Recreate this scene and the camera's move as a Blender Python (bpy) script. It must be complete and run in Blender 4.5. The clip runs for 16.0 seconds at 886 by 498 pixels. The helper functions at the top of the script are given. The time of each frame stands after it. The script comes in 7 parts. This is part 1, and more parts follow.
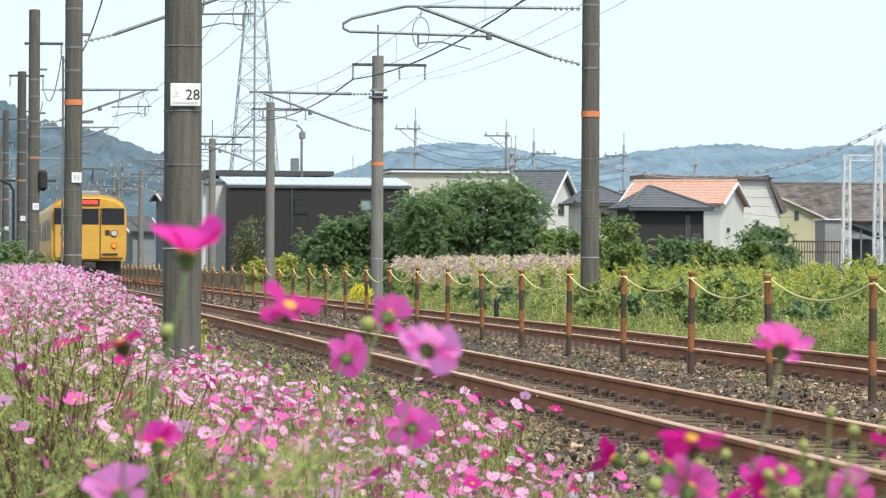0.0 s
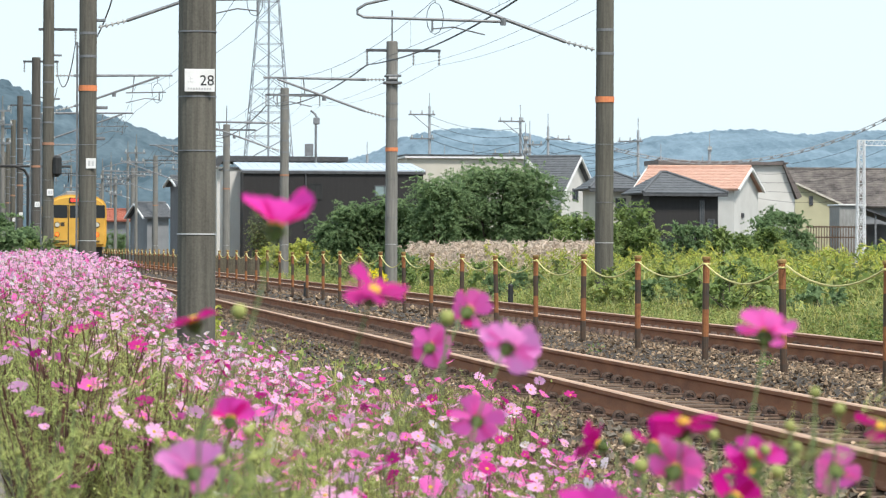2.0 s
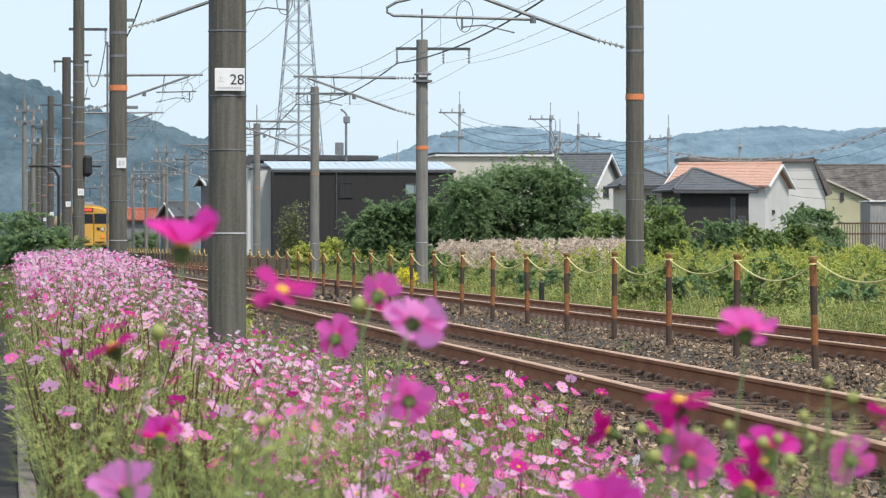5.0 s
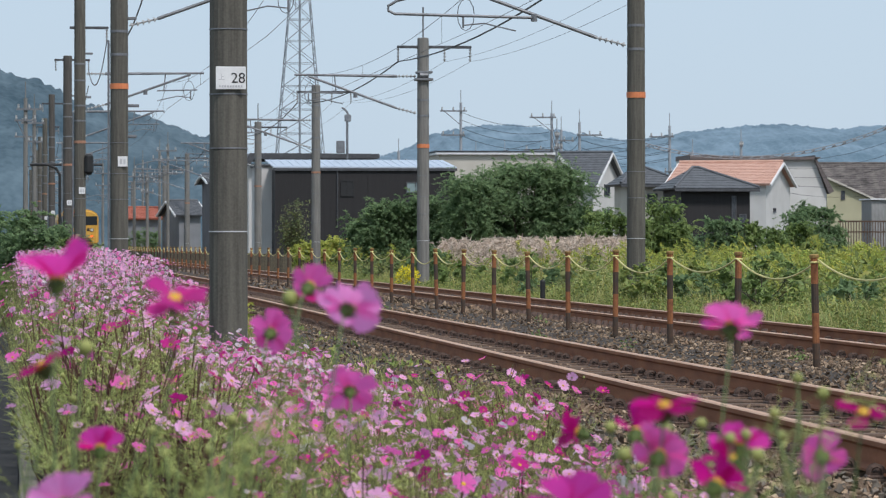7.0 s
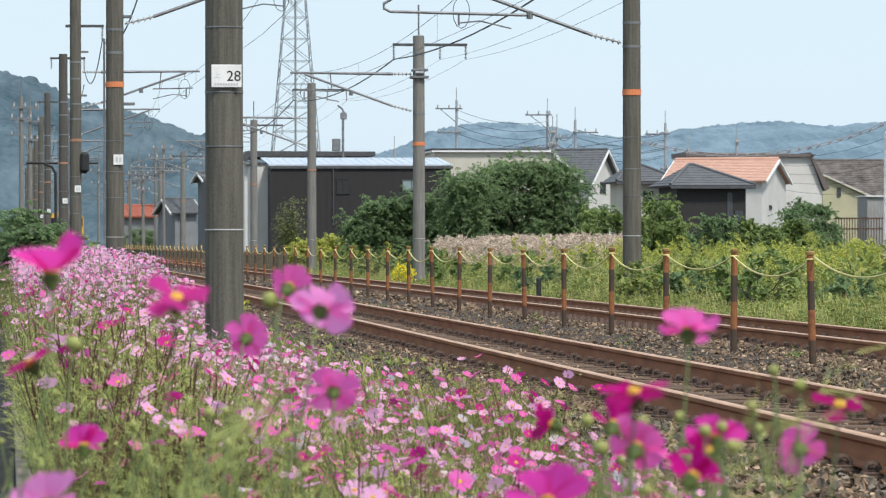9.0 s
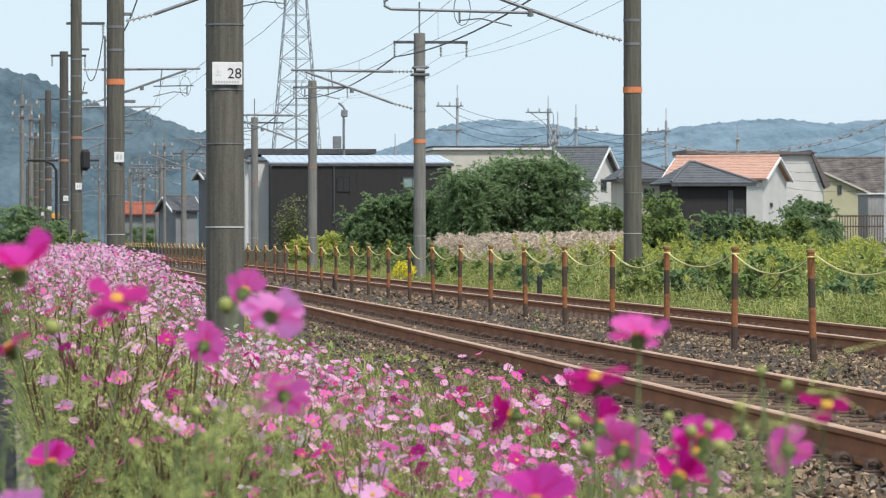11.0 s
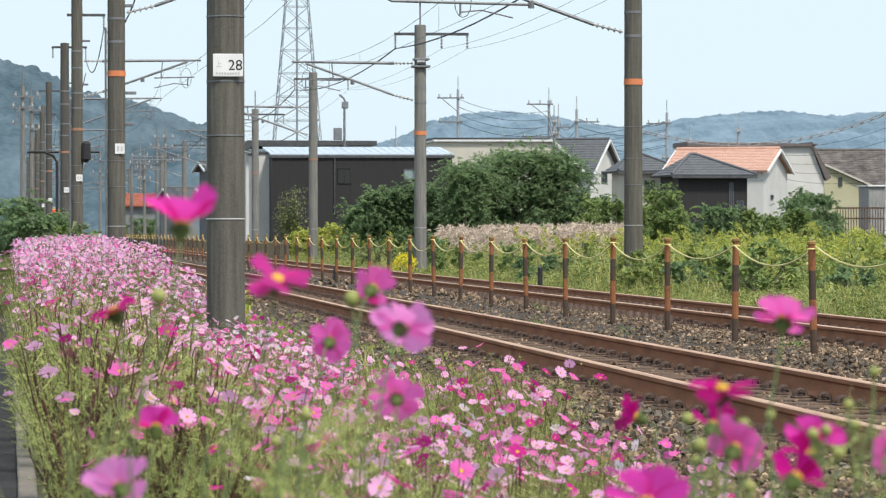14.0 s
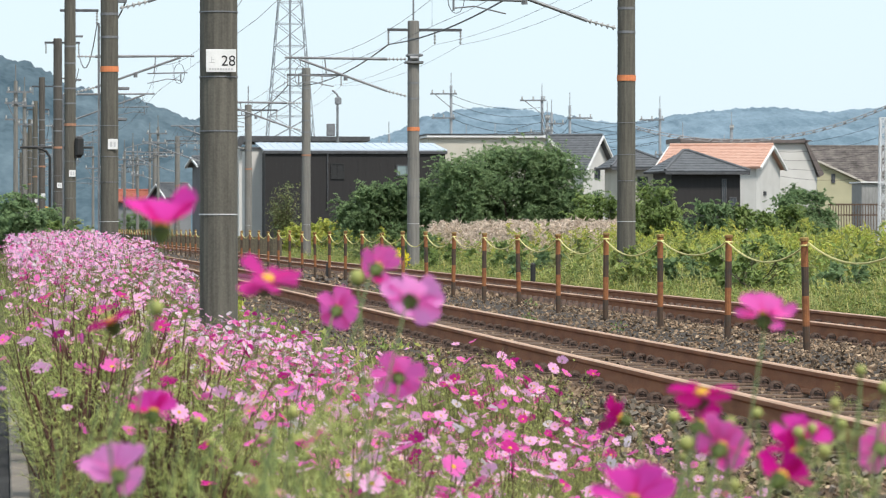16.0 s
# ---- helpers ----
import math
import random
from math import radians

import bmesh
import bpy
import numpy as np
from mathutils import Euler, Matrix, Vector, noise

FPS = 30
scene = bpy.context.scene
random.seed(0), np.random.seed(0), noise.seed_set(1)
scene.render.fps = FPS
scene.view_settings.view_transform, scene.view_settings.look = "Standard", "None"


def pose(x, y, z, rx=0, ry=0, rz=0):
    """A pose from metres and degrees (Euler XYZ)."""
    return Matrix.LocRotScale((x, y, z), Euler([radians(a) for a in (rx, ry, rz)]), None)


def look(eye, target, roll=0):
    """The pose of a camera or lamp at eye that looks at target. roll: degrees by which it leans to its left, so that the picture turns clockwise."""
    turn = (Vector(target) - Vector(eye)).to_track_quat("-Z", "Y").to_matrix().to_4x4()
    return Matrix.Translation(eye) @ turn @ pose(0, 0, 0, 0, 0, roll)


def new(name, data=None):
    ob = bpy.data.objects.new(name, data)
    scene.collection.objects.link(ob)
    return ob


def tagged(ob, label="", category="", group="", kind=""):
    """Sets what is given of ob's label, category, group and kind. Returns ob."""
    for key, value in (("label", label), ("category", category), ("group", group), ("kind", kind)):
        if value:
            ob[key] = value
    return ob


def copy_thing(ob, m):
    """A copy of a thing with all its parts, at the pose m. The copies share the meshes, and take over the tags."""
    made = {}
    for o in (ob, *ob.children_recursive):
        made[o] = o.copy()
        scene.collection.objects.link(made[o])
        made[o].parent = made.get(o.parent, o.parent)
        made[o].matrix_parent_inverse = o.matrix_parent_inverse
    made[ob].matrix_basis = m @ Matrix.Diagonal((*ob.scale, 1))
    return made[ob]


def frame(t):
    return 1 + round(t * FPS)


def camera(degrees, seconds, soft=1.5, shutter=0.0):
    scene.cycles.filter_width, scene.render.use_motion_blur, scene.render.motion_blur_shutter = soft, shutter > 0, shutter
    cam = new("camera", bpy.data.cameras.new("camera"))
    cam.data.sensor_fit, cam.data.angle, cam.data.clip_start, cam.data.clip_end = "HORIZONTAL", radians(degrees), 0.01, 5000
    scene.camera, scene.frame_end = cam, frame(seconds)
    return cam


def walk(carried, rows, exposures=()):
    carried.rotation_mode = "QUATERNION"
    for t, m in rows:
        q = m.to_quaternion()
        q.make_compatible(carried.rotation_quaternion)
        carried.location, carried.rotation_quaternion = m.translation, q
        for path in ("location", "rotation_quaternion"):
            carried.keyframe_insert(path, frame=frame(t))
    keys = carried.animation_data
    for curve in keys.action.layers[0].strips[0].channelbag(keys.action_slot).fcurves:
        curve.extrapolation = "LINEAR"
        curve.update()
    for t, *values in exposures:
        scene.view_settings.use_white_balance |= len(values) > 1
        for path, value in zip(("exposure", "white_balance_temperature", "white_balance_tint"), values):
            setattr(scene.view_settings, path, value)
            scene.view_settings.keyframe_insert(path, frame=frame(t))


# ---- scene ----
TURNS = [(0.0, 90.2068, -0.2827, -6.9181), (0.5, 90.1629, -0.2887, -6.8844), (1.0, 90.1193, -0.2747, -6.8376), (1.5, 90.0453, -0.2717, -6.7988), (2.0, 89.9968, -0.2458, -6.7114), (2.5, 89.9525, -0.1996, -6.5336), (3.0, 89.9414, -0.1778, -6.4201), (3.5, 89.9652, -0.097, -6.3453), (4.0, 89.9698, -0.0402, -6.2999), (6.5, 89.9691, 0.0003, -6.2463), (7.0, 89.9443, 0.0225, -6.2495), (7.5, 89.9226, -0.0046, -6.2664), (8.0, 89.9152, 0.0804, -6.2816), (8.5, 89.9151, 0.0803, -6.2969), (9.0, 89.9106, 0.1175, -6.3083), (11.5, 89.8676, 0.0904, -6.2877), (12.0, 89.8617, 0.0226, -6.272), (12.5, 89.8349, -0.002, -6.2652), (13.0, 89.8101, 0.0137, -6.2746), (13.5, 89.7757, 0.0569, -6.2747), (14.0, 89.7559, 0.0755, -6.2881), (14.5, 89.7349, 0.0056, -6.3189), (15.0, 89.7223, 0.0114, -6.3551), (15.5, 89.7106, -0.0264, -6.3787), (16.0, 89.6972, -0.0, -6.3905)]
EYE = (0.0, 0.0, 1.11)
cam = camera(12.78, 16.0, soft=1.15)
cam.data.dof.use_dof, cam.data.dof.focus_distance, cam.data.dof.aperture_fstop = True, 38.0, 17.0
EXPOSURES = [(t, 0.33 + s, k, g) for t, s, k, g in ((0.0, 0.13, 6600, 11), (4.2, 0.13, 6600, 11), (6.3, -0.54, 6200, 15), (7.0, -0.52, 6200, 15), (7.5, -0.45, 6250, 14.5), (8.5, -0.18, 6450, 13), (9.2, -0.13, 6500, 12.5), (11.3, -0.15, 6500, 12.5), (13.0, -0.16, 6550, 12), (14.5, 0.0, 6650, 12), (16.0, 0.0, 6650, 12))]
walk(cam, [(t, pose(*EYE, a, b, c)) for t, a, b, c in TURNS], EXPOSURES)

# ---- light: thin bright overcast, high soft sun behind the camera's right shoulder ----
world = bpy.data.worlds.new("world")
scene.world = world
world.use_nodes = True
wn, wl = world.node_tree.nodes, world.node_tree.links
sky = wn.new("ShaderNodeTexSky")
sky.sky_type, sky.sun_disc = "NISHITA", False
sky.sun_elevation, sky.sun_rotation = radians(52), radians(150)
dim = wn.new("ShaderNodeMix")
dim.data_type, dim.blend_type = "RGBA", "MIX"
scale_sky = wn.new("ShaderNodeVectorMath")
scale_sky.operation = "SCALE"
scale_sky.inputs["Scale"].default_value = 0.10
cloud = wn.new("ShaderNodeTexNoise")
cloud.inputs["Scale"].default_value, cloud.inputs["Detail"].default_value = 2.2, 4
ramp = wn.new("ShaderNodeValToRGB")
ramp.color_ramp.elements[0].color, ramp.color_ramp.elements[1].color = (0.61, 0.775, 0.895, 1), (0.71, 0.865, 0.95, 1)
wl.new(cloud.outputs["Fac"], ramp.inputs["Fac"])
wl.new(sky.outputs[0], scale_sky.inputs[0])
dim.inputs["Factor"].default_value = 0.82
wl.new(scale_sky.outputs[0], dim.inputs["A"])
wl.new(ramp.outputs[0], dim.inputs["B"])
wl.new(dim.outputs["Result"], wn["Background"].inputs["Color"])
wn["Background"].inputs["Strength"].default_value = 1.0
sun = new("sun", bpy.data.lights.new("sun", "SUN"))
sun.data.energy, sun.data.angle, sun.data.color = 3.15, radians(10), (1.0, 0.95, 0.88)
sun.matrix_world = look((30, -60, 90), (0, 0, 0))


# ---- materials ----
def mat(name, a, b=None, scale=6.0, rough=0.8, metal=0.0, bump=0.3, fine=60.0, island=None, obj=0.0, through_light=0.0, stripes=None, coord="Object", spec=0.4):
    """Two tones a and b mixed by a broad and a fine noise, with fine relief; island: colours chosen piece by piece."""
    m = bpy.data.materials.new(name)
    m.use_nodes = True
    n, l = m.node_tree.nodes, m.node_tree.links
    p = n["Principled BSDF"]
    b = b or tuple(v * 0.65 for v in a)
    tc = n.new("ShaderNodeTexCoord")
    n1, n2 = n.new("ShaderNodeTexNoise"), n.new("ShaderNodeTexNoise")
    n1.inputs["Scale"].default_value, n1.inputs["Detail"].default_value = scale, 5
    n2.inputs["Scale"].default_value, n2.inputs["Detail"].default_value = fine, 3
    l.new(tc.outputs[coord], n1.inputs["Vector"])
    l.new(tc.outputs[coord], n2.inputs["Vector"])
    if stripes:
        mp = n.new("ShaderNodeMapping")
        mp.inputs["Scale"].default_value = stripes
        l.new(tc.outputs[coord], mp.inputs["Vector"])
        l.new(mp.outputs[0], n1.inputs["Vector"])
    add = n.new("ShaderNodeMath")
    add.operation = "MULTIPLY_ADD"
    add.inputs[1].default_value = 0.45
    l.new(n2.outputs["Fac"], add.inputs[0])
    l.new(n1.outputs["Fac"], add.inputs[2])
    r = n.new("ShaderNodeValToRGB")
    r.color_ramp.elements[0].position, r.color_ramp.elements[1].position = 0.5, 0.95
    r.color_ramp.elements[0].color, r.color_ramp.elements[1].color = (*b, 1), (*a, 1)
    l.new(add.outputs[0], r.inputs["Fac"])
    col = r.outputs[0]
    if island or obj:
        if island:
            src = n.new("ShaderNodeNewGeometry").outputs["Random Per Island"]
        else:
            src = n.new("ShaderNodeObjectInfo").outputs["Random"]
        r2 = n.new("ShaderNodeValToRGB")
        tones = island if isinstance(island, list) else [tuple(1 - obj for _ in range(3)), (1, 1, 1)]
        e = r2.color_ramp.elements
        while len(e) < len(tones):
            e.new(0.5)
        for i, c in enumerate(tones):
            e[i].position, e[i].color = i / max(1, len(tones) - 1), (*c, 1)
        l.new(src, r2.inputs["Fac"])
        mul = n.new("ShaderNodeMix")
        mul.data_type, mul.blend_type = "RGBA", "MULTIPLY"
        mul.inputs["Factor"].default_value = 1.0
        l.new(col, mul.inputs["A"])
        l.new(r2.outputs[0], mul.inputs["B"])
        col = mul.outputs["Result"]
    l.new(col, p.inputs["Base Color"])
    p.inputs["Roughness"].default_value, p.inputs["Metallic"].default_value = rough, metal
    p.inputs["Specular IOR Level"].default_value = spec
    if bump:
        bp = n.new("ShaderNodeBump")
        bp.inputs["Strength"].default_value, bp.inputs["Distance"].default_value = bump, 0.01
        l.new(n2.outputs["Fac"], bp.inputs["Height"])
        l.new(bp.outputs[0], p.inputs["Normal"])
    if through_light:
        tr, mx = n.new("ShaderNodeBsdfTranslucent"), n.new("ShaderNodeMixShader")
        l.new(col, tr.inputs["Color"])
        mx.inputs[0].default_value = through_light
        l.new(p.outputs[0], mx.inputs[1])
        l.new(tr.outputs[0], mx.inputs[2])
        l.new(mx.outputs[0], n["Material Output"].inputs["Surface"])
    return m


def glow(name, colour, strength):
    m = bpy.data.materials.new(name)
    m.use_nodes = True
    p = m.node_tree.nodes["Principled BSDF"]
    p.inputs["Base Color"].default_value = (*colour, 1)
    p.inputs["Emission Color"].default_value, p.inputs["Emission Strength"].default_value = (*colour, 1), strength
    return m


def glass(name, colour=(0.02, 0.025, 0.03), rough=0.06):
    m = mat(name, colour, tuple(v * 0.8 for v in colour), rough=rough, bump=0, spec=0.6)
    return m


M_EARTH = mat("earth", (0.10, 0.085, 0.055), (0.045, 0.042, 0.026), 0.6, 0.95)
M_BALLAST = mat("ballast_bed", (0.075, 0.056, 0.041), (0.03, 0.022, 0.016), 3, 0.95, bump=1, fine=30)
M_STONE = mat("ballast_stone", (0.38, 0.305, 0.235), (0.165, 0.125, 0.092), 8, 0.9, island=[(0.1, 0.085, 0.075), (1.1, 0.93, 0.77), (0.28, 0.245, 0.215), (1.75, 1.62, 1.42), (0.16, 0.13, 0.11), (0.95, 0.86, 0.74), (0.4, 0.33, 0.27), (1.3, 1.15, 0.98), (0.2, 0.17, 0.15)])
M_STONE_ONE = mat("single_stone", (0.27, 0.23, 0.18), (0.15, 0.125, 0.1), 8, 0.9, obj=0.6)
M_RUST = mat("rusty_rail_side", (0.36, 0.15, 0.07), (0.2, 0.08, 0.04), 3, 0.85, 0.1, stripes=(3, 0.6, 3))
M_RAILTOP = mat("polished_rail_head", (0.64, 0.39, 0.25), (0.44, 0.235, 0.13), 3, 0.5, 0.25, bump=0.05, stripes=(8, 0.3, 8))
M_SLEEPER = mat("sleeper_timber", (0.17, 0.11, 0.075), (0.06, 0.042, 0.031), 5, 0.9, stripes=(2, 14, 6))
M_CLIP = mat("rusty_clip", (0.15, 0.098, 0.075), (0.045, 0.03, 0.024), 20, 0.75, 0.2)
M_CONC = mat("pole_concrete", (0.145, 0.136, 0.112), (0.075, 0.07, 0.058), 2.2, 0.9, bump=0.25, fine=45, stripes=(9, 9, 0.6))
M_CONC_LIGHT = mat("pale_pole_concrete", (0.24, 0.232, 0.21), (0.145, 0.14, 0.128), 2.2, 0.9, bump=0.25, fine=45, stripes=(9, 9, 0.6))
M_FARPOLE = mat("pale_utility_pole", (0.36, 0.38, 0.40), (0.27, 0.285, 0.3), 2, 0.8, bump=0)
M_CONC_DARK = mat("dark_pole_concrete", (0.115, 0.105, 0.092), (0.065, 0.06, 0.053), 2.2, 0.9, bump=0.25, fine=45, stripes=(9, 9, 0.6))
M_ORANGE = mat("orange_band", (0.72, 0.25, 0.10), (0.6, 0.19, 0.08), 10, 0.6, bump=0.1)
M_ORANGE_DULL = mat("dull_orange_band", (0.42, 0.22, 0.14), (0.3, 0.16, 0.1), 10, 0.8, bump=0.1)
M_PLATE = mat("white_plate", (0.82, 0.82, 0.80), (0.7, 0.7, 0.68), 8, 0.5, bump=0.05)
M_INK = mat("black_ink", (0.02, 0.02, 0.02), (0.03, 0.03, 0.03), 8, 0.5, bump=0)
M_GREYINK = mat("grey_ink", (0.45, 0.45, 0.45), (0.55, 0.55, 0.55), 8, 0.5, bump=0)
M_STEEL = mat("galvanised_steel", (0.25, 0.26, 0.27), (0.15, 0.155, 0.16), 6, 0.55, 0.4, bump=0.1)
M_DKSTEEL = mat("dark_steel", (0.11, 0.115, 0.12), (0.06, 0.06, 0.065), 6, 0.6, 0.3, bump=0.1)
M_WIRE = mat("copper_wire", (0.09, 0.095, 0.1), (0.06, 0.06, 0.065), 6, 0.6, 0.3, bump=0)
M_CABLE = mat("black_cable", (0.03, 0.03, 0.033), (0.02, 0.02, 0.02), 6, 0.6, bump=0)
M_PORCELAIN = mat("porcelain", (0.46, 0.46, 0.45), (0.32, 0.32, 0.31), 12, 0.3, bump=0)
M_POSTRUST = mat("rusty_orange_post", (0.34, 0.135, 0.05), (0.17, 0.065, 0.03), 12, 0.85)
M_POSTBLACK = mat("black_post_paint", (0.045, 0.038, 0.03), (0.09, 0.05, 0.03), 14, 0.75)
M_CAP = mat("yellowed_cap", (0.36, 0.24, 0.08), (0.22, 0.13, 0.045), 14, 0.8)
M_ROPE = mat("cream_yellow_rope", (0.78, 0.70, 0.28), (0.62, 0.55, 0.22), 14, 0.7)


# ---- mesh helpers ----
def obj_from(name, bm, material, parent=None, smooth=False):
    me = bpy.data.meshes.new(name)
    bm.normal_update()
    bm.to_mesh(me)
    bm.free()
    for m in material if isinstance(material, (list, tuple)) else [material]:
        me.materials.append(m)
    if smooth:
        me.polygons.foreach_set("use_smooth", [True] * len(me.polygons))
    ob = new(name, me)
    if parent:
        ob.parent = parent
    return ob


def part(name, bm, material, parent, label="", smooth=False):
    ob = obj_from(name, bm, material, parent, smooth)
    if label:
        ob["label"] = label
    return ob


def thing(name, place, label, category, group="", kind=""):
    ob = new(name)
    ob.location = place
    ob.empty_display_size = 0.2
    return tagged(ob, label, category, group, kind)


def box(bm, x0, y0, z0, x1, y1, z1, bevel=0.0, mi=0):
    v = bmesh.ops.create_cube(bm, size=1.0)["verts"]
    for p in v:
        p.co = Vector((x0 + (p.co.x + 0.5) * (x1 - x0), y0 + (p.co.y + 0.5) * (y1 - y0), z0 + (p.co.z + 0.5) * (z1 - z0)))
    faces = {f for p in v for f in p.link_faces}
    for f in faces:
        f.material_index = mi
    if bevel:
        edges = list({e for p in v for e in p.link_edges})
        bmesh.ops.bevel(bm, geom=edges, offset=bevel, segments=1, affect="EDGES", material=mi)
    return bm


def tube(bm, points, r, n=8, r1=None, mi=0):
    """A round bar along the points; r1: the radius at its end."""
    pts = [Vector(p) for p in points]
    rings = []
    for i, p in enumerate(pts):
        d = (pts[min(i + 1, len(pts) - 1)] - pts[max(i - 1, 0)]).normalized()
        side = d.orthogonal().normalized() if i == 0 else (side - d * side.dot(d)).normalized()
        up = d.cross(side)
        rr = r if r1 is None else r + (r1 - r) * i / (len(pts) - 1)
        rings.append([bm.verts.new(p + (side * math.cos(a) + up * math.sin(a)) * rr) for a in [k * math.tau / n for k in range(n)]])
    for a, b in zip(rings, rings[1:]):
        for k in range(n):
            bm.faces.new((a[k], a[(k + 1) % n], b[(k + 1) % n], b[k])).material_index = mi
    for ring, flip in ((rings[0], True), (rings[-1], False)):
        bm.faces.new(list(reversed(ring)) if flip else ring).material_index = mi
    return bm


def lathe(bm, profile, n=12, centre=(0, 0, 0), mi=0):
    """profile: (radius, z) from bottom to top, turned round the z axis."""
    c = Vector(centre)
    rings = [[bm.verts.new(c + Vector((r * math.cos(k * math.tau / n), r * math.sin(k * math.tau / n), z))) for k in range(n)] for r, z in profile]
    for a, b in zip(rings, rings[1:]):
        for k in range(n):
            bm.faces.new((a[k], a[(k + 1) % n], b[(k + 1) % n], b[k])).material_index = mi
    bm.faces.new(list(reversed(rings[0]))).material_index = mi
    bm.faces.new(rings[-1]).material_index = mi
    return bm


def sag(a, b, drop, n=14):
    a, b = Vector(a), Vector(b)
    return [a.lerp(b, i / n) - Vector((0, 0, drop * 4 * (i / n) * (1 - i / n))) for i in range(n + 1)]


def extrude(bm, outline, y0, y1, mi=0):
    """An outline of (x, z) points pushed from y0 to y1."""
    a = [bm.verts.new((x, y0, z)) for x, z in outline]
    b = [bm.verts.new((x, y1, z)) for x, z in outline]
    fs = [bm.faces.new(a), bm.faces.new(list(reversed(b)))]
    for i in range(len(a)):
        j = (i + 1) % len(a)
        fs.append(bm.faces.new((a[j], a[i], b[i], b[j])))
    for f in fs:
        f.material_index = mi
    bmesh.ops.recalc_face_normals(bm, faces=fs)
    return bm


def bulk(name, V, T, mats, MI=None, parent=None, smooth=False):
    """One mesh from many triangles."""
    V, T = np.asarray(V, np.float32), np.asarray(T, np.int32)
    me = bpy.data.meshes.new(name)
    me.vertices.add(len(V))
    me.vertices.foreach_set("co", V.ravel())
    me.loops.add(T.size)
    me.loops.foreach_set("vertex_index", T.ravel())
    me.polygons.add(len(T))
    me.polygons.foreach_set("loop_start", np.arange(0, T.size, 3, dtype=np.int32))
    if MI is not None:
        me.polygons.foreach_set("material_index", np.asarray(MI, np.int32))
    for m in mats:
        me.materials.append(m)
    if smooth:
        me.polygons.foreach_set("use_smooth", np.ones(len(T), bool))
    me.update(calc_edges=True)
    ob = new(name, me)
    if parent:
        ob.parent = parent
    return ob


def spread(tmpl, place, rot, size):
    """Copies of a template (V, T, MI) at places (n,3), with rotation matrices (n,3,3) and sizes (n,) or (n,3)."""
    V, T, MI = tmpl
    n = len(place)
    size = np.asarray(size)
    size = size[:, None, None] if size.ndim == 1 else size[:, None, :]
    P = np.einsum("nij,nkj->nki", rot, V[None] * size) + np.asarray(place)[:, None]
    TT = T[None] + (np.arange(n) * len(V))[:, None, None]
    return P.reshape(-1, 3), TT.reshape(-1, 3), np.tile(MI, n)


def merge(chunks):
    V, T, MI, o = [], [], [], 0
    for v, t, m in chunks:
        V.append(v)
        T.append(np.asarray(t) + o)
        MI.append(m)
        o += len(v)
    return np.concatenate(V), np.concatenate(T), np.concatenate(MI)


def turns(rng, n, tilt=0.5, full=False):
    """Random rotations: any turn about z after a tilt of up to that many radians."""
    a, b, c = rng.uniform(0, math.tau, n), rng.uniform(0, math.tau, n), rng.uniform(0, math.pi if full else tilt, n)
    def rz(t):
        m = np.zeros((n, 3, 3))
        m[:, 0, 0], m[:, 0, 1], m[:, 1, 0], m[:, 1, 1], m[:, 2, 2] = np.cos(t), -np.sin(t), np.sin(t), np.cos(t), 1
        return m
    rx = np.zeros((n, 3, 3))
    rx[:, 0, 0], rx[:, 1, 1], rx[:, 1, 2], rx[:, 2, 1], rx[:, 2, 2] = 1, np.cos(c), -np.sin(c), np.sin(c), np.cos(c)
    return rz(a) @ rx @ rz(b)


# ---- ground, ballast, track ----
def bend(x, y):
    """How far the near track swings aside before it runs straight; the far one does not."""
    return -0.26 * np.clip((90 - y) / 90, 0, 1) ** 2 * np.interp(x, [5.9, 6.6], [1, 0])


RNG = np.random.default_rng(7)
bm = bmesh.new()
xs = [-3000, -400, -60, -8, 0, 2.2, 11, 30, 120, 500, 3000]
ys = [-2500, -200, -5, 10, 60, 200, 500, 1200, 4000]
grid_v = [[bm.verts.new((x, y, -0.14)) for x in xs] for y in ys]
for r0, r1 in zip(grid_v, grid_v[1:]):
    for i in range(len(xs) - 1):
        bm.faces.new((r0[i], r0[i + 1], r1[i + 1], r1[i]))
tagged(obj_from("ground", bm, M_EARTH), "bare brown and green earth under the field", "ground", kind="structure")

bm = bmesh.new()
extrude(bm, [(2.0, -0.13), (2.9, -0.04), (3.5, 0.03), (3.98, 0.03), (4.14, -0.002), (5.56, -0.002), (5.72, 0.035), (6.2, 0.05), (6.8, 0.085), (7.3, 0.05), (7.73, 0.035), (7.89, -0.002), (9.31, -0.002), (9.47, 0.03), (9.85, 0.02), (10.6, -0.13)], 4, 1100)
bmesh.ops.bisect_plane(bm, geom=bm.verts[:] + bm.edges[:] + bm.faces[:], plane_co=(0, 100, 0), plane_no=(0, 1, 0))
for y in (14, 24, 34, 44, 56, 70):
    bmesh.ops.bisect_plane(bm, geom=bm.verts[:] + bm.edges[:] + bm.faces[:], plane_co=(0, y, 0), plane_no=(0, 1, 0))
for v in bm.verts:
    v.co.x += float(bend(v.co.x, v.co.y))
ballast = tagged(obj_from("ballast_bed", bm, M_BALLAST), "brown-grey crushed stone bed under two railway tracks", "ballast", kind="structure")


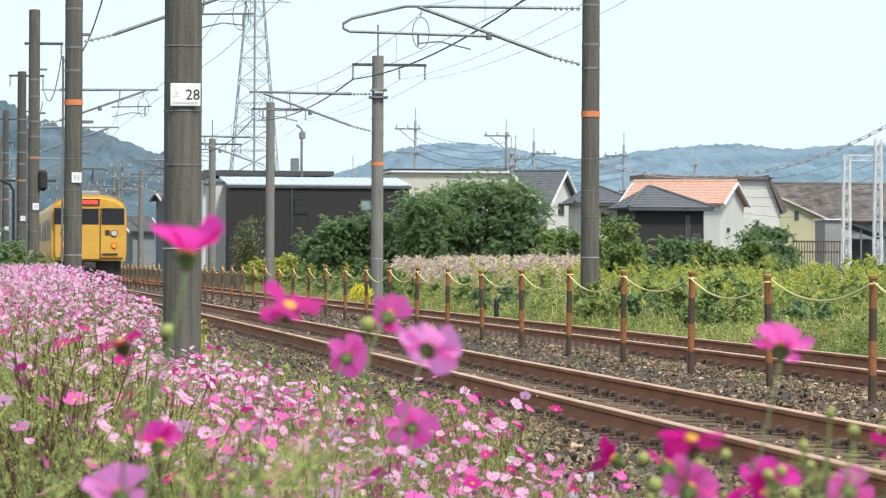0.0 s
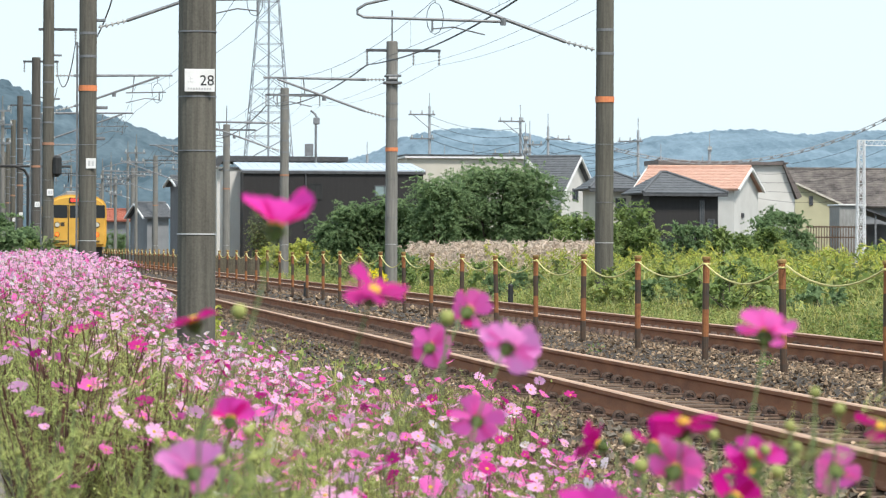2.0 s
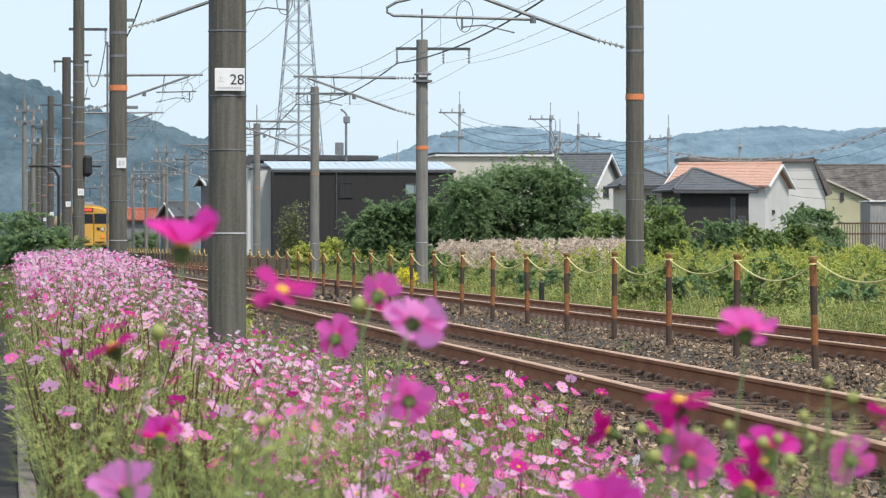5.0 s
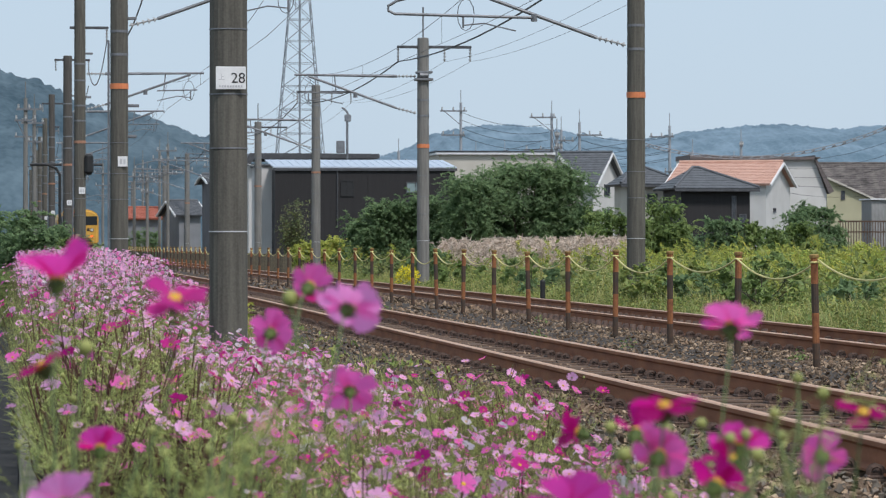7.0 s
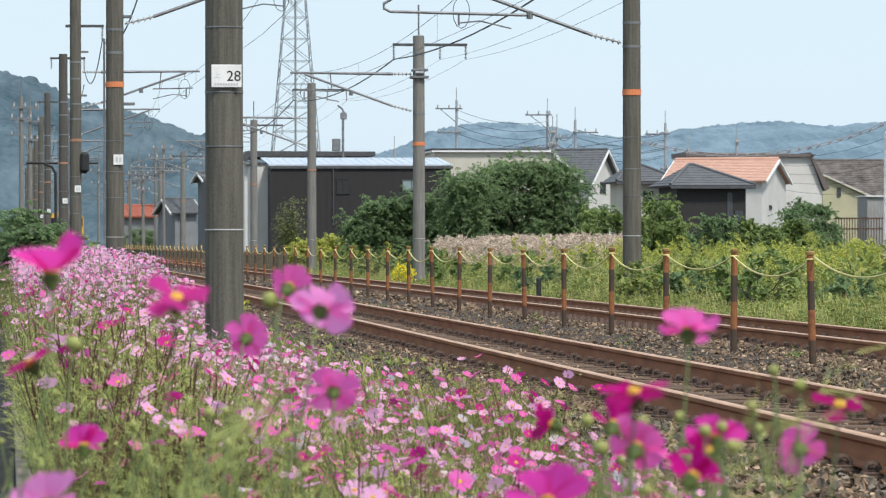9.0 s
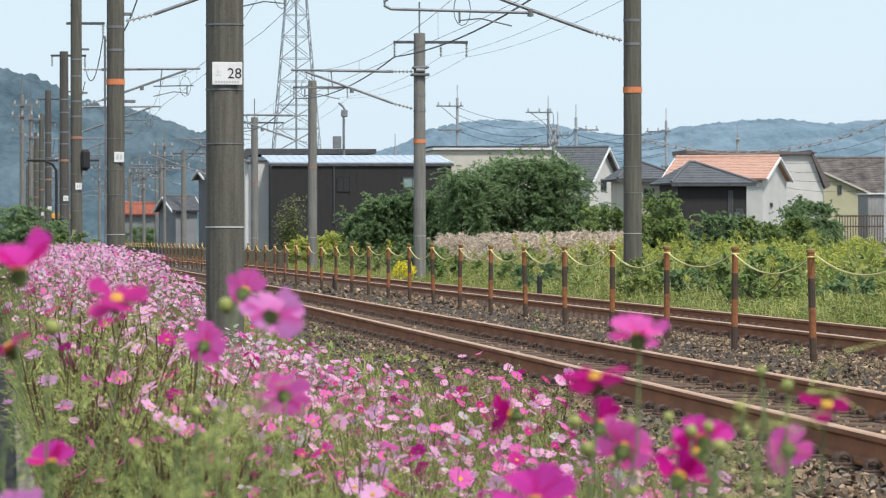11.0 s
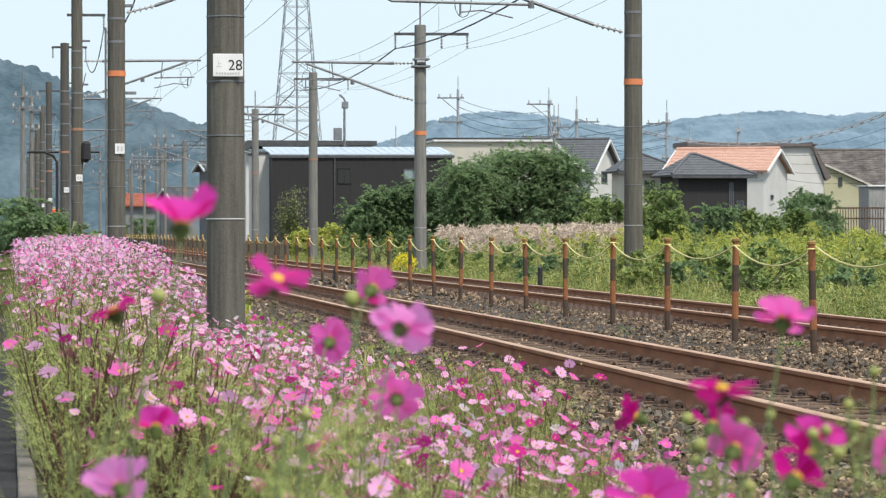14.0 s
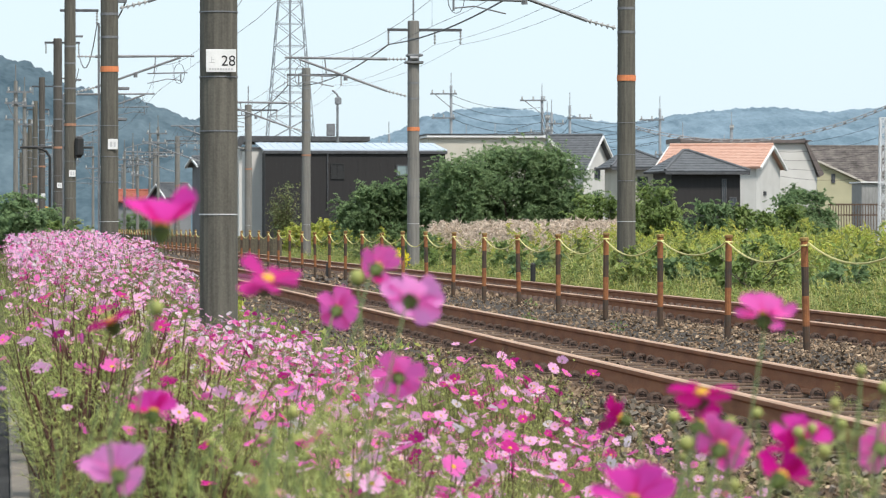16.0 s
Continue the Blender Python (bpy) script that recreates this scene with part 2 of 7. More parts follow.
def bed_height(x):
    return np.interp(x, [2.0, 2.9, 3.5, 3.98, 4.14, 5.56, 5.72, 6.2, 6.8, 7.3, 7.73, 7.89, 9.31, 9.47, 9.85, 10.6], [-0.13, -0.04, 0.03, 0.03, -0.002, -0.002, 0.035, 0.05, 0.085, 0.05, 0.035, -0.002, -0.002, 0.03, 0.02, -0.13])


def stone_template(seed):
    r = np.random.default_rng(seed)
    V = np.array([(x, y, z) for x in (-1, 1) for y in (-1, 1) for z in (-1, 1)], float) * (1, 0.74, 0.34)
    V = V * r.uniform(0.45, 1.1, V.shape) + r.uniform(-0.22, 0.22, V.shape)
    Q = [(0, 1, 3, 2), (4, 6, 7, 5), (0, 4, 5, 1), (2, 3, 7, 6), (0, 2, 6, 4), (1, 5, 7, 3)]
    T = np.array([t for a, b, c, d in Q for t in ((a, b, c), (a, c, d))])
    return V, T, np.zeros(12, int)


def stones(n, x0, x1, y0, y1, lo, hi, keep=None):
    u = RNG.random(n)
    y = 1 / (1 / y0 + (1 / y1 - 1 / y0) * u)
    x = RNG.uniform(x0, x1, n)
    s = RNG.uniform(lo, hi, n)
    z = bed_height(x) + RNG.uniform(-0.5, 1.15, n) * s
    k = keep(x, y) if keep else np.ones(n, bool)
    x, y, z, s = x[k], y[k], z[k], s[k]
    x = x + bend(x, y)
    pick = RNG.integers(0, 8, len(x))
    return [spread(stone_template(i), np.stack([x, y, z], 1)[pick == i], turns(RNG, int((pick == i).sum()), full=True), s[pick == i]) for i in range(8)]


def off_rails(x, y):
    k = np.ones(len(x), bool)
    for c in (4.85, 8.6):
        for r in (c - 0.565, c + 0.565):
            k &= np.abs(x - r) > 0.17
        k &= (np.abs(x - c) > 0.45) | (RNG.random(len(x)) < 0.6)
    return k


V, T, MI = merge(stones(62000, 2.35, 9.6, 15, 62, 0.008, 0.025, off_rails) + stones(5500, 2.35, 10.2, 59, 200, 0.024, 0.05, off_rails))
heap = tagged(bulk("ballast_stones", V, T, [M_STONE], MI, ballast), kind="stuff")
heap.data.polygons.foreach_set("use_smooth", np.zeros(len(T), bool))

stone_meshes = []
for i in range(6):
    V, T, MI = stone_template(30 + i)
    ob = bulk("stone", V * 0.025, T, [M_STONE_ONE], MI)
    ob.data.polygons.foreach_set("use_smooth", np.zeros(len(ob.data.polygons), bool))
    stone_meshes.append(ob.data)
    bpy.data.objects.remove(ob)
for i in range(280):
    x, y = RNG.uniform(2.75, 4.0), RNG.uniform(15, 24)
    ob = new("stone", stone_meshes[i % 6])
    ob.parent = ballast
    ob.location, ob.rotation_euler = (x + float(bend(x, y)), y, bed_height(x) + 0.022), RNG.uniform(0, 6.28, 3)

RAIL = [(-0.064, 0.0), (0.064, 0.0), (0.064, 0.012), (0.012, 0.028), (0.009, 0.105), (0.033, 0.122), (0.0335, 0.146), (0.024, 0.153), (-0.024, 0.153), (-0.0335, 0.146), (-0.033, 0.122), (-0.009, 0.105), (-0.012, 0.028), (-0.064, 0.012)]


def rail(parent, x):
    bm = bmesh.new()
    ys = [4 + i * 4.0 for i in range(25)] + [112.5 + i * 12.5 for i in range(80)]
    rings = [[bm.verts.new((px + float(bend(x + parent.location.x, y)), y, 0.03 + pz)) for px, pz in RAIL] for y in ys]
    for a, b in zip(rings, rings[1:]):
        for i in range(len(RAIL)):
            j = (i + 1) % len(RAIL)
            bm.faces.new((a[i], a[j], b[j], b[i])).material_index = 1 if i in (6, 7, 8) else 0
    bmesh.ops.recalc_face_normals(bm, faces=bm.faces)
    ob = part("rail", bm, [M_RUST, M_RAILTOP], parent, "rust-brown rail with a worn shiny head")
    ob.location.x = x
    return ob


def sleeper_mesh():
    bm = bmesh.new()
    box(bm, -1.05, -0.1, -0.12, 1.05, 0.1, 0.028, 0.012)
    me = bpy.data.meshes.new("sleeper")
    bm.to_mesh(me)
    bm.free()
    me.materials.append(M_SLEEPER)
    return me


def clip_mesh():
    """Base plate end, bolt and a bent spring loop."""
    bm = bmesh.new()
    box(bm, -0.05, -0.07, 0.02, 0.05, 0.07, 0.04, 0.006)
    lathe(bm, [(0.024, 0.03), (0.024, 0.06), (0.018, 0.07), (0.012, 0.085)], 8)
    box(bm, -0.032, -0.045, 0.035, 0.032, 0.045, 0.058, 0.008)
    for yy, rr in ((-0.05, 0.036), (0.0, 0.031), (0.05, 0.034)):
        tube(bm, [(rr * math.cos(a), yy, 0.046 + rr * 1.1 * math.sin(a)) for a in [-0.3 + i * 3.74 / 6 for i in range(7)]], 0.0125, 4)
    me = bpy.data.meshes.new("rail_clip")
    bm.to_mesh(me)
    bm.free()
    me.materials.append(M_CLIP)
    return me


SLEEPER, CLIP = sleeper_mesh(), clip_mesh()


def mesh_arrays(me):
    me.calc_loop_triangles()
    V = np.array([v.co for v in me.vertices])
    T = np.array([t.vertices for t in me.loop_triangles])
    return V, T, np.zeros(len(T), int)


def track(x, label, near_count, y0=11.0):
    base = thing("railway_track", (x, 0, 0), label, "railway track", "the two tracks")
    rail(base, -0.565), rail(base, 0.565)
    ys = [y0 + 0.6 * i for i in range(330)]
    for i, y in enumerate(ys[:near_count]):
        s = new("sleeper", SLEEPER)
        s.parent = base
        s.location = (RNG.uniform(-0.03, 0.03) + float(bend(x, y)), y, RNG.uniform(-0.01, 0.004))
        for cx, flip in ((-0.565 - 0.115, 0), (-0.565 + 0.115, 1), (0.565 - 0.115, 0), (0.565 + 0.115, 1)):
            c = new("rail_clip", CLIP)
            c.parent = s
            c.location, c.rotation_euler.z = (cx, 0, 0.004), math.pi * flip + RNG.uniform(-0.15, 0.15)
    rest = np.array(ys[near_count:])
    n = len(rest)
    chunks = [spread(mesh_arrays(SLEEPER), np.stack([np.zeros(n), rest, np.zeros(n)], 1), np.tile(np.eye(3), (n, 1, 1)), np.ones(n))]
    cv = np.array([(-0.05, -0.055, 0.0), (0.05, -0.055, 0.0), (0.05, 0.055, 0.0), (-0.05, 0.055, 0.0), (-0.03, -0.03, 0.1), (0.03, -0.03, 0.1), (0.03, 0.03, 0.1), (-0.03, 0.03, 0.1)])
    ct = np.array([(0, 1, 5), (0, 5, 4), (1, 2, 6), (1, 6, 5), (2, 3, 7), (2, 7, 6), (3, 0, 4), (3, 4, 7), (4, 5, 6), (4, 6, 7)])
    cm = np.zeros(10, int)
    for cx in (-0.68, -0.45, 0.45, 0.68):
        chunks.append(spread((cv, ct, cm + 1), np.stack([np.full(n, cx), rest, np.zeros(n)], 1), np.tile(np.eye(3), (n, 1, 1)), np.ones(n)))
    V, T, MI = merge(chunks)
    tagged(bulk("sleeper_run", V, T, [M_SLEEPER, M_CLIP], MI, base), kind="stuff")
    return base


track(4.85, "rust-brown railway track on crushed stone beside the flower bed", 110)
track(8.6, "rust-brown railway track on crushed stone beside the grass field", 60)


# ---- rope barrier between the tracks ----
def barrier_post(y, first):
    base = thing("barrier_post", (6.73, y, 0.08), "rust-orange and black banded steel post with a rope", "barrier post", "posts between the tracks")
    bands = [(0.0, 0.22, M_POSTBLACK), (0.22, 0.475, M_POSTRUST), (0.475, 0.72, M_POSTBLACK), (0.72, 0.945, M_POSTRUST)]
    for z0, z1, m in bands:
        bm = bmesh.new()
        lathe(bm, [(0.031, z0), (0.031, z1)], 10)
        part("post_band", bm, m, base, smooth=False)
    bm = bmesh.new()
    lathe(bm, [(0.031, 0.935), (0.04, 0.94), (0.04, 0.96), (0.03, 0.968)], 10)
    part("cap", bm, M_CAP, base)
    bm = bmesh.new()
    tube(bm, [(0.03 * math.cos(a) - 0.0, 0.036 * math.sin(a), 0.9) for a in [i * math.tau / 8 for i in range(9)]], 0.009, 5)
    part("rope_ring", bm, M_ROPE, base)
    return base


post = barrier_post(32.59 - 2 * 3.73, True)
post.rotation_euler = (0, radians(0.4), 0)
ROPE_RNG = random.Random(3)
POSTS = [32.59 + (i - 2) * 3.73 for i in range(58)]
for y in POSTS[1:]:
    copy_thing(post, pose(6.73 + ROPE_RNG.uniform(-0.008, 0.008), y + ROPE_RNG.uniform(-0.04, 0.04), 0.08 + ROPE_RNG.uniform(-0.025, 0.015), ROPE_RNG.uniform(-0.8, 0.8), ROPE_RNG.uniform(-1.3, 1.3), ROPE_RNG.uniform(0, 360)))
for a, b in zip(POSTS, POSTS[1:]):
    bm = bmesh.new()
    tube(bm, sag((6.73, a, 0.985), (6.73, b, 0.985), ROPE_RNG.uniform(0.13, 0.19), 12), 0.0085, 5)
    tagged(obj_from("barrier_rope", bm, M_ROPE), "sagging cream-yellow rope between banded posts", "rope", "ropes between the posts")


# ---- line-side poles with their arms, plates and wires ----
def insulator(bm, a, b, r=0.055, n=5):
    """A string of porcelain sheds from a to b."""
    a, b = Vector(a), Vector(b)
    d = (b - a).normalized()
    tube(bm, [a, b], 0.018, 6)
    for i in range(n):
        c = a.lerp(b, (i + 0.5) / n)
        tube(bm, [c - d * 0.022, c + d * 0.022], r, 8, r * 0.45)


def shaft(base, h, r0, r1, material):
    bm = bmesh.new()
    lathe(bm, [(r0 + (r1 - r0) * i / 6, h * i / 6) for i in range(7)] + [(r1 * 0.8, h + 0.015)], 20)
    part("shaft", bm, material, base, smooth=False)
    me = base.children[-1].data if base.children else None
    for k, z in enumerate((1.33, 3.2, 2.1, 2.6, 4.9, 5.35, 6.1, 6.6)):
        if z < h - 0.3:
            rr = r0 + (r1 - r0) * z / h + 0.006
            bm = bmesh.new()
            lathe(bm, [(rr, z), (rr, z + (0.012 if k < 4 else 0.05))], 20)
            part("strap", bm, M_STEEL if k else M_GREYINK, base)


def orange_band(base, z, r, h=0.11, material=None):
    bm = bmesh.new()
    lathe(bm, [(r, z), (r, z + h)], 20)
    part("marking_band", bm, material or M_ORANGE, base, "orange painted band")


def plate(base, z, w, h, r, number=False, dx=0.0):
    bm = bmesh.new()
    box(bm, dx - w / 2, -r - 0.016, z - h / 2, dx + w / 2, -r - 0.006, z + h / 2, 0.003)
    p = part("number_plate", bm, M_PLATE, base, "white number plate")
    y = -r - 0.0175
    if number:
        for text, x, zz, size, m in (("28", dx + 0.0, z - 0.045, 0.135, M_INK), ("\u4e0a", dx - 0.115, z - 0.015, 0.06, M_GREYINK)):
            cu = bpy.data.curves.new("digit", "FONT")
            cu.body, cu.size, cu.extrude = text, size, 0.001
            cu.materials.append(m)
            t = new("digit", cu)
            t.parent = p
            t.matrix_basis = pose(x, y, zz, 90, 0, 0)
        bm = bmesh.new()
        for i in range(9):
            x = dx - 0.11 + i * 0.025
            box(bm, x, y - 0.001, z - 0.085, x + 0.016, y, z - 0.068)
        part("small_print", bm, M_GREYINK, p)
    else:
        bm = bmesh.new()
        box(bm, dx - w * 0.28, y - 0.001, z - h * 0.25, dx - w * 0.05, y, z + h * 0.25)
        box(bm, dx + w * 0.08, y - 0.001, z - h * 0.25, dx + w * 0.3, y, z + h * 0.2)
        part("digit_bar", bm, M_GREYINK, p)


def cantilever(base, s, r, z=5.95, hook=True):
    """Bracket that carries the overhead wire; s: +1 reaches towards x, -1 against it."""
    bm = bmesh.new()
    if not hook:
        tube(bm, [(s * 0.75, 0, z), (s * 3.7, 0, z + 0.03)], 0.045, 8, 0.03)
        tube(bm, [(s * 2.3, 0, z - 0.5), (s * 3.5, 0, z - 0.47)], 0.02, 6)
        tube(bm, [(s * 2.55, 0, z), (s * 2.5, 0, z - 0.5)], 0.018, 6)
    else:
        tube(bm, [(s * 0.75, 0, z), (s * 3.5, 0, z), (s * 3.62, 0, z - 0.02), (s * 4.55, 0, z - 0.24), (s * 4.72, 0, z - 0.34), (s * 4.72, 0, z - 0.43), (s * 4.6, 0, z - 0.49), (s * 1.95, 0, z - 0.55)], 0.028, 8)
    part("top_tube", bm, M_STEEL, base)
    bm = bmesh.new()
    tube(bm, [(s * 0.75, 0, z - 0.92), (s * 3.3, 0, z - 0.01)], 0.034, 8)
    tube(bm, [(s * 1.95, 0, z - 0.62), (s * 1.95, 0, z - 0.48)], 0.06, 8)
    tube(bm, [(s * 3.3, 0, z - 0.75), (s * 3.3, 0, z - 0.5)], 0.02, 6)
    part("strut", bm, M_STEEL, base)
    bm = bmesh.new()
    tube(bm, [(s * 3.3, 0, z - 0.7), (s * 2.9, 0, z - 0.66), (s * 2.3, 0, z - 0.8)], 0.014, 6)
    part("steady_arm", bm, M_STEEL, base)
    bm = bmesh.new()
    insulator(bm, (s * (r + 0.02), 0, z), (s * 0.75, 0, z))
    part("insulator", bm, M_PORCELAIN, base)
    bm = bmesh.new()
    insulator(bm, (s * (r + 0.02), 0, z - 1.06), (s * 0.75, 0, z - 0.92))
    part("insulator", bm, M_PORCELAIN, base)
    bm = bmesh.new()
    tube(bm, [(s * 3.25, 0, z - 0.02)] + [(s * (3.25 + 0.16 * math.sin(a)), 0, z - 0.5 + 0.3 * math.cos(a)) for a in [i * math.tau / 12 for i in range(13)]], 0.008, 5)
    part("jumper_loop", bm, M_WIRE, base)


def crossarm(base, z, x0, x1, hang):
    bm = bmesh.new()
    box(bm, x0, -0.035, z - 0.04, x1, 0.035, z + 0.04, 0.006)
    part("crossarm", bm, M_DKSTEEL, base)
    for x in hang:
        bm = bmesh.new()
        insulator(bm, (x, 0, z - 0.04), (x, 0, z - 0.42), 0.045, 4)
        part("insulator", bm, M_PORCELAIN, base)


POLE_LABEL = "grey concrete railway pole with straps and an overhead-wire bracket"
LEFT = [(2.011, 36.6, 9.2, 0.178, 0.165), (2.12, 77.3, 9.2, 0.178, 0.165), (2.08, 118.5, 8.7, 0.178, 0.165), (2.2, 152, 8.45, 0.178, 0.165), (2.09, 199, 8.75, 0.175, 0.15), (2.1, 238, 8.8, 0.175, 0.15), (2.1, 278, 8.8, 0.175, 0.15), (2.1, 318, 8.8, 0.175, 0.15), (2.1, 358, 8.8, 0.175, 0.15), (2.1, 400, 8.8, 0.175, 0.15)]
RIGHT = [(11.75, 35.5, 7.3, 0.178, 0.165), (11.81, 74.2, 7.3, 0.18, 0.165), (11.8, 113, 7.15, 0.18, 0.165), (11.8, 153, 7.4, 0.18, 0.165), (11.8, 189, 7.1, 0.18, 0.165), (11.8, 227, 7.3, 0.18, 0.165), (11.8, 265, 7.3, 0.18, 0.165), (11.8, 304, 7.3, 0.18, 0.165), (11.8, 343, 7.3, 0.18, 0.165), (11.8, 383, 7.3, 0.18, 0.165)]
for i, (x, y, h, r0, r1) in enumerate(LEFT):
    p = thing("railway_pole", (x, y, -0.1), "grey concrete railway pole with a white number plate, among the flowers" if i == 0 else POLE_LABEL, "railway pole", "poles beside the flower bed")
    shaft(p, h, r0, r1, M_CONC_DARK if i in (3, 4) else M_CONC)
    cantilever(p, 1, r0, 6.55 if i == 1 else 6.33 if i else 6.4, False)
    plate(p, 2.75, 0.277, 0.21, r0, True, 0.012) if i == 0 else plate(p, 2.84, 0.19, 0.2, r0, dx=0.06)
    if 0 < i < 7:
        for k, zz in enumerate((3.3, 3.9, 5.6, 6.9)):
            bm = bmesh.new()
            box(bm, r0 - 0.02, -0.05, zz, r0 + 0.16 + 0.05 * (k % 2), 0.05, zz + 0.06, 0.01)
            part("step_bracket", bm, M_STEEL, p)
        bm = bmesh.new()
        tube(bm, [(-r0 - 0.03, -0.04, 0.3), (-r0 - 0.03, -0.04, 5.2)], 0.022, 6)
        part("conduit", bm, M_STEEL, p)
    if i:
        orange_band(p, 4.25, r0 + 0.004, 0.11 if i == 1 else 0.08, M_ORANGE if i == 1 else M_ORANGE_DULL)
        crossarm(p, 7.7 if i < 3 else 8.3, -0.5 if i > 2 else -0.3, 0.85, (0.8,) if i < 3 else (-0.45, 0.8))
for i, (x, y, h, r0, r1) in enumerate(RIGHT):
    p = thing("railway_pole", (x, y, -0.1), POLE_LABEL, "railway pole", "poles beside the grass field")
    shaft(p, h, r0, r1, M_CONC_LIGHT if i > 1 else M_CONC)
    cantilever(p, -1, r0, 6.06, i % 4 == 1)
    orange_band(p, 4.0, r0 + 0.003, 0.11 if i < 3 else 0.07, M_ORANGE if i < 3 else M_ORANGE_DULL)
    crossarm(p, h - 0.25, -0.75, 1.4, (-0.72, 0.62, 1.36))
    if i in (2, 4):
        bm = bmesh.new()
        tube(bm, [(0, 0, h), (0, 0, h + 0.9)], 0.025, 6)
        part("lightning_rod", bm, M_STEEL, p)
    if i == 2:
        bm = bmesh.new()
        box(bm, -0.24, -0.26, 5.93, 0.27, 0.24, 6.0, 0.01)
        box(bm, -0.2, -0.26, 6.14, 0.25, 0.24, 6.2, 0.01)
        tube(bm, [(-0.12, -0.22, 6.08), (0.12, -0.22, 6.08)], 0.07, 8)
        part("clamp", bm, M_STEEL, p)


def wire(name, points, r, label, group="overhead wires", material=None):
    bm = bmesh.new()
    tube(bm, points, r, 4)
    return tagged(obj_from(name, bm, material or M_WIRE), label, "wire", group)


for line, c, s in ((LEFT, 4.85, 1), (RIGHT, 8.6, -1)):
    sup = [(y, c + (0.15 if k % 2 else -0.15)) for k, (x, y, h, r0, r1) in enumerate(line)]
    sup = [(sup[0][0] - 40, c)] + sup + [(460, c)]
    for (ya, xa), (yb, xb) in zip(sup, sup[1:]):
        top = sag((xa, ya, 6.0), (xb, yb, 6.0), 0.5)
        wire("messenger_wire", top, 0.0055, "thin dark overhead wire sagging between the poles")
        wire("contact_wire", [(xa, ya, 5.2), (xb, yb, 5.2)], 0.005, "thin straight contact wire above the track")
        for q in top[2:-1:3]:
            wire("dropper", [q, (q.x, q.y, 5.2)], 0.004, "short hanger wire between two overhead wires")
for (xa, ya, ha, *_), (xb, yb, hb, *_) in zip(RIGHT, RIGHT[1:]):
    for dx, r, m in ((-0.72, 0.02, M_CABLE), (0.62, 0.005, M_STEEL), (1.36, 0.005, M_STEEL)):
        wire("feeder_cable" if m is M_CABLE else "line_wire", sag((xa + dx, ya, ha - 0.77), (xb + dx, yb, hb - 0.77), 0.37 if m is M_CABLE else 0.3), r, "black sagging feeder cable between poles" if m is M_CABLE else "thin line wire between poles", material=m)
for (xa, ya, ha, *_), (xb, yb, hb, *_) in zip(LEFT, LEFT[1:]):
    wire("feeder_cable", sag((xa + 0.8, ya, 7.2), (xb + 0.8, yb, 7.2 if yb < 140 else 7.8), 0.9), 0.018, "black sagging feeder cable between poles", material=M_CABLE)

# ---- the yellow train ----
M_YELLOW = mat("train_yellow", (0.66, 0.375, 0.065), (0.57, 0.31, 0.05), 1.5, 0.42, bump=0.05)
M_YSEAM = mat("train_seam", (0.06, 0.05, 0.03), (0.04, 0.03, 0.02), 5, 0.7, bump=0)
M_ROOF = mat("train_roof", (0.33, 0.32, 0.3), (0.22, 0.21, 0.2), 2, 0.8)
M_UNDER = mat("train_underframe", (0.06, 0.055, 0.05), (0.03, 0.03, 0.03), 4, 0.85)
M_TGLASS = glass("train_glass", (0.012, 0.014, 0.016), 0.3)
M_TAIL = glow("tail_light", (1.0, 0.10, 0.01), 2.2)
M_SIGN = glow("destination_sign", (0.7, 0.05, 0.03), 0.7)
M_LENS = mat("headlight_lens", (0.6, 0.58, 0.5), (0.5, 0.48, 0.4), 10, 0.2, bump=0)
BODY = [(-1.40, 0.95), (-1.45, 1.3), (-1.45, 2.75), (-1.42, 3.0), (-1.3, 3.22), (-1.0, 3.4), (-0.5, 3.5), (0.5, 3.5), (1.0, 3.4), (1.3, 3.22), (1.42, 3.0), (1.45, 2.75), (1.45, 1.3), (1.40, 0.95)]


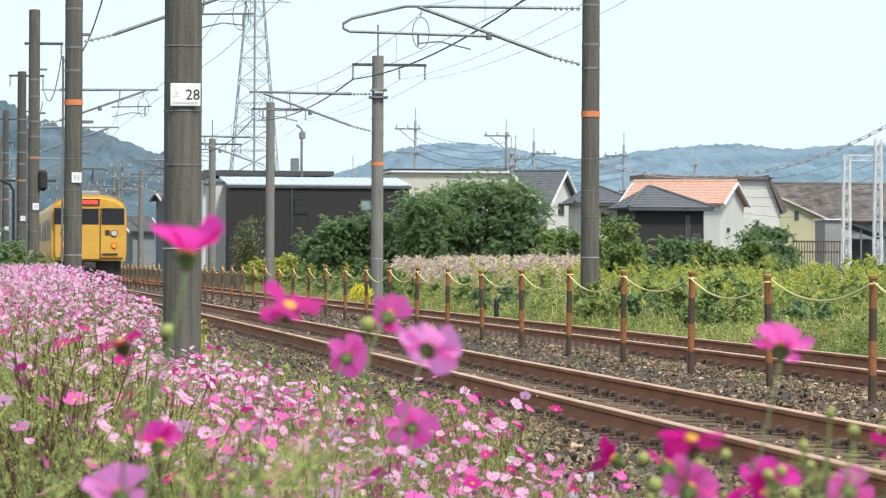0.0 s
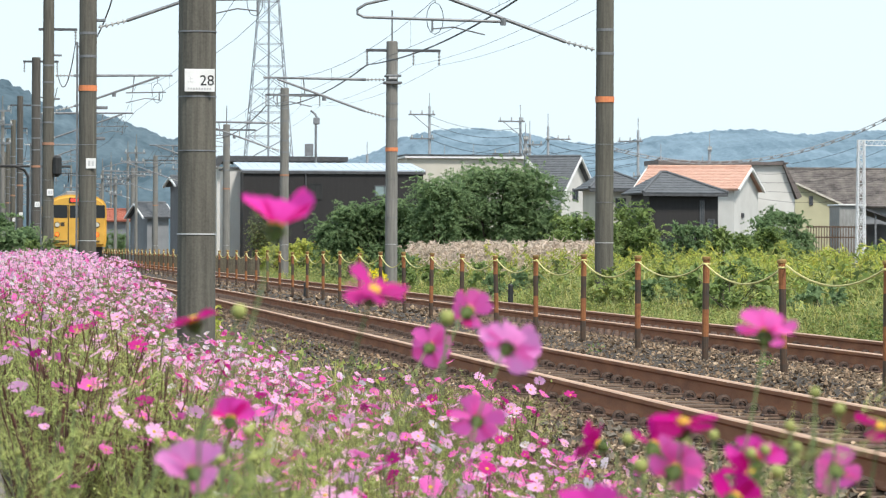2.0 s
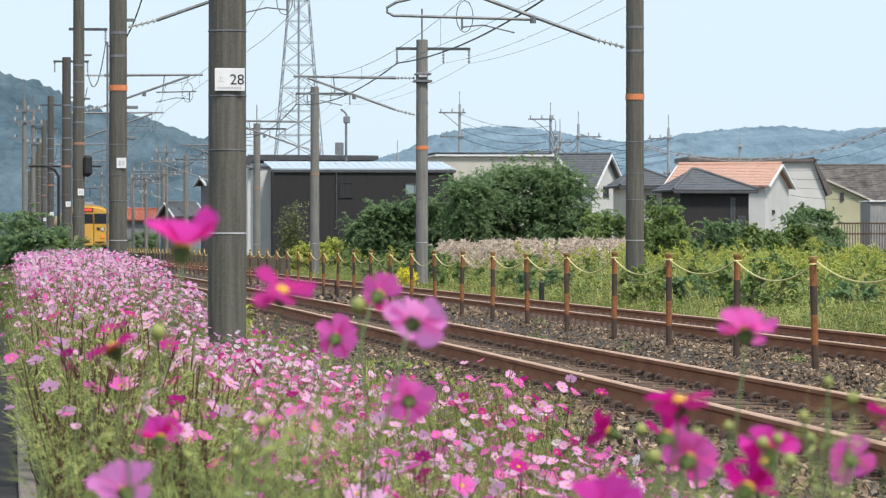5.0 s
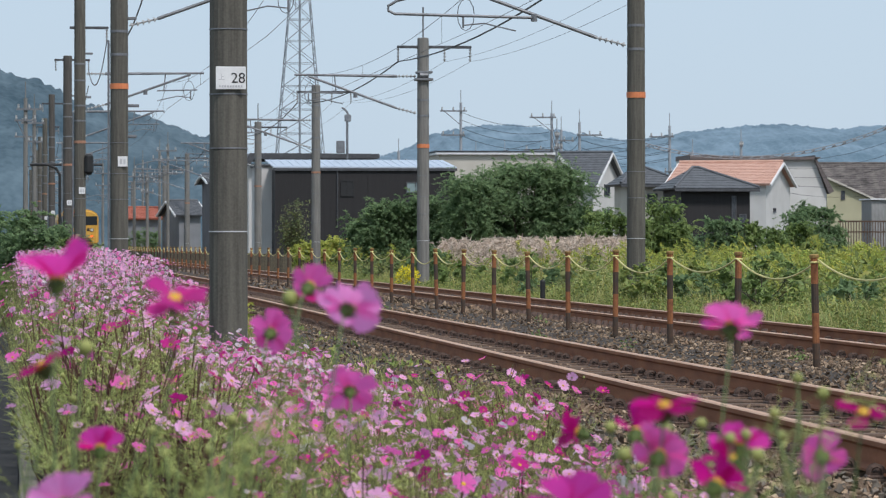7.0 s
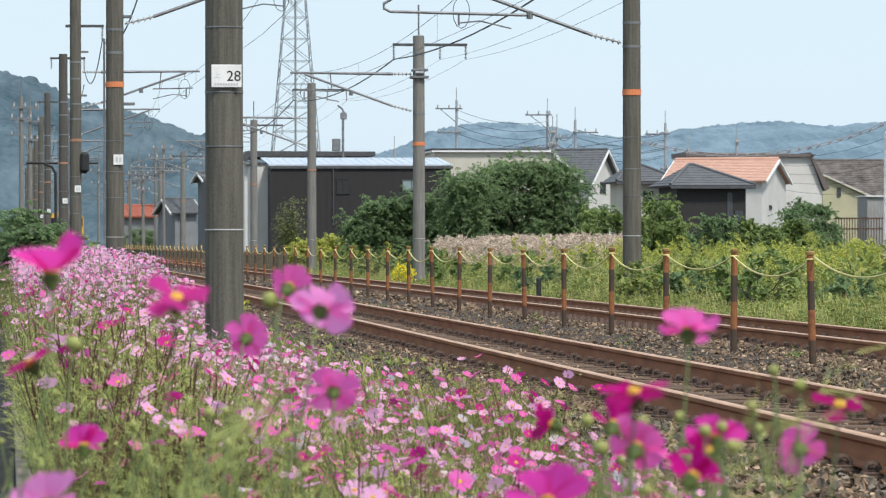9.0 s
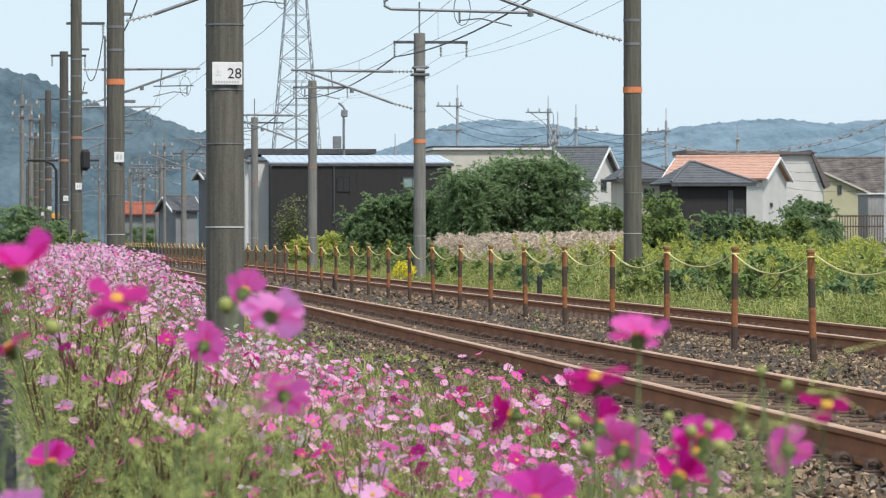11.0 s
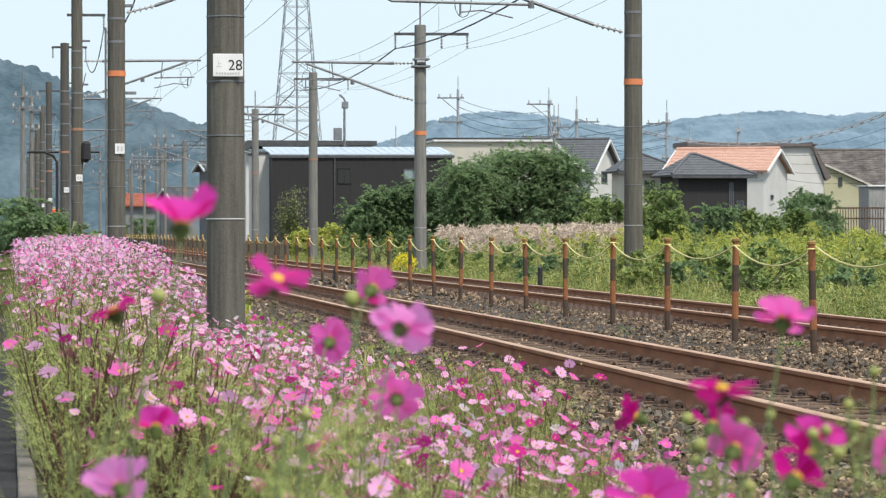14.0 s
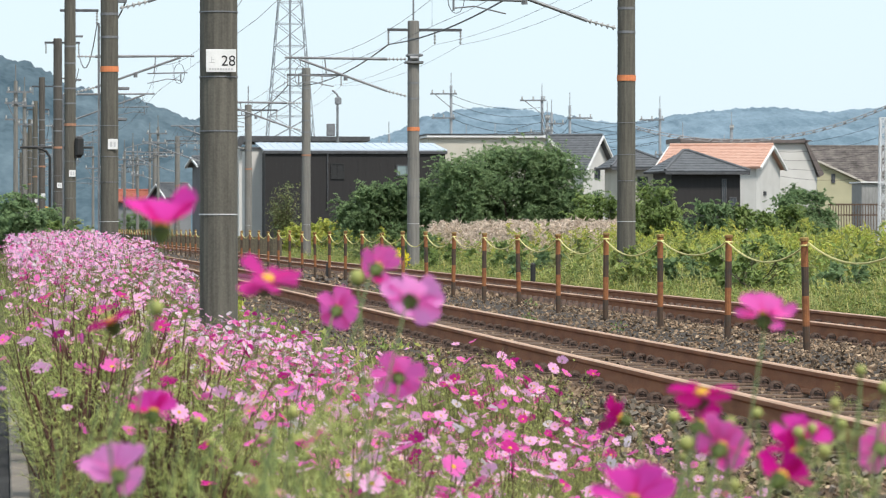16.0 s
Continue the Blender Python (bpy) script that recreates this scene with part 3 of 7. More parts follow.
def carriage(y0, lead):
    bm = bmesh.new()
    extrude(bm, BODY, y0, y0 + 19.5)
    bmesh.ops.bevel(bm, geom=[e for e in bm.edges if abs(e.verts[0].co.y - e.verts[1].co.y) < 1e-4], offset=0.14, segments=3, affect="EDGES")
    body = part("car_body", bm, M_YELLOW, train)
    bm = bmesh.new()
    extrude(bm, [(-1.2, 3.3), (-0.9, 3.47), (-0.45, 3.56), (0.45, 3.56), (0.9, 3.47), (1.2, 3.3)], y0 + 0.9, y0 + 18.8)
    for k in range(5):
        box(bm, -0.5, y0 + 2.5 + 3.4 * k, 3.52, 0.5, y0 + 4.3 + 3.4 * k, 3.72, 0.05)
    part("roof", bm, M_ROOF, train, "grey carriage roof")
    bm = bmesh.new()
    box(bm, -1.25, y0 + 0.4, 0.35, 1.25, y0 + 19.2, 0.96, 0.04)
    part("underframe", bm, M_UNDER, train)
    for k, yy in enumerate((2.2, 4.3, 15.2, 17.3)):
        bm = bmesh.new()
        for s in (-0.56, 0.56):
            tube(bm, [(s - 0.06, y0 + yy, 0.43), (s + 0.06, y0 + yy, 0.43)], 0.43, 16)
        tube(bm, [(-0.5, y0 + yy, 0.43), (0.5, y0 + yy, 0.43)], 0.08, 8)
        part("wheelset", bm, M_UNDER, train)
    for s in (-1, 1):
        for k in range(9):
            bm = bmesh.new()
            yy = y0 + 1.6 + k * 1.95
            door = k % 3 == 1
            box(bm, s * 1.452 - 0.01, yy, 1.75 if not door else 1.05, s * 1.452 + 0.01, yy + 1.2, 2.6 if not door else 2.65, 0.004)
            part("side_door" if door else "side_window", bm, M_YELLOW if door else M_TGLASS, train)
            if door:
                bm = bmesh.new()
                box(bm, s * 1.464 - 0.006, yy + 0.1, 1.8, s * 1.464 + 0.006, yy + 0.5, 2.5)
                box(bm, s * 1.464 - 0.006, yy + 0.7, 1.8, s * 1.464 + 0.006, yy + 1.1, 2.5)
                part("door_window", bm, M_TGLASS, train)


train = thing("train", (4.85, 154, 0.183), "yellow commuter train with lit orange tail lights", "train")
for k in range(3):
    carriage(k * 20.0, k == 0)


def face(name, x0, x1, z0, z1, m, depth=0.012, label="", bevel=0.004, y=0.0):
    bm = bmesh.new()
    box(bm, x0, y - depth, z0, x1, y + 0.02, z1, bevel)
    return part(name, bm, m, train, label)


face("front_window", -1.36, -0.47, 2.36, 3.0, M_TGLASS)
face("front_window", 0.47, 1.36, 2.36, 3.0, M_TGLASS)
face("gangway_door", -0.40, 0.40, 1.02, 3.02, M_YELLOW, 0.03, "yellow gangway door")
face("door_window", -0.37, 0.37, 2.36, 2.98, M_TGLASS, 0.034)
face("door_seam", 0.405, 0.45, 0.98, 3.0, M_YSEAM, 0.014)
face("door_seam", -0.45, -0.405, 0.98, 3.0, M_YSEAM, 0.014)
face("sign_box", -0.40, 0.40, 3.1, 3.36, M_YSEAM, 0.05)
face("destination_sign", -0.32, 0.32, 3.15, 3.31, M_SIGN, 0.055, "lit red destination sign")
face("step", -1.1, -0.5, 1.2, 1.25, M_UNDER, 0.06)
face("step", 0.5, 1.1, 1.2, 1.25, M_UNDER, 0.06)
face("handrail_plate", 0.62, 0.8, 1.95, 2.15, M_YSEAM, 0.02)
face("handrail_plate", -0.8, -0.62, 1.95, 2.15, M_YSEAM, 0.02)
for s in (-1, 1):
    for zz, m, r, nm in ((2.03, M_LENS, 0.11, "headlight"), (1.55, M_TAIL, 0.085, "tail_light")):
        bm = bmesh.new()
        tube(bm, [(s * 0.97, -0.05, zz), (s * 0.97, 0.02, zz)], r, 14)
        q = part(nm, bm, m, train, "lit orange tail light" if nm == "tail_light" else "round clear headlight")
        bm = bmesh.new()
        tube(bm, [(s * 0.97, -0.035, zz), (s * 0.97, 0.02, zz)], r + 0.03, 14)
        part("lamp_ring", bm, M_YSEAM, train)
bm = bmesh.new()
tube(bm, [(-0.6, 5, 3.72), (-0.3, 5.9, 4.2), (-0.3, 5.2, 4.62)], 0.03, 6)
tube(bm, [(0.6, 5, 3.72), (0.3, 5.9, 4.2), (0.3, 5.2, 4.62)], 0.03, 6)
tube(bm, [(-0.9, 5.2, 4.6), (-0.6, 5.2, 4.65), (0.6, 5.2, 4.65), (0.9, 5.2, 4.6)], 0.03, 6)
part("pantograph", bm, M_DKSTEEL, train)
bm = bmesh.new()
box(bm, -0.25, -0.35, 0.62, 0.25, 0.3, 0.9, 0.04)
part("coupler", bm, M_UNDER, train)

# ---- houses beyond the field ----
M_WALL_DARK = mat("charcoal_siding", (0.027, 0.025, 0.025), (0.02, 0.019, 0.019), 1.2, 0.7, bump=0.2, stripes=(6, 6, 0.4))
M_WALL_WHITE = mat("white_render", (0.62, 0.61, 0.58), (0.52, 0.51, 0.48), 0.8, 0.9)
M_WALL_CREAM = mat("cream_render", (0.56, 0.53, 0.46), (0.48, 0.45, 0.38), 0.8, 0.9)
M_WALL_YELLOW = mat("pale_green_yellow_render", (0.46, 0.44, 0.29), (0.38, 0.36, 0.24), 0.8, 0.9)
M_WALL_GREY = mat("grey_render", (0.25, 0.26, 0.27), (0.18, 0.19, 0.2), 0.8, 0.9)
M_WALL_SLATE = mat("slate_siding", (0.15, 0.15, 0.155), (0.1, 0.1, 0.105), 1, 0.8)
M_TILE_GREY = mat("grey_roof_tile", (0.13, 0.135, 0.145), (0.085, 0.09, 0.095), 3, 0.7)
M_TILE_ORANGE = mat("orange_roof_tile", (0.58, 0.36, 0.28), (0.5, 0.29, 0.215), 3, 0.75)
M_TILE_RED = mat("red_roof_tile", (0.42, 0.14, 0.09), (0.32, 0.1, 0.065), 3, 0.8)
M_TILE_BROWN = mat("brown_grey_roof_tile", (0.17, 0.14, 0.13), (0.11, 0.095, 0.09), 3, 0.8)
M_TILE_WEATHERED = mat("weathered_roof_tile", (0.19, 0.165, 0.15), (0.06, 0.052, 0.048), 1.6, 0.9, fine=9)
M_CORRUGATED = mat("grey_corrugated_sheet", (0.36, 0.36, 0.35), (0.2, 0.2, 0.19), 2, 0.7, 0.2, stripes=(9, 9, 0.8))
M_METAL_ROOF = mat("pale_metal_roof", (0.62, 0.68, 0.76), (0.52, 0.58, 0.66), 1.0, 0.4, 0.3, bump=0.02)
M_FASCIA = mat("white_fascia", (0.75, 0.75, 0.74), (0.65, 0.65, 0.64), 3, 0.6)
M_HGLASS = glass("house_glass", (0.05, 0.06, 0.07))
M_PALEGLASS = glass("pale_house_glass", (0.25, 0.33, 0.33), 0.15)


def slab(base, name, quad, t, m, tiles=0):
    """A roof slope of thickness t over four corners (eave a, eave b, ridge b, ridge a), with rows of tiles."""
    a, b, c, d = [Vector(q) for q in quad]
    n = (b - a).cross(d - a).normalized()
    bm = bmesh.new()
    rows = max(1, tiles)
    lip = 0.022 if rows > 1 else 0.0
    steps = [(0, 0)] + [q for i in range(rows) for q in ((i / rows, t + lip), ((i + 1) / rows, t))] + [(1, 0)]
    lv = [bm.verts.new(a.lerp(d, u) + n * h) for u, h in steps]
    rv = [bm.verts.new(b.lerp(c, u) + n * h) for u, h in steps]
    for k in range(len(steps)):
        k2 = (k + 1) % len(steps)
        bm.faces.new((lv[k], rv[k], rv[k2], lv[k2]))
    bm.faces.new(list(reversed(lv)))
    bm.faces.new(rv)
    bmesh.ops.recalc_face_normals(bm, faces=bm.faces)
    return part(name, bm, m, base)


def gable_house(x, y, yaw, length, depth, eave, ridge, wall, roof, label, windows=(), over=0.4, shift=0.5, tiles=14, fascia=True):
    """Ridge along local x; the front wall at local y = 0. windows: (face, u, z, w, h), face 'f' front, 'r' right gable, 'l' left gable."""
    base = thing("house", (x, y, -0.14), label, "house", "houses beyond the field")
    base.rotation_euler.z = radians(yaw)
    ym = depth * shift
    bm = bmesh.new()
    v = [bm.verts.new(p) for p in ((0, 0, 0), (length, 0, 0), (length, depth, 0), (0, depth, 0), (0, 0, eave), (length, 0, eave), (length, depth, eave), (0, depth, eave), (0, ym, ridge), (length, ym, ridge))]
    for f in ((0, 1, 5, 4), (1, 2, 6, 9, 5), (2, 3, 7, 6), (3, 0, 4, 8, 7), (4, 5, 9, 8), (6, 7, 8, 9)):
        bm.faces.new([v[k] for k in f])
    part("wall", bm, wall, base)
    sl = (ridge - eave) / max(ym, 0.01)
    sb = (ridge - eave) / max(depth - ym, 0.01)
    z0, z1 = eave - over * sl + 0.03, eave - over * sb + 0.03
    slab(base, "roof_slope", ((-over, -over, z0), (length + over, -over, z0), (length + over, ym, ridge + 0.03), (-over, ym, ridge + 0.03)), 0.12, roof, tiles)
    slab(base, "roof_slope", ((length + over, depth + over, z1), (-over, depth + over, z1), (-over, ym, ridge + 0.03), (length + over, ym, ridge + 0.03)), 0.12, roof, 1)
    bm = bmesh.new()
    tube(bm, [(-over, ym, ridge + 0.17), (length + over, ym, ridge + 0.17)], 0.11, 8)
    part("ridge_cap", bm, roof, base)
    if fascia:
        for xx in (-over - 0.03, length + over + 0.03):
            bm = bmesh.new()
            tube(bm, [(xx, -over, z0 + 0.02), (xx, ym, ridge + 0.05), (xx, depth + over, z1 + 0.02)], 0.10, 4)
            part("bargeboard", bm, M_FASCIA, base)
    for fce, u, z, w, h in windows:
        add_window(base, fce, u, z, w, h, length)
    return base


def add_window(base, fce, u, z, w, h, length, frame_m=None, pane_m=None):
    q = new("window")
    q.parent = base
    q.matrix_basis = pose(u, 0, z) if fce == "f" else pose(length, u, z, 0, 0, 90) if fce == "r" else pose(0, u, z, 0, 0, -90)
    bm = bmesh.new()
    for b in ((-w / 2 - 0.06, -h / 2 - 0.06, w / 2 + 0.06, -h / 2), (-w / 2 - 0.06, h / 2, w / 2 + 0.06, h / 2 + 0.06), (-w / 2 - 0.06, -h / 2, -w / 2, h / 2), (w / 2, -h / 2, w / 2 + 0.06, h / 2), (-0.02, -h / 2, 0.02, h / 2)):
        box(bm, b[0], -0.06, b[1], b[2], 0.02, b[3])
    fr = part("window_frame", bm, frame_m or M_DKSTEEL, q)
    bm = bmesh.new()
    box(bm, -w / 2, -0.03, -h / 2, w / 2, 0.01, h / 2)
    part("pane", bm, pane_m or M_HGLASS, q)


def hip_house(x, y, yaw, length, depth, eave, ridge, wall, roof, label, windows, inset):
    """Like a gable house, with sloping roof ends."""
    base = thing("house", (x, y, -0.14), label, "house", "houses beyond the field")
    base.rotation_euler.z = radians(yaw)
    bm = bmesh.new()
    box(bm, 0, 0, 0, length, depth, eave)
    part("wall", bm, wall, base)
    o = 0.45
    a, b, c, d = Vector((-o, -o, eave - 0.1)), Vector((length + o, -o, eave - 0.1)), Vector((length + o, depth + o, eave - 0.1)), Vector((-o, depth + o, eave - 0.1))
    e, f = Vector((inset, depth / 2, ridge)), Vector((length - inset - 1.2, depth / 2, ridge))
    slab(base, "roof_slope", (a, b, f, e), 0.1, roof, 8)
    slab(base, "roof_slope", (b, c, f + Vector((0, 0.01, 0)), f), 0.1, roof, 8)
    slab(base, "roof_slope", (c, d, e, f), 0.1, roof, 1)
    slab(base, "roof_slope", (d, a, e, e + Vector((0, 0.01, 0))), 0.1, roof, 8)
    for p, q in ((a, e), (b, f), (e, f)):
        bm = bmesh.new()
        tube(bm, [p + Vector((0, 0, 0.14)), q + Vector((0, 0, 0.14))], 0.09, 6)
        part("ridge_cap", bm, roof, base)
    bm = bmesh.new()
    box(bm, -o, -o - 0.08, eave - 0.2, length + o, -o, eave - 0.08, 0.01)
    part("gutter", bm, M_DKSTEEL, base)
    for fce, u, z, w, h in windows:
        add_window(base, fce, u, z, w, h, length)
    return base


# charcoal house with a pale metal roof
dark = thing("house", (14.35, 215, -0.14), "two-storey charcoal-clad house with a pale metal roof", "house", "houses beyond the field")
bm = bmesh.new()
box(bm, 0, 0, 0, 9.85, 7, 5.4)
part("wall", bm, M_WALL_DARK, dark)
for k in range(24):
    bm = bmesh.new()
    box(bm, 0.2 + k * 0.405, -0.012, 0.05, 0.2 + k * 0.405 + 0.025, 0.0, 5.3)
    part("siding_batten", bm, M_WALL_DARK, dark)
bm = bmesh.new()
box(bm, -0.12, -0.12, 5.3, 9.97, 0.0, 5.46, 0.01)
part("gutter", bm, M_DKSTEEL, dark)
slab(dark, "roof_slope", ((-0.1, -0.08, 5.45), (9.95, -0.08, 5.45), (9.95, 7.1, 5.98), (-0.1, 7.1, 5.98)), 0.08, M_METAL_ROOF)
for k in range(22):
    bm = bmesh.new()
    tube(bm, [(k * 0.45 + 0.15, -0.05, 5.55), (k * 0.45 + 0.15, 7.0, 6.08)], 0.016, 4)
    part("roof_seam", bm, M_METAL_ROOF, dark)
add_window(dark, "f", 3.95, 4.35, 0.62, 0.75, 9.85, M_INK, M_INK)
add_window(dark, "f", 7.7, 4.4, 0.95, 0.5, 9.85, M_DKSTEEL, M_PALEGLASS)
bm = bmesh.new()
tube(bm, [(3.4, -0.06, 2.2), (3.4, -0.06, 5.3)], 0.04, 6)
part("downpipe", bm, M_DKSTEEL, dark)
annex = thing("house", (13.6, 217.5, -0.14), "narrow white rendered annex beside the charcoal house", "house", "houses beyond the field")
bm = bmesh.new()
box(bm, 0, 0, 0, 0.75, 6, 5.6)
part("wall", bm, M_WALL_WHITE, annex)
bm = bmesh.new()
box(bm, -0.1, -0.1, 5.6, 0.8, 6, 5.7, 0.01)
part("roof", bm, M_DKSTEEL, annex)
back = thing("house", (13.9, 236, -0.14), "grey house with a thin dark flat roof", "house", "houses beyond the field")
bm = bmesh.new()
box(bm, 0.3, 0.5, 0, 7.6, 8, 6.1)
part("wall", bm, M_WALL_WHITE, back)
bm = bmesh.new()
extrude(bm, [(0.1, 6.35), (0.35, 6.75), (8.1, 6.72), (8.1, 6.45), (0.6, 6.4), (0.3, 6.0)], -0.3, 8.3)
part("roof", bm, M_DKSTEEL, back)

cream = thing("house", (27.3, 252, -0.14), "long cream house with a flat roof edge", "house", "houses beyond the field")
bm = bmesh.new()
extrude(bm, [(0, 0), (9.2, 0), (9.2, 5.3), (7.5, 7.05), (0, 7.05)], 0, 8)
part("wall", bm, M_WALL_CREAM, cream)
bm = bmesh.new()
extrude(bm, [(-0.15, 7.06), (7.5, 7.06), (9.5, 5.05), (9.65, 5.15), (7.6, 7.24), (-0.15, 7.2)], -0.25, 8.2)
part("roof_edge", bm, M_FASCIA, cream)
bm = bmesh.new()
box(bm, -0.2, -0.3, 7.24, 7.4, 8.2, 7.3)
part("roof", bm, M_DKSTEEL, cream)
gable_house(35.15, 268.6, -32, 5.0, 4.7, 5.44, 7.45, M_WALL_WHITE, M_TILE_GREY, "white house with a grey tiled gable roof", (("r", 2.3, 5.0, 0.8, 0.7), ("r", 2.3, 3.2, 0.8, 0.9)))
hip_house(36.4, 232, 0, 3.2, 5.0, 4.88, 5.95, M_WALL_CREAM, M_TILE_GREY, "cream house with a grey hipped tile roof", (("f", 1.5, 3.9, 0.5, 0.7), ("f", 2.6, 3.6, 0.35, 1.0)), 1.0)
hip_house(36.56, 214, 2, 3.85, 5.0, 4.38, 5.42, M_WALL_DARK, M_TILE_GREY, "low charcoal house with a grey hipped tile roof", (("f", 2.95, 3.3, 0.16, 1.2), ("f", 3.45, 2.7, 0.3, 0.4)), 1.15)
gable_house(38.78, 230.4, -23.6, 5.7, 6.5, 4.81, 6.03, M_WALL_WHITE, M_TILE_ORANGE, "white house with a pale orange tiled gable roof", (("r", 2.2, 3.3, 0.5, 0.14),), over=0.3)


def shed_house(x, y, outline, depth, wall, edge, label, t=0.18):
    """A house whose end wall faces the line; outline: (x, z) from the foot round over the roof."""
    base = thing("house", (x, y, -0.14), label, "house", "houses beyond the field")
    bm = bmesh.new()
    extrude(bm, outline, 0, depth)
    part("wall", bm, wall, base)
    top = outline[2:]
    for (xa, za), (xb, zb) in zip(top, top[1:]):
        bm = bmesh.new()
        extrude(bm, [(xa + 0.1, za + 0.01), (xb - 0.02, zb + 0.01), (xb - 0.02, zb + t), (xa + 0.1 + t, za + t * 0.6)], -0.3, depth + 0.2)
        part("roof_edge", bm, edge, base)
    return base


white = shed_house(42.4, 245, [(0, 0), (8.5, 0), (8.75, 4.45), (7.95, 6.6), (0, 6.6)], 5, M_WALL_WHITE, M_TILE_BROWN, "white house with a dark brown roof edge", 0.3)
yellow = shed_house(54.7, 262, [(0, 0), (3.5, 0), (3.5, 4.1), (0, 5.7)], 5, M_WALL_YELLOW, M_WALL_CREAM, "pale yellow-green house with a sloping roof edge", 0.14)
add_window(yellow, "f", 1.1, 4.6, 0.15, 0.5, 3)
gable_house(57.4, 276, 0, 14.0, 8.0, 4.55, 6.95, M_WALL_GREY, M_TILE_WEATHERED, "wide building with a weathered brown-grey tiled roof", (("f", 3.0, 2.6, 1.2, 1.0), ("f", 6.0, 2.6, 1.2, 1.0)), over=0.5, fascia=False, tiles=20)
# small houses far along the line
gable_house(9.75, 330, -6, 2.5, 4.0, 3.5, 4.25, M_WALL_GREY, M_TILE_RED, "far house with a red-orange roof", ())
gable_house(12.75, 300, 15, 1.7, 4.0, 3.6, 4.5, M_WALL_GREY, M_TILE_GREY, "far white house with a grey roof", ())
gable_house(13.75, 270, 4, 2.0, 6.0, 5.5, 6.0, M_WALL_SLATE, M_TILE_GREY, "grey two-storey house beyond the tracks", (("f", 1.2, 3.6, 0.5, 0.8),))

lean_to = thing("open_shed", (47.4, 215, -0.14), "open shed with grey corrugated wall and dark lean-to roof", "shed")
bm = bmesh.new()
box(bm, 0, 0, 0, 1.36, 2.6, 3.72)
part("wall", bm, M_CORRUGATED, lean_to)
bm = bmesh.new()
box(bm, -0.1, -0.15, 3.74, 1.5, 2.8, 3.82, 0.01)
part("wall_cap", bm, M_FASCIA, lean_to)
slab(lean_to, "roof_slope", ((1.1, -0.2, 3.62), (3.6, -0.2, 2.75), (3.6, 3.0, 2.75), (1.1, 3.0, 3.62)), 0.09, M_DKSTEEL)
bm = bmesh.new()
box(bm, 1.45, 2.6, 0, 3.5, 2.7, 2.7)
part("back_wall", bm, M_WALL_SLATE, lean_to)
for xx in (2.0, 3.4):
    bm = bmesh.new()
    box(bm, xx, 0, 0, xx + 0.1, 0.1, 2.78 + (3.4 - xx) * 0.34, 0.01)
    part("post", bm, M_STEEL, lean_to)


# ---- hills, distance haze painted into their colours ----
def hills(name, y, profile, hazy_colour, hazy_dark, depth, label, seed):
    m = mat(name + "_hazed_wood", hazy_colour, hazy_dark, 0.03, 1.0, bump=0, fine=0.35)
    px, pz = [p[0] for p in profile], [p[1] for p in profile]
    nx, nr = 560, 34
    bm = bmesh.new()
    rows = []
    for j in range(nr):
        u = j / (nr - 1)
        row = []
        for i in range(nx):
            x = px[0] + (px[-1] - px[0]) * i / (nx - 1)
            top = np.interp(x, px, pz)
            k = math.sin(u * math.pi / 2) ** 0.8
            z = top * k + (noise.noise((x * 0.02, u * 6, seed)) * 5 * (1 - u) + noise.noise((x * 0.14, u * 22, seed + 5)) * 3.4 + noise.noise((x * 0.4, u * 60, seed + 9)) * 2.6) * (0.3 + u * 0.4)
            row.append(bm.verts.new((x, y + depth * u, z - 1)))
        rows.append(row)
    for a, b in zip(rows, rows[1:]):
        for i in range(nx - 1):
            bm.faces.new((a[i], a[i + 1], b[i + 1], b[i]))
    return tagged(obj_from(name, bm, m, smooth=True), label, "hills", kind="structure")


def prof(y, pts):
    return [(y * a / 7000, 1.11 + y * (404 - b) / 7000) for a, b in pts]


# both tones of each wood are blued and paled to stand for haze
hills("backdrop_hill", 1300, prof(1500, [(-700, 30), (-300, 60), (-60, 88), (0, 102), (50, 115), (120, 148), (180, 168), (230, 172), (290, 196), (350, 214), (420, 245), (520, 300), (640, 380), (700, 405)]), (0.115, 0.165, 0.195), (0.03, 0.06, 0.08), 200, "wooded hill, blue-green from haze put into its colour", 2.0)
hills("backdrop_ridge", 2600, prof(3000, [(300, 380), (500, 300), (600, 262), (690, 234), (748, 206), (788, 196), (838, 190), (888, 189), (928, 194), (990, 204), (1048, 213), (1100, 215), (1140, 212), (1188, 203), (1238, 196), (1288, 191), (1338, 188), (1378, 187), (1408, 191), (1438, 196), (1488, 194), (1528, 189), (1640, 186), (1760, 215), (2100, 200)]), (0.195, 0.275, 0.335), (0.09, 0.148, 0.19), 400, "distant wooded ridge, blue from haze put into its colour", 7.0)

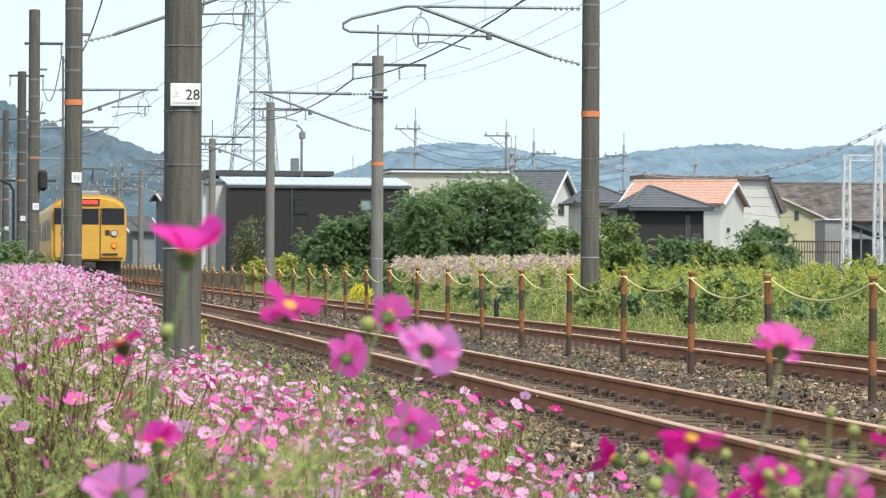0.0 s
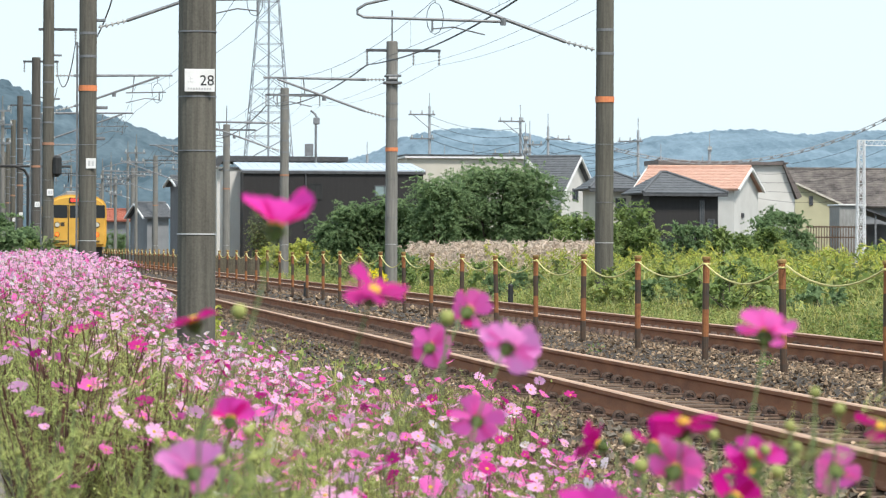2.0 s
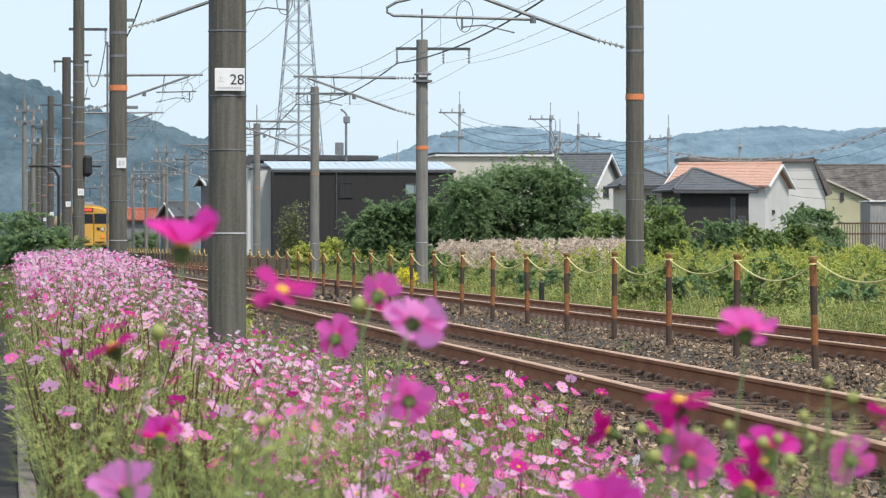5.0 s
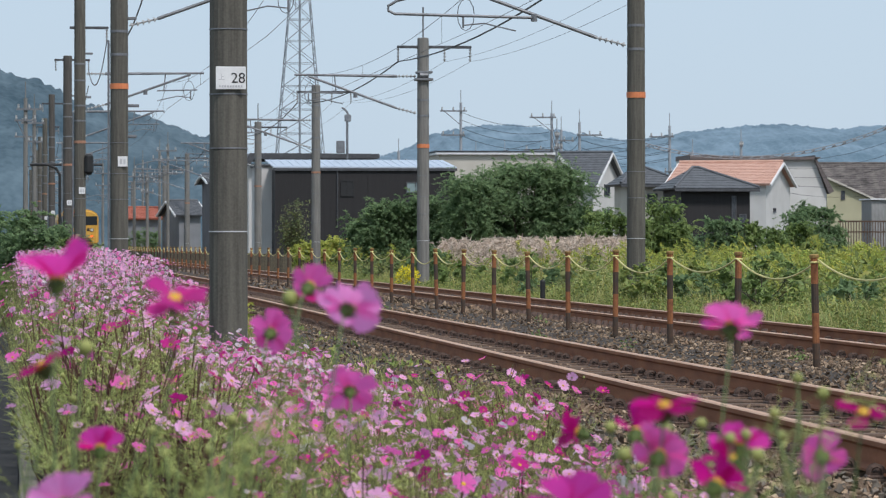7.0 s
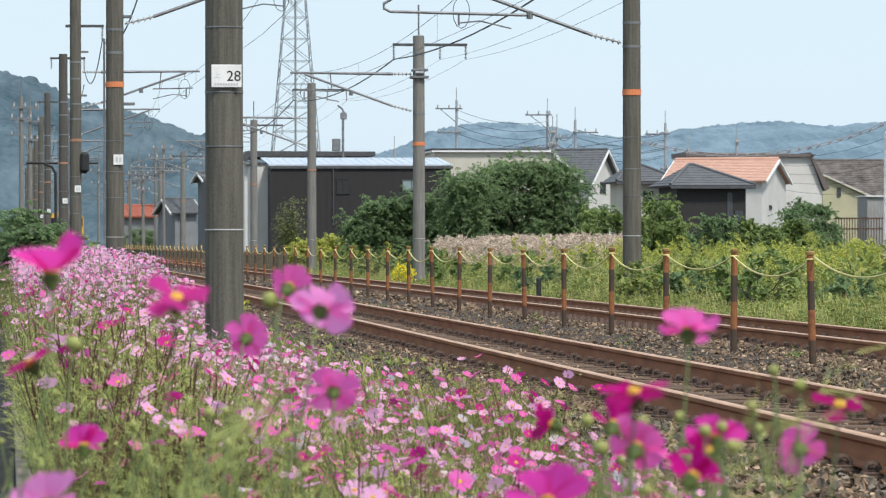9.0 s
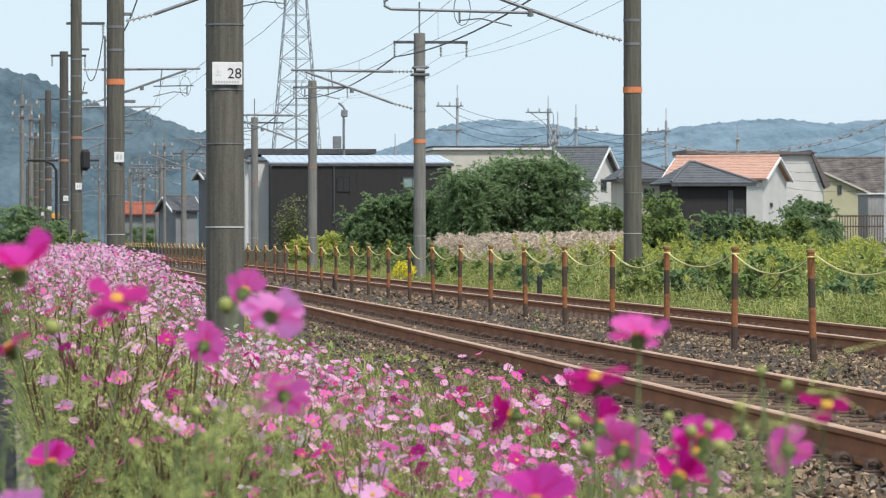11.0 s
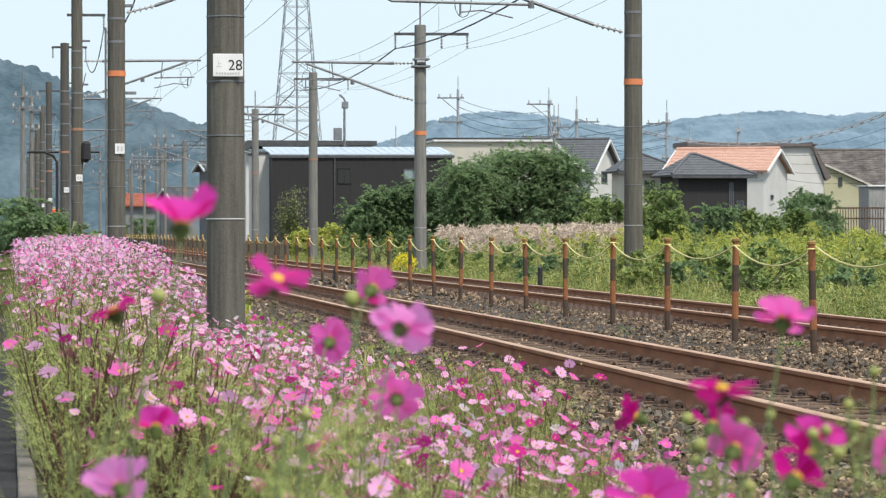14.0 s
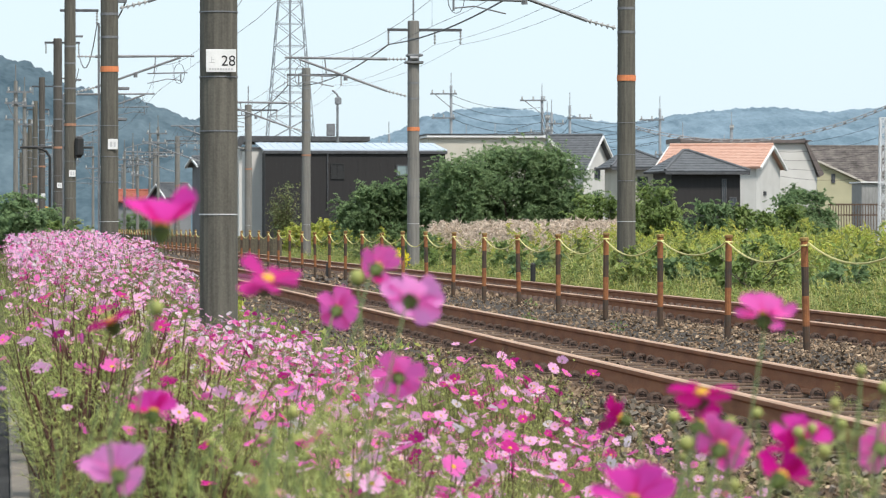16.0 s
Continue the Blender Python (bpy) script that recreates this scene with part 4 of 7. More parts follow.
# ---- pylon, utility poles and masts in the distance ----
def utility_pole(x, y, h, arms, label="thin grey utility pole with crossarms and wires", r=0.13, material=None):
    p = thing("utility_pole", (x, y, -0.14), label, "utility pole", "utility poles among the houses")
    bm = bmesh.new()
    lathe(bm, [(r, 0), (r * 0.7, h)], 8)
    tube(bm, [(0, 0, h), (0, 0, h + 0.9)], 0.03, 5)
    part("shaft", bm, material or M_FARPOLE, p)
    for z, x0, x1 in arms:
        bm = bmesh.new()
        box(bm, x0, -0.18, z - 0.05, x1, -0.08, z + 0.05)
        part("crossarm", bm, M_STEEL, p)
        for k in range(3):
            bm = bmesh.new()
            xx = x0 + (x1 - x0) * (0.08 + 0.42 * k)
            lathe(bm, [(0.04, z + 0.05), (0.07, z + 0.12), (0.04, z + 0.2), (0.06, z + 0.28)], 6, (xx, -0.13, 0))
            part("insulator", bm, M_PORCELAIN, p)
    if len(arms) > 1:
        z, x0, x1 = arms[-1]
        bm = bmesh.new()
        tube(bm, [(x0 * 0.8, -0.13, z), (0, -0.13, z - 1.0)], 0.03, 5)
        part("brace", bm, M_STEEL, p)
    return p


LINESIDE = [(0.85, 215, 9.2, ((8.6, -0.5, 0.9), (8.0, -0.6, 0.6))), (1.45, 236, 9.3, ((8.5, -0.8, 0.6), (7.4, -0.4, 0.5))), (1.0, 262, 9.3, ((8.4, -0.7, 0.7),)), (9.2, 395, 9.4, ((8.4, -0.9, 0.9), (7.2, -0.8, 0.8))), (7.4, 420, 9.4, ((8.4, -0.9, 0.9),))]
for x, y, h, arms in LINESIDE:
    utility_pole(x, y, h, arms, "grey concrete pole with crossarms beside the line", 0.15, M_CONC_LIGHT)
FARPOLES = [(31.6, 277, 11.3, ((9.0, -1.4, 0.3), (10.7, -1.5, 0.4))), (38.2, 278, 10.6, ((8.0, -2.0, 0.4), (10.3, -1.6, 0.3))), (38.6, 276, 9.4, ((7.2, -0.5, 0.9), (8.6, -0.5, 0.9))), (39.9, 276, 9.9, ((9.0, -0.2, 1.6), (7.5, -0.2, 1.5))), (47.0, 280, 9.8, ((9.0, -1.5, 0.3), (6.5, -0.4, 0.6))), (27.0, 275, 7.8, ((7.0, -0.6, 0.6),)), (34.2, 290, 8.0, ((7.5, -1.4, 1.4), (6.9, -1.2, 1.2), (6.3, -1.3, 1.0), (5.8, -0.9, 1.2))), (37.6, 300, 8.4, ((8.0, -1.6, 1.4), (7.3, -1.5, 1.2), (6.7, -1.2, 1.6), (6.1, -1.0, 1.0))), (49.0, 282, 8.0, ((7.0, -0.2, 0.2),)), (52.6, 285, 7.2, ((6.6, -0.2, 0.2),)), (19.6, 255, 7.3, ((6.9, -0.5, 0.5),)), (37.5, 235, 7.3, ((6.8, -0.3, 0.3),)), (17.0, 330, 9.5, ((8.5, -1, 1), (7.8, -1, 1))), (13.1, 330, 9.0, ((8.3, -0.8, 0.8), (7.2, -0.8, 0.8))), (12.0, 360, 9.0, ((8.2, -0.8, 0.8),)), (11.9, 300, 8.9, ((8.4, -0.9, 0.7), (7.7, -0.6, 0.6))), (11.5, 306, 8.5, ((7.9, -0.6, 0.8), (6.6, -0.7, 0.7))), (13.3, 300, 7.4, ((6.9, -0.5, 0.5),)), (10.2, 296, 6.6, ((6.0, -0.6, 0.6), (5.2, -0.5, 0.5))), (9.3, 298, 7.0, ((6.4, -0.7, 0.5),)), (46.6, 250, 7.8, ((7.6, -0.1, 0.1),)), (33.3, 240, 8.1, ((7.9, -0.12, 0.12), (7.2, -0.1, 0.3)))]
for x, y, h, arms in FARPOLES:
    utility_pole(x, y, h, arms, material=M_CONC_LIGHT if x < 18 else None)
for (xa, ya, ha, aa), (xb, yb, hb, ab) in zip(FARPOLES[:8], FARPOLES[1:8]):
    for k in range(4):
        wire("service_wire", sag((xa, ya, ha - 0.8 - 0.55 * k), (xb, yb, hb - 0.9 - 0.55 * k), 0.5, 8), 0.02, "thin dark service wire between utility poles", "service wires", M_CABLE)
for k in range(5):
    wire("service_wire", sag((46, 235, 6.2 - 0.45 * k), (64, 235, 15.2 - 1.3 * k), 2.4, 12), 0.014, "thin dark service wire beside the spaced cable", "service wires", M_CABLE)
    wire("service_wire", sag((18, 255, 6.6 - 0.25 * k), (38, 280, 8.6 - 0.5 * k), 0.9, 10), 0.018, "thin dark service wire between utility poles", "service wires", M_CABLE)


def lattice(name, x, y, h, w0, w1, n, r, material, label, category, arms=()):
    base = thing(name, (x, y, -0.14), label, category)
    c = [(-1, -1), (1, -1), (1, 1), (-1, 1)]
    zs = [h * (1 - (1 - i / n) ** 1.25) for i in range(n + 1)]
    wd = [w0 + (w1 - w0) * z / h for z in zs]
    for sx, sy in c:
        bm = bmesh.new()
        tube(bm, [(sx * wd[0] / 2, sy * wd[0] / 2, 0), (sx * wd[-1] / 2, sy * wd[-1] / 2, h)], r * 1.5, 4)
        part("leg", bm, material, base)
    for i in range(n):
        for (ax, ay), (bx, by) in zip(c, c[1:] + c[:1]):
            bm = bmesh.new()
            a0, b0 = Vector((ax * wd[i] / 2, ay * wd[i] / 2, zs[i])), Vector((bx * wd[i] / 2, by * wd[i] / 2, zs[i]))
            a1, b1 = Vector((ax * wd[i + 1] / 2, ay * wd[i + 1] / 2, zs[i + 1])), Vector((bx * wd[i + 1] / 2, by * wd[i + 1] / 2, zs[i + 1]))
            tube(bm, [a0, b1], r, 4)
            part("brace", bm, material, base)
            bm = bmesh.new()
            tube(bm, [b0, a1], r, 4)
            part("brace", bm, material, base)
            bm = bmesh.new()
            tube(bm, [a1, b1], r, 4)
            part("brace", bm, material, base)
    for z, half in arms:
        bm = bmesh.new()
        tube(bm, [(-half, 0, z), (0, 0, z + 0.5), (half, 0, z)], r, 4)
        tube(bm, [(-half, 0, z), (half, 0, z)], r, 4)
        part("arm", bm, material, base)
    return base


M_PYLON = mat("pylon_steel", (0.34, 0.38, 0.41), (0.26, 0.29, 0.32), 1, 0.6, 0.3, bump=0)
M_WHITESTEEL = mat("white_painted_steel", (0.7, 0.71, 0.72), (0.6, 0.61, 0.62), 2, 0.6, bump=0)
lattice("pylon", 24.1, 330, 30, 5.3, 0.3, 17, 0.036, M_PYLON, "tall grey steel lattice power pylon", "pylon", ((23, 3.0),))
bm = bmesh.new()
tube(bm, [(0, 0, 0), (0, 0, 29)], 0.09, 6)
part("ladder_pole", bm, M_PYLON, bpy.data.objects["pylon"])
lattice("lattice_mast", 42.5, 188, 6.6, 0.42, 0.3, 10, 0.022, M_WHITESTEEL, "white steel lattice mast beside the houses", "mast")
lattice("lattice_mast", 44.05, 188, 7.4, 0.42, 0.3, 10, 0.022, M_WHITESTEEL, "white steel lattice mast beside the houses", "mast")
beam = thing("lattice_beam", (42.5, 188, 6.2), "white steel lattice beam between two masts", "beam")
for k in range(6):
    bm = bmesh.new()
    tube(bm, [(k * 0.26, 0, 0), (k * 0.26 + 0.13, 0, 0.25), (k * 0.26 + 0.26, 0, 0)], 0.02, 4)
    part("brace", bm, M_WHITESTEEL, beam)
for z in (0, 0.25):
    bm = bmesh.new()
    tube(bm, [(0, 0, z), (1.6, 0, z)], 0.03, 4)
    part("chord", bm, M_WHITESTEEL, beam)
cable = thing("beaded_cable", (0, 0, 0), "pale sagging overhead cable with small spacers", "cable")
pts = sag((37.5, 235, 7.2), (64, 235, 15.7), 4.05, 42)
for d in (0, 0.16):
    bm = bmesh.new()
    tube(bm, [p + Vector((0, 0, d)) for p in pts], 0.026, 5)
    part("cable_strand", bm, M_STEEL, cable)
for p in pts[1:-1]:
    bm = bmesh.new()
    tube(bm, [p - Vector((0.09, 0, -0.02)), p + Vector((0.09, 0, 0.14))], 0.06, 5)
    part("spacer", bm, M_STEEL, cable)
# signal mast beside the charcoal house
mast = thing("equipment_mast", (19.1, 224.5, 0.75), "slim grey mast with a small equipment box and lamp head", "mast")
bm = bmesh.new()
tube(bm, [(0, 0, -0.85), (0, 0, 7.6)], 0.07, 8)
part("shaft", bm, M_STEEL, mast)
bm = bmesh.new()
box(bm, -0.62, -0.15, 5.6, -0.15, 0.15, 6.3, 0.02)
part("equipment_box", bm, M_STEEL, mast)
bm = bmesh.new()
box(bm, -0.15, -0.12, 7.4, 0.22, 0.12, 7.8, 0.04)
tube(bm, [(-0.3, 0, 8.2), (-0.05, 0, 8.0), (0.1, 0, 7.7)], 0.06, 6)
part("lamp_head", bm, M_STEEL, mast)
# speaker horn, ladder and small kit on the poles by the track
cabinet = thing("relay_box", (2.36, 118.4, 3.52), "black rounded relay box strapped to a pole", "relay box")
bm = bmesh.new()
box(bm, -0.14, -0.16, -0.3, 0.12, 0.16, 0.32, 0.08)
part("box_body", bm, M_INK, cabinet)
frame_arm = thing("signal_bracket", (1.1, 160, -0.14), "black steel signal bracket beside the track", "signal bracket")
bm = bmesh.new()
tube(bm, [(0.9, 0, 0), (0.9, 0, 4.1), (0.75, 0, 4.35), (0.4, 0, 4.5), (-0.2, 0, 4.5)], 0.06, 8)
part("bracket_tube", bm, M_INK, frame_arm)
bm = bmesh.new()
tube(bm, [(-0.3, 0, 4.5), (2.6, 0, 4.5)], 0.05, 8)
part("bracket_arm", bm, M_INK, frame_arm)
# lineside fence far along the far track
M_PICKET = mat("dark_picket", (0.15, 0.125, 0.08), (0.08, 0.07, 0.05), 8, 0.85)
fence = thing("picket_fence", (10.6, 150, 0.0), "low weathered picket fence beside the far track", "fence")
for k in range(120):
    bm = bmesh.new()
    box(bm, -0.04, k * 1.0, -0.1, 0.04, k * 1.0 + 0.1, 0.75, 0.008)
    part("picket", bm, M_PICKET, fence)
wood = thing("garden_fence", (43.5, 205, -0.14), "dark low wooden fence before the houses", "fence")
for k in range(22):
    bm = bmesh.new()
    box(bm, k * 0.145, 0, 0, k * 0.145 + 0.04, 0.05, 2.55)
    part("picket", bm, M_SLEEPER, wood)
for z in (1.9, 2.45):
    bm = bmesh.new()
    box(bm, -0.1, 0.051, z, 3.2, 0.1, z + 0.08)
    part("rail", bm, M_SLEEPER, wood)

# ---- path and kerb beside the flower bed ----
M_ASPHALT = mat("worn_asphalt", (0.055, 0.054, 0.053), (0.028, 0.028, 0.028), 2, 0.95, bump=0.8, fine=120, spec=0.1)
M_KERB = mat("kerb_concrete", (0.24, 0.21, 0.17), (0.14, 0.12, 0.1), 4, 0.95, bump=0.5)
bm = bmesh.new()
box(bm, -3.2, -4, -0.2, 0.046, 260, -0.115)
tagged(obj_from("pavement", bm, M_ASPHALT), "worn grey asphalt path beside the flower bed", "path", kind="structure")
kerb = thing("kerb", (0, 0, 0), "weathered concrete kerb along the flower bed", "kerb", kind="structure")
bm = bmesh.new()
box(bm, 0.05, 0, -0.2, 0.14, 0.598, -0.085, 0.008)
kerb_me = bpy.data.meshes.new("kerb_stone")
bm.to_mesh(kerb_me)
bm.free()
kerb_me.materials.append(M_KERB)
for k in range(160):
    q = new("kerb_stone", kerb_me)
    q.parent, q.location = kerb, (RNG.uniform(-0.004, 0.004), 6 + 0.6 * k, RNG.uniform(-0.006, 0.006))

# ---- planting materials ----
GREENS = [(0.2, 0.21, 0.17), (1.05, 1.0, 0.8), (0.62, 0.7, 0.5), (1.1, 1.0, 0.75), (0.5, 0.5, 0.42)]
M_FEATHER = mat("cosmos_foliage", (0.66, 0.72, 0.33), (0.41, 0.48, 0.19), 3, 0.7, bump=0, island=GREENS, through_light=0.28)
M_STEM = mat("cosmos_stem", (0.15, 0.19, 0.06), (0.13, 0.075, 0.04), 2.2, 0.6, bump=0)
M_STEM_RED = mat("reddish_stem", (0.13, 0.05, 0.035), (0.06, 0.026, 0.02), 4, 0.7, bump=0)
PETALS = [mat(n, a, b, 30, 0.6, bump=0, island=[(0.82, 0.8, 0.82), (1, 1, 1), (1.1, 1.05, 1.06)], through_light=0.52, spec=0.2) for n, a, b in (("pale_pink_petal", (0.97, 0.54, 0.82), (0.94, 0.46, 0.76)), ("pink_petal", (0.93, 0.20, 0.60), (0.88, 0.15, 0.54)), ("magenta_petal", (0.72, 0.035, 0.33), (0.6, 0.025, 0.27)), ("white_petal", (0.84, 0.76, 0.82), (0.8, 0.68, 0.78)))]
M_EYE = mat("yellow_eye", (0.75, 0.45, 0.05), (0.55, 0.28, 0.03), 60, 0.8, bump=0)
M_BUD = mat("green_bud", (0.36, 0.37, 0.11), (0.2, 0.23, 0.06), 30, 0.6, bump=0)


def rot_from(n, rng):
    """Rotations that turn z onto the directions n, with a random spin."""
    n = n / np.linalg.norm(n, axis=1, keepdims=True)
    h = np.where(np.abs(n[:, 2:3]) < 0.95, np.array([[0, 0, 1.0]]), np.array([[1.0, 0, 0]]))
    x = np.cross(h, n)
    x /= np.linalg.norm(x, axis=1, keepdims=True)
    y = np.cross(n, x)
    s = rng.uniform(0, math.tau, len(n))[:, None]
    return np.stack([x * np.cos(s) + y * np.sin(s), -x * np.sin(s) + y * np.cos(s), n], 2)


def blossom(detail=True, rng=None):
    """A cosmos head of unit radius that faces z; one island, so that the petals share a tone. Material 0 petals, 1 eye, 2 calyx."""
    V, T, M = [(0, 0, 0)], [], []
    for k in range(8):
        a = k * math.tau / 8 + (rng.uniform(-0.08, 0.08) if rng else 0)
        up = (rng.uniform(0.06, 0.3) if rng else 0.15)
        def at(r, w, dz=0.0):
            return (r * math.cos(a) - w * math.sin(a), r * math.sin(a) + w * math.cos(a), r * up + dz)
        i = len(V)
        if detail:
            V += [at(0.55, -0.27, 0.04), at(0.55, 0.27, -0.03), at(0.97, -0.26, -0.02), at(0.92, 0.0, 0.03), at(1.0, 0.24, -0.05)]
            T += [(0, i, i + 1), (i, i + 2, i + 3), (i, i + 3, i + 1), (i + 1, i + 3, i + 4)]
            M += [0] * 4
        else:
            V += [at(0.95, -0.3), at(1.0, 0.3)]
            T += [(0, i, i + 1)]
            M += [0]
    for r, z0, z1, m in ((0.2, 0.06, 0.2, 1), (0.17, -0.02, -0.22, 2))[:2 if detail else 1]:
        i = len(V)
        V += [(r * math.cos(k * math.tau / 6), r * math.sin(k * math.tau / 6), z0) for k in range(6)] + [(0, 0, z1)]
        T += [(i + k, i + (k + 1) % 6, i + 6) if z1 > z0 else (i + (k + 1) % 6, i + k, i + 6) for k in range(6)]
        M += [m] * 6
    return np.array(V, float), np.array(T), np.array(M)


def stem_arrays(points, r, mi):
    """A three-sided tapering stem along the points."""
    P = np.array(points, float)
    n = len(P)
    V, T = [], []
    for i, p in enumerate(P):
        rr = r * (1 - 0.55 * i / (n - 1))
        V += [p + rr * np.array([math.cos(k * 2.0944), math.sin(k * 2.0944), 0]) for k in range(3)]
    for i in range(n - 1):
        for k in range(3):
            a, b = 3 * i + k, 3 * i + (k + 1) % 3
            T += [(a, b, b + 3), (a, b + 3, a + 3)]
    return np.array(V), np.array(T), np.full(len(T), mi)


def slivers(rng, origin, direction, n, length, width, mi):
    """Thin feathery leaf segments that fan out from a leaf stalk."""
    d = direction / np.linalg.norm(direction)
    t = rng.uniform(0.1, 1.0, n)[:, None]
    base = origin + d * t * length
    side = rng.normal(0, 1, (n, 3))
    tip = base + (d * 0.6 + side * 0.5) * length * rng.uniform(0.2, 0.5, (n, 1))
    w = np.cross(tip - base, rng.normal(0, 1, (n, 3)))
    w = w / np.linalg.norm(w, axis=1, keepdims=True) * width
    V = np.stack([base - w, base + w, tip], 1).reshape(-1, 3)
    return V, np.arange(3 * n).reshape(n, 3), np.full(n, mi)


def bud_arrays(c, r, mi):
    V = np.array([(1, 0, 0), (-1, 0, 0), (0, 1, 0), (0, -1, 0), (0, 0, 1.1), (0, 0, -1)], float) * r + c
    return V, np.array([(0, 2, 4), (2, 1, 4), (1, 3, 4), (3, 0, 4), (2, 0, 5), (1, 2, 5), (3, 1, 5), (0, 3, 5)]), np.full(8, mi)


def plant_template(seed, height=1.0, stems=6, bare=0.15, red=False, lush=1.0):
    """Foliage of a cosmos plant (materials 0 leaf, 1 stem) and the places and directions of its heads."""
    rng = np.random.default_rng(seed)
    chunks, heads = [], []
    for k in range(stems):
        a = rng.uniform(0, math.tau)
        lean = rng.uniform(0.05, 0.34)
        hh = height * rng.uniform(0.62, 1.05)
        p = [np.array([math.cos(a), math.sin(a), 0]) * (0.03 + lean * hh * (u ** 1.4)) * 1.0 + np.array([rng.normal(0, 0.01), rng.normal(0, 0.01), hh * u]) for u in np.linspace(0, 1, 5)]
        chunks.append(stem_arrays(p, 0.0048, 1))
        heads.append((p[-1], a))
        for j in range(int(13 * lush)):
            u = rng.uniform(bare, 0.9)
            o = p[0] + (p[-1] - p[0]) * u
            q = rng.uniform(0, math.tau)
            chunks.append(slivers(rng, o, np.array([math.cos(q), math.sin(q), rng.uniform(0.3, 1.3)]), 15, rng.uniform(0.06, 0.13), 0.0011, 0))
        for j in range(1 + int(rng.random() < 0.4)):
            o = p[0] + (p[-1] - p[0]) * rng.uniform(0.55, 0.85)
            q = rng.uniform(0, math.tau)
            e = o + np.array([math.cos(q) * 0.07, math.sin(q) * 0.07, hh * rng.uniform(0.12, 0.28)])
            chunks.append(stem_arrays([o, (o + e) / 2, e], 0.0018, 1))
            chunks.append(bud_arrays(e, rng.uniform(0.005, 0.009), 2))
        if rng.random() < 0.35:
            u = rng.uniform(0.5, 0.8)
            o = p[0] + (p[-1] - p[0]) * u
            q = rng.uniform(0, math.tau)
            e = o + np.array([math.cos(q) * 0.1, math.sin(q) * 0.1, hh * rng.uniform(0.18, 0.3)])
            chunks.append(stem_arrays([o, (o + e) / 2 + [0, 0, -0.01], e], 0.003, 1))
            heads.append((e, q))
    return merge(chunks), heads


def bed_top(x, y):
    """Height of the planting over the bed."""
    f = np.clip((y - 37) / 16, 0, 1)
    return (1 - f) * np.interp(x, [0.1, 0.8, 1.4, 2.0, 2.7], [0.80, 0.66, 0.52, 0.44, 0.36]) + 0.34 * np.exp(-((x - 2.38) / 0.24) ** 2 - ((y - 19.6) / 1.3) ** 2) + f * np.interp(x, [0.1, 1.4, 2.3], [1.0, 1.08, 0.9])


COLOUR_P = [0.50, 0.33, 0.13, 0.04]
BLOSSOM_MESH = []
for k in range(4):
    for v in range(2):
        V, T, MI = blossom(True, np.random.default_rng(40 + k * 2 + v))
        ob = bulk("blossom", V * 0.033, T, [PETALS[k], M_EYE, M_BUD], MI)
        BLOSSOM_MESH.append(ob.data)
        bpy.data.objects.remove(ob)
PLANTS = [plant_template(100 + k, 0.62, 5 + k % 3, red=k % 4 == 0, lush=1.3) for k in range(10)]
HEAD_COLOUR = {0: "pale pink", 1: "pink", 2: "magenta", 3: "white and pink"}


def cosmos_plant(k, main):
    """A plant with several open heads, mostly of one colour."""
    rng = np.random.default_rng(300 + k * 7 + main)
    (V, T, MI), heads = PLANTS[k]
    base = thing("cosmos_plant", (0, 0, -0.14), "feathery green cosmos plant with %s flowers" % HEAD_COLOUR[main], "flowering plant", "cosmos plants in the bed")
    bulk("foliage", V, T, [M_FEATHER, M_STEM_RED if k % 7 == 0 else M_STEM, M_BUD], MI, base)
    for p, a in heads:
        if rng.random() < 0.5:
            continue
        col = main if rng.random() < 0.7 else rng.choice(4, p=COLOUR_P)
        q = new("blossom", BLOSSOM_MESH[col * 2 + rng.integers(0, 2)])
        q.parent = base
        n = np.array([[math.cos(a) * 0.7 + rng.normal(0, 0.4), math.sin(a) * 0.7 - 0.2 + rng.normal(0, 0.45), rng.uniform(0.6, 1.5)]])
        m = Matrix(rot_from(n, rng)[0].tolist()).to_4x4()
        q.matrix_basis = Matrix.Translation(Vector(p)) @ m @ Matrix.Scale(rng.uniform(0.8, 1.15), 4)
    return base


proto = {}
SWAYING = []
bed = np.random.default_rng(11)
n_plants = 0
for _ in range(900):
    y = 1 / bed.uniform(1 / 24.0, 1 / 9.5)
    x = bed.uniform(0.2, 2.62 + 0.15 * math.sin(y * 1.3))
    k, main = int(bed.integers(0, 10)), int(bed.choice(4, p=COLOUR_P if (x - 2.38) ** 2 + ((y - 19.6) / 4) ** 2 > 0.1 else [0.1, 0.6, 0.3, 0.0]))
    if n_plants >= 205 or (abs(x - 2.03) < 0.3 and abs(y - 36.6) < 0.5) or (x < 0.95 and bed.random() < 0.4) or (x < 0.3 and y < 20) or (x < 0.6 and y < 13):
        continue
    s = float(bed_top(x, y) / 0.62 * bed.uniform(0.75, 1.12))
    if k * 4 + main not in proto:
        proto[k * 4 + main] = cosmos_plant(k, main)
        ob = proto[k * 4 + main]
    else:
        ob = copy_thing(proto[k * 4 + main], Matrix())
    ob.matrix_basis = pose(x, y, -0.14, bed.normal(0, 4), bed.normal(0, 4), bed.uniform(0, 360)) @ Matrix.Scale(s, 4)
    n_plants += 1
    if y < 16.5 and len(SWAYING) < 70:
        SWAYING.append(ob)


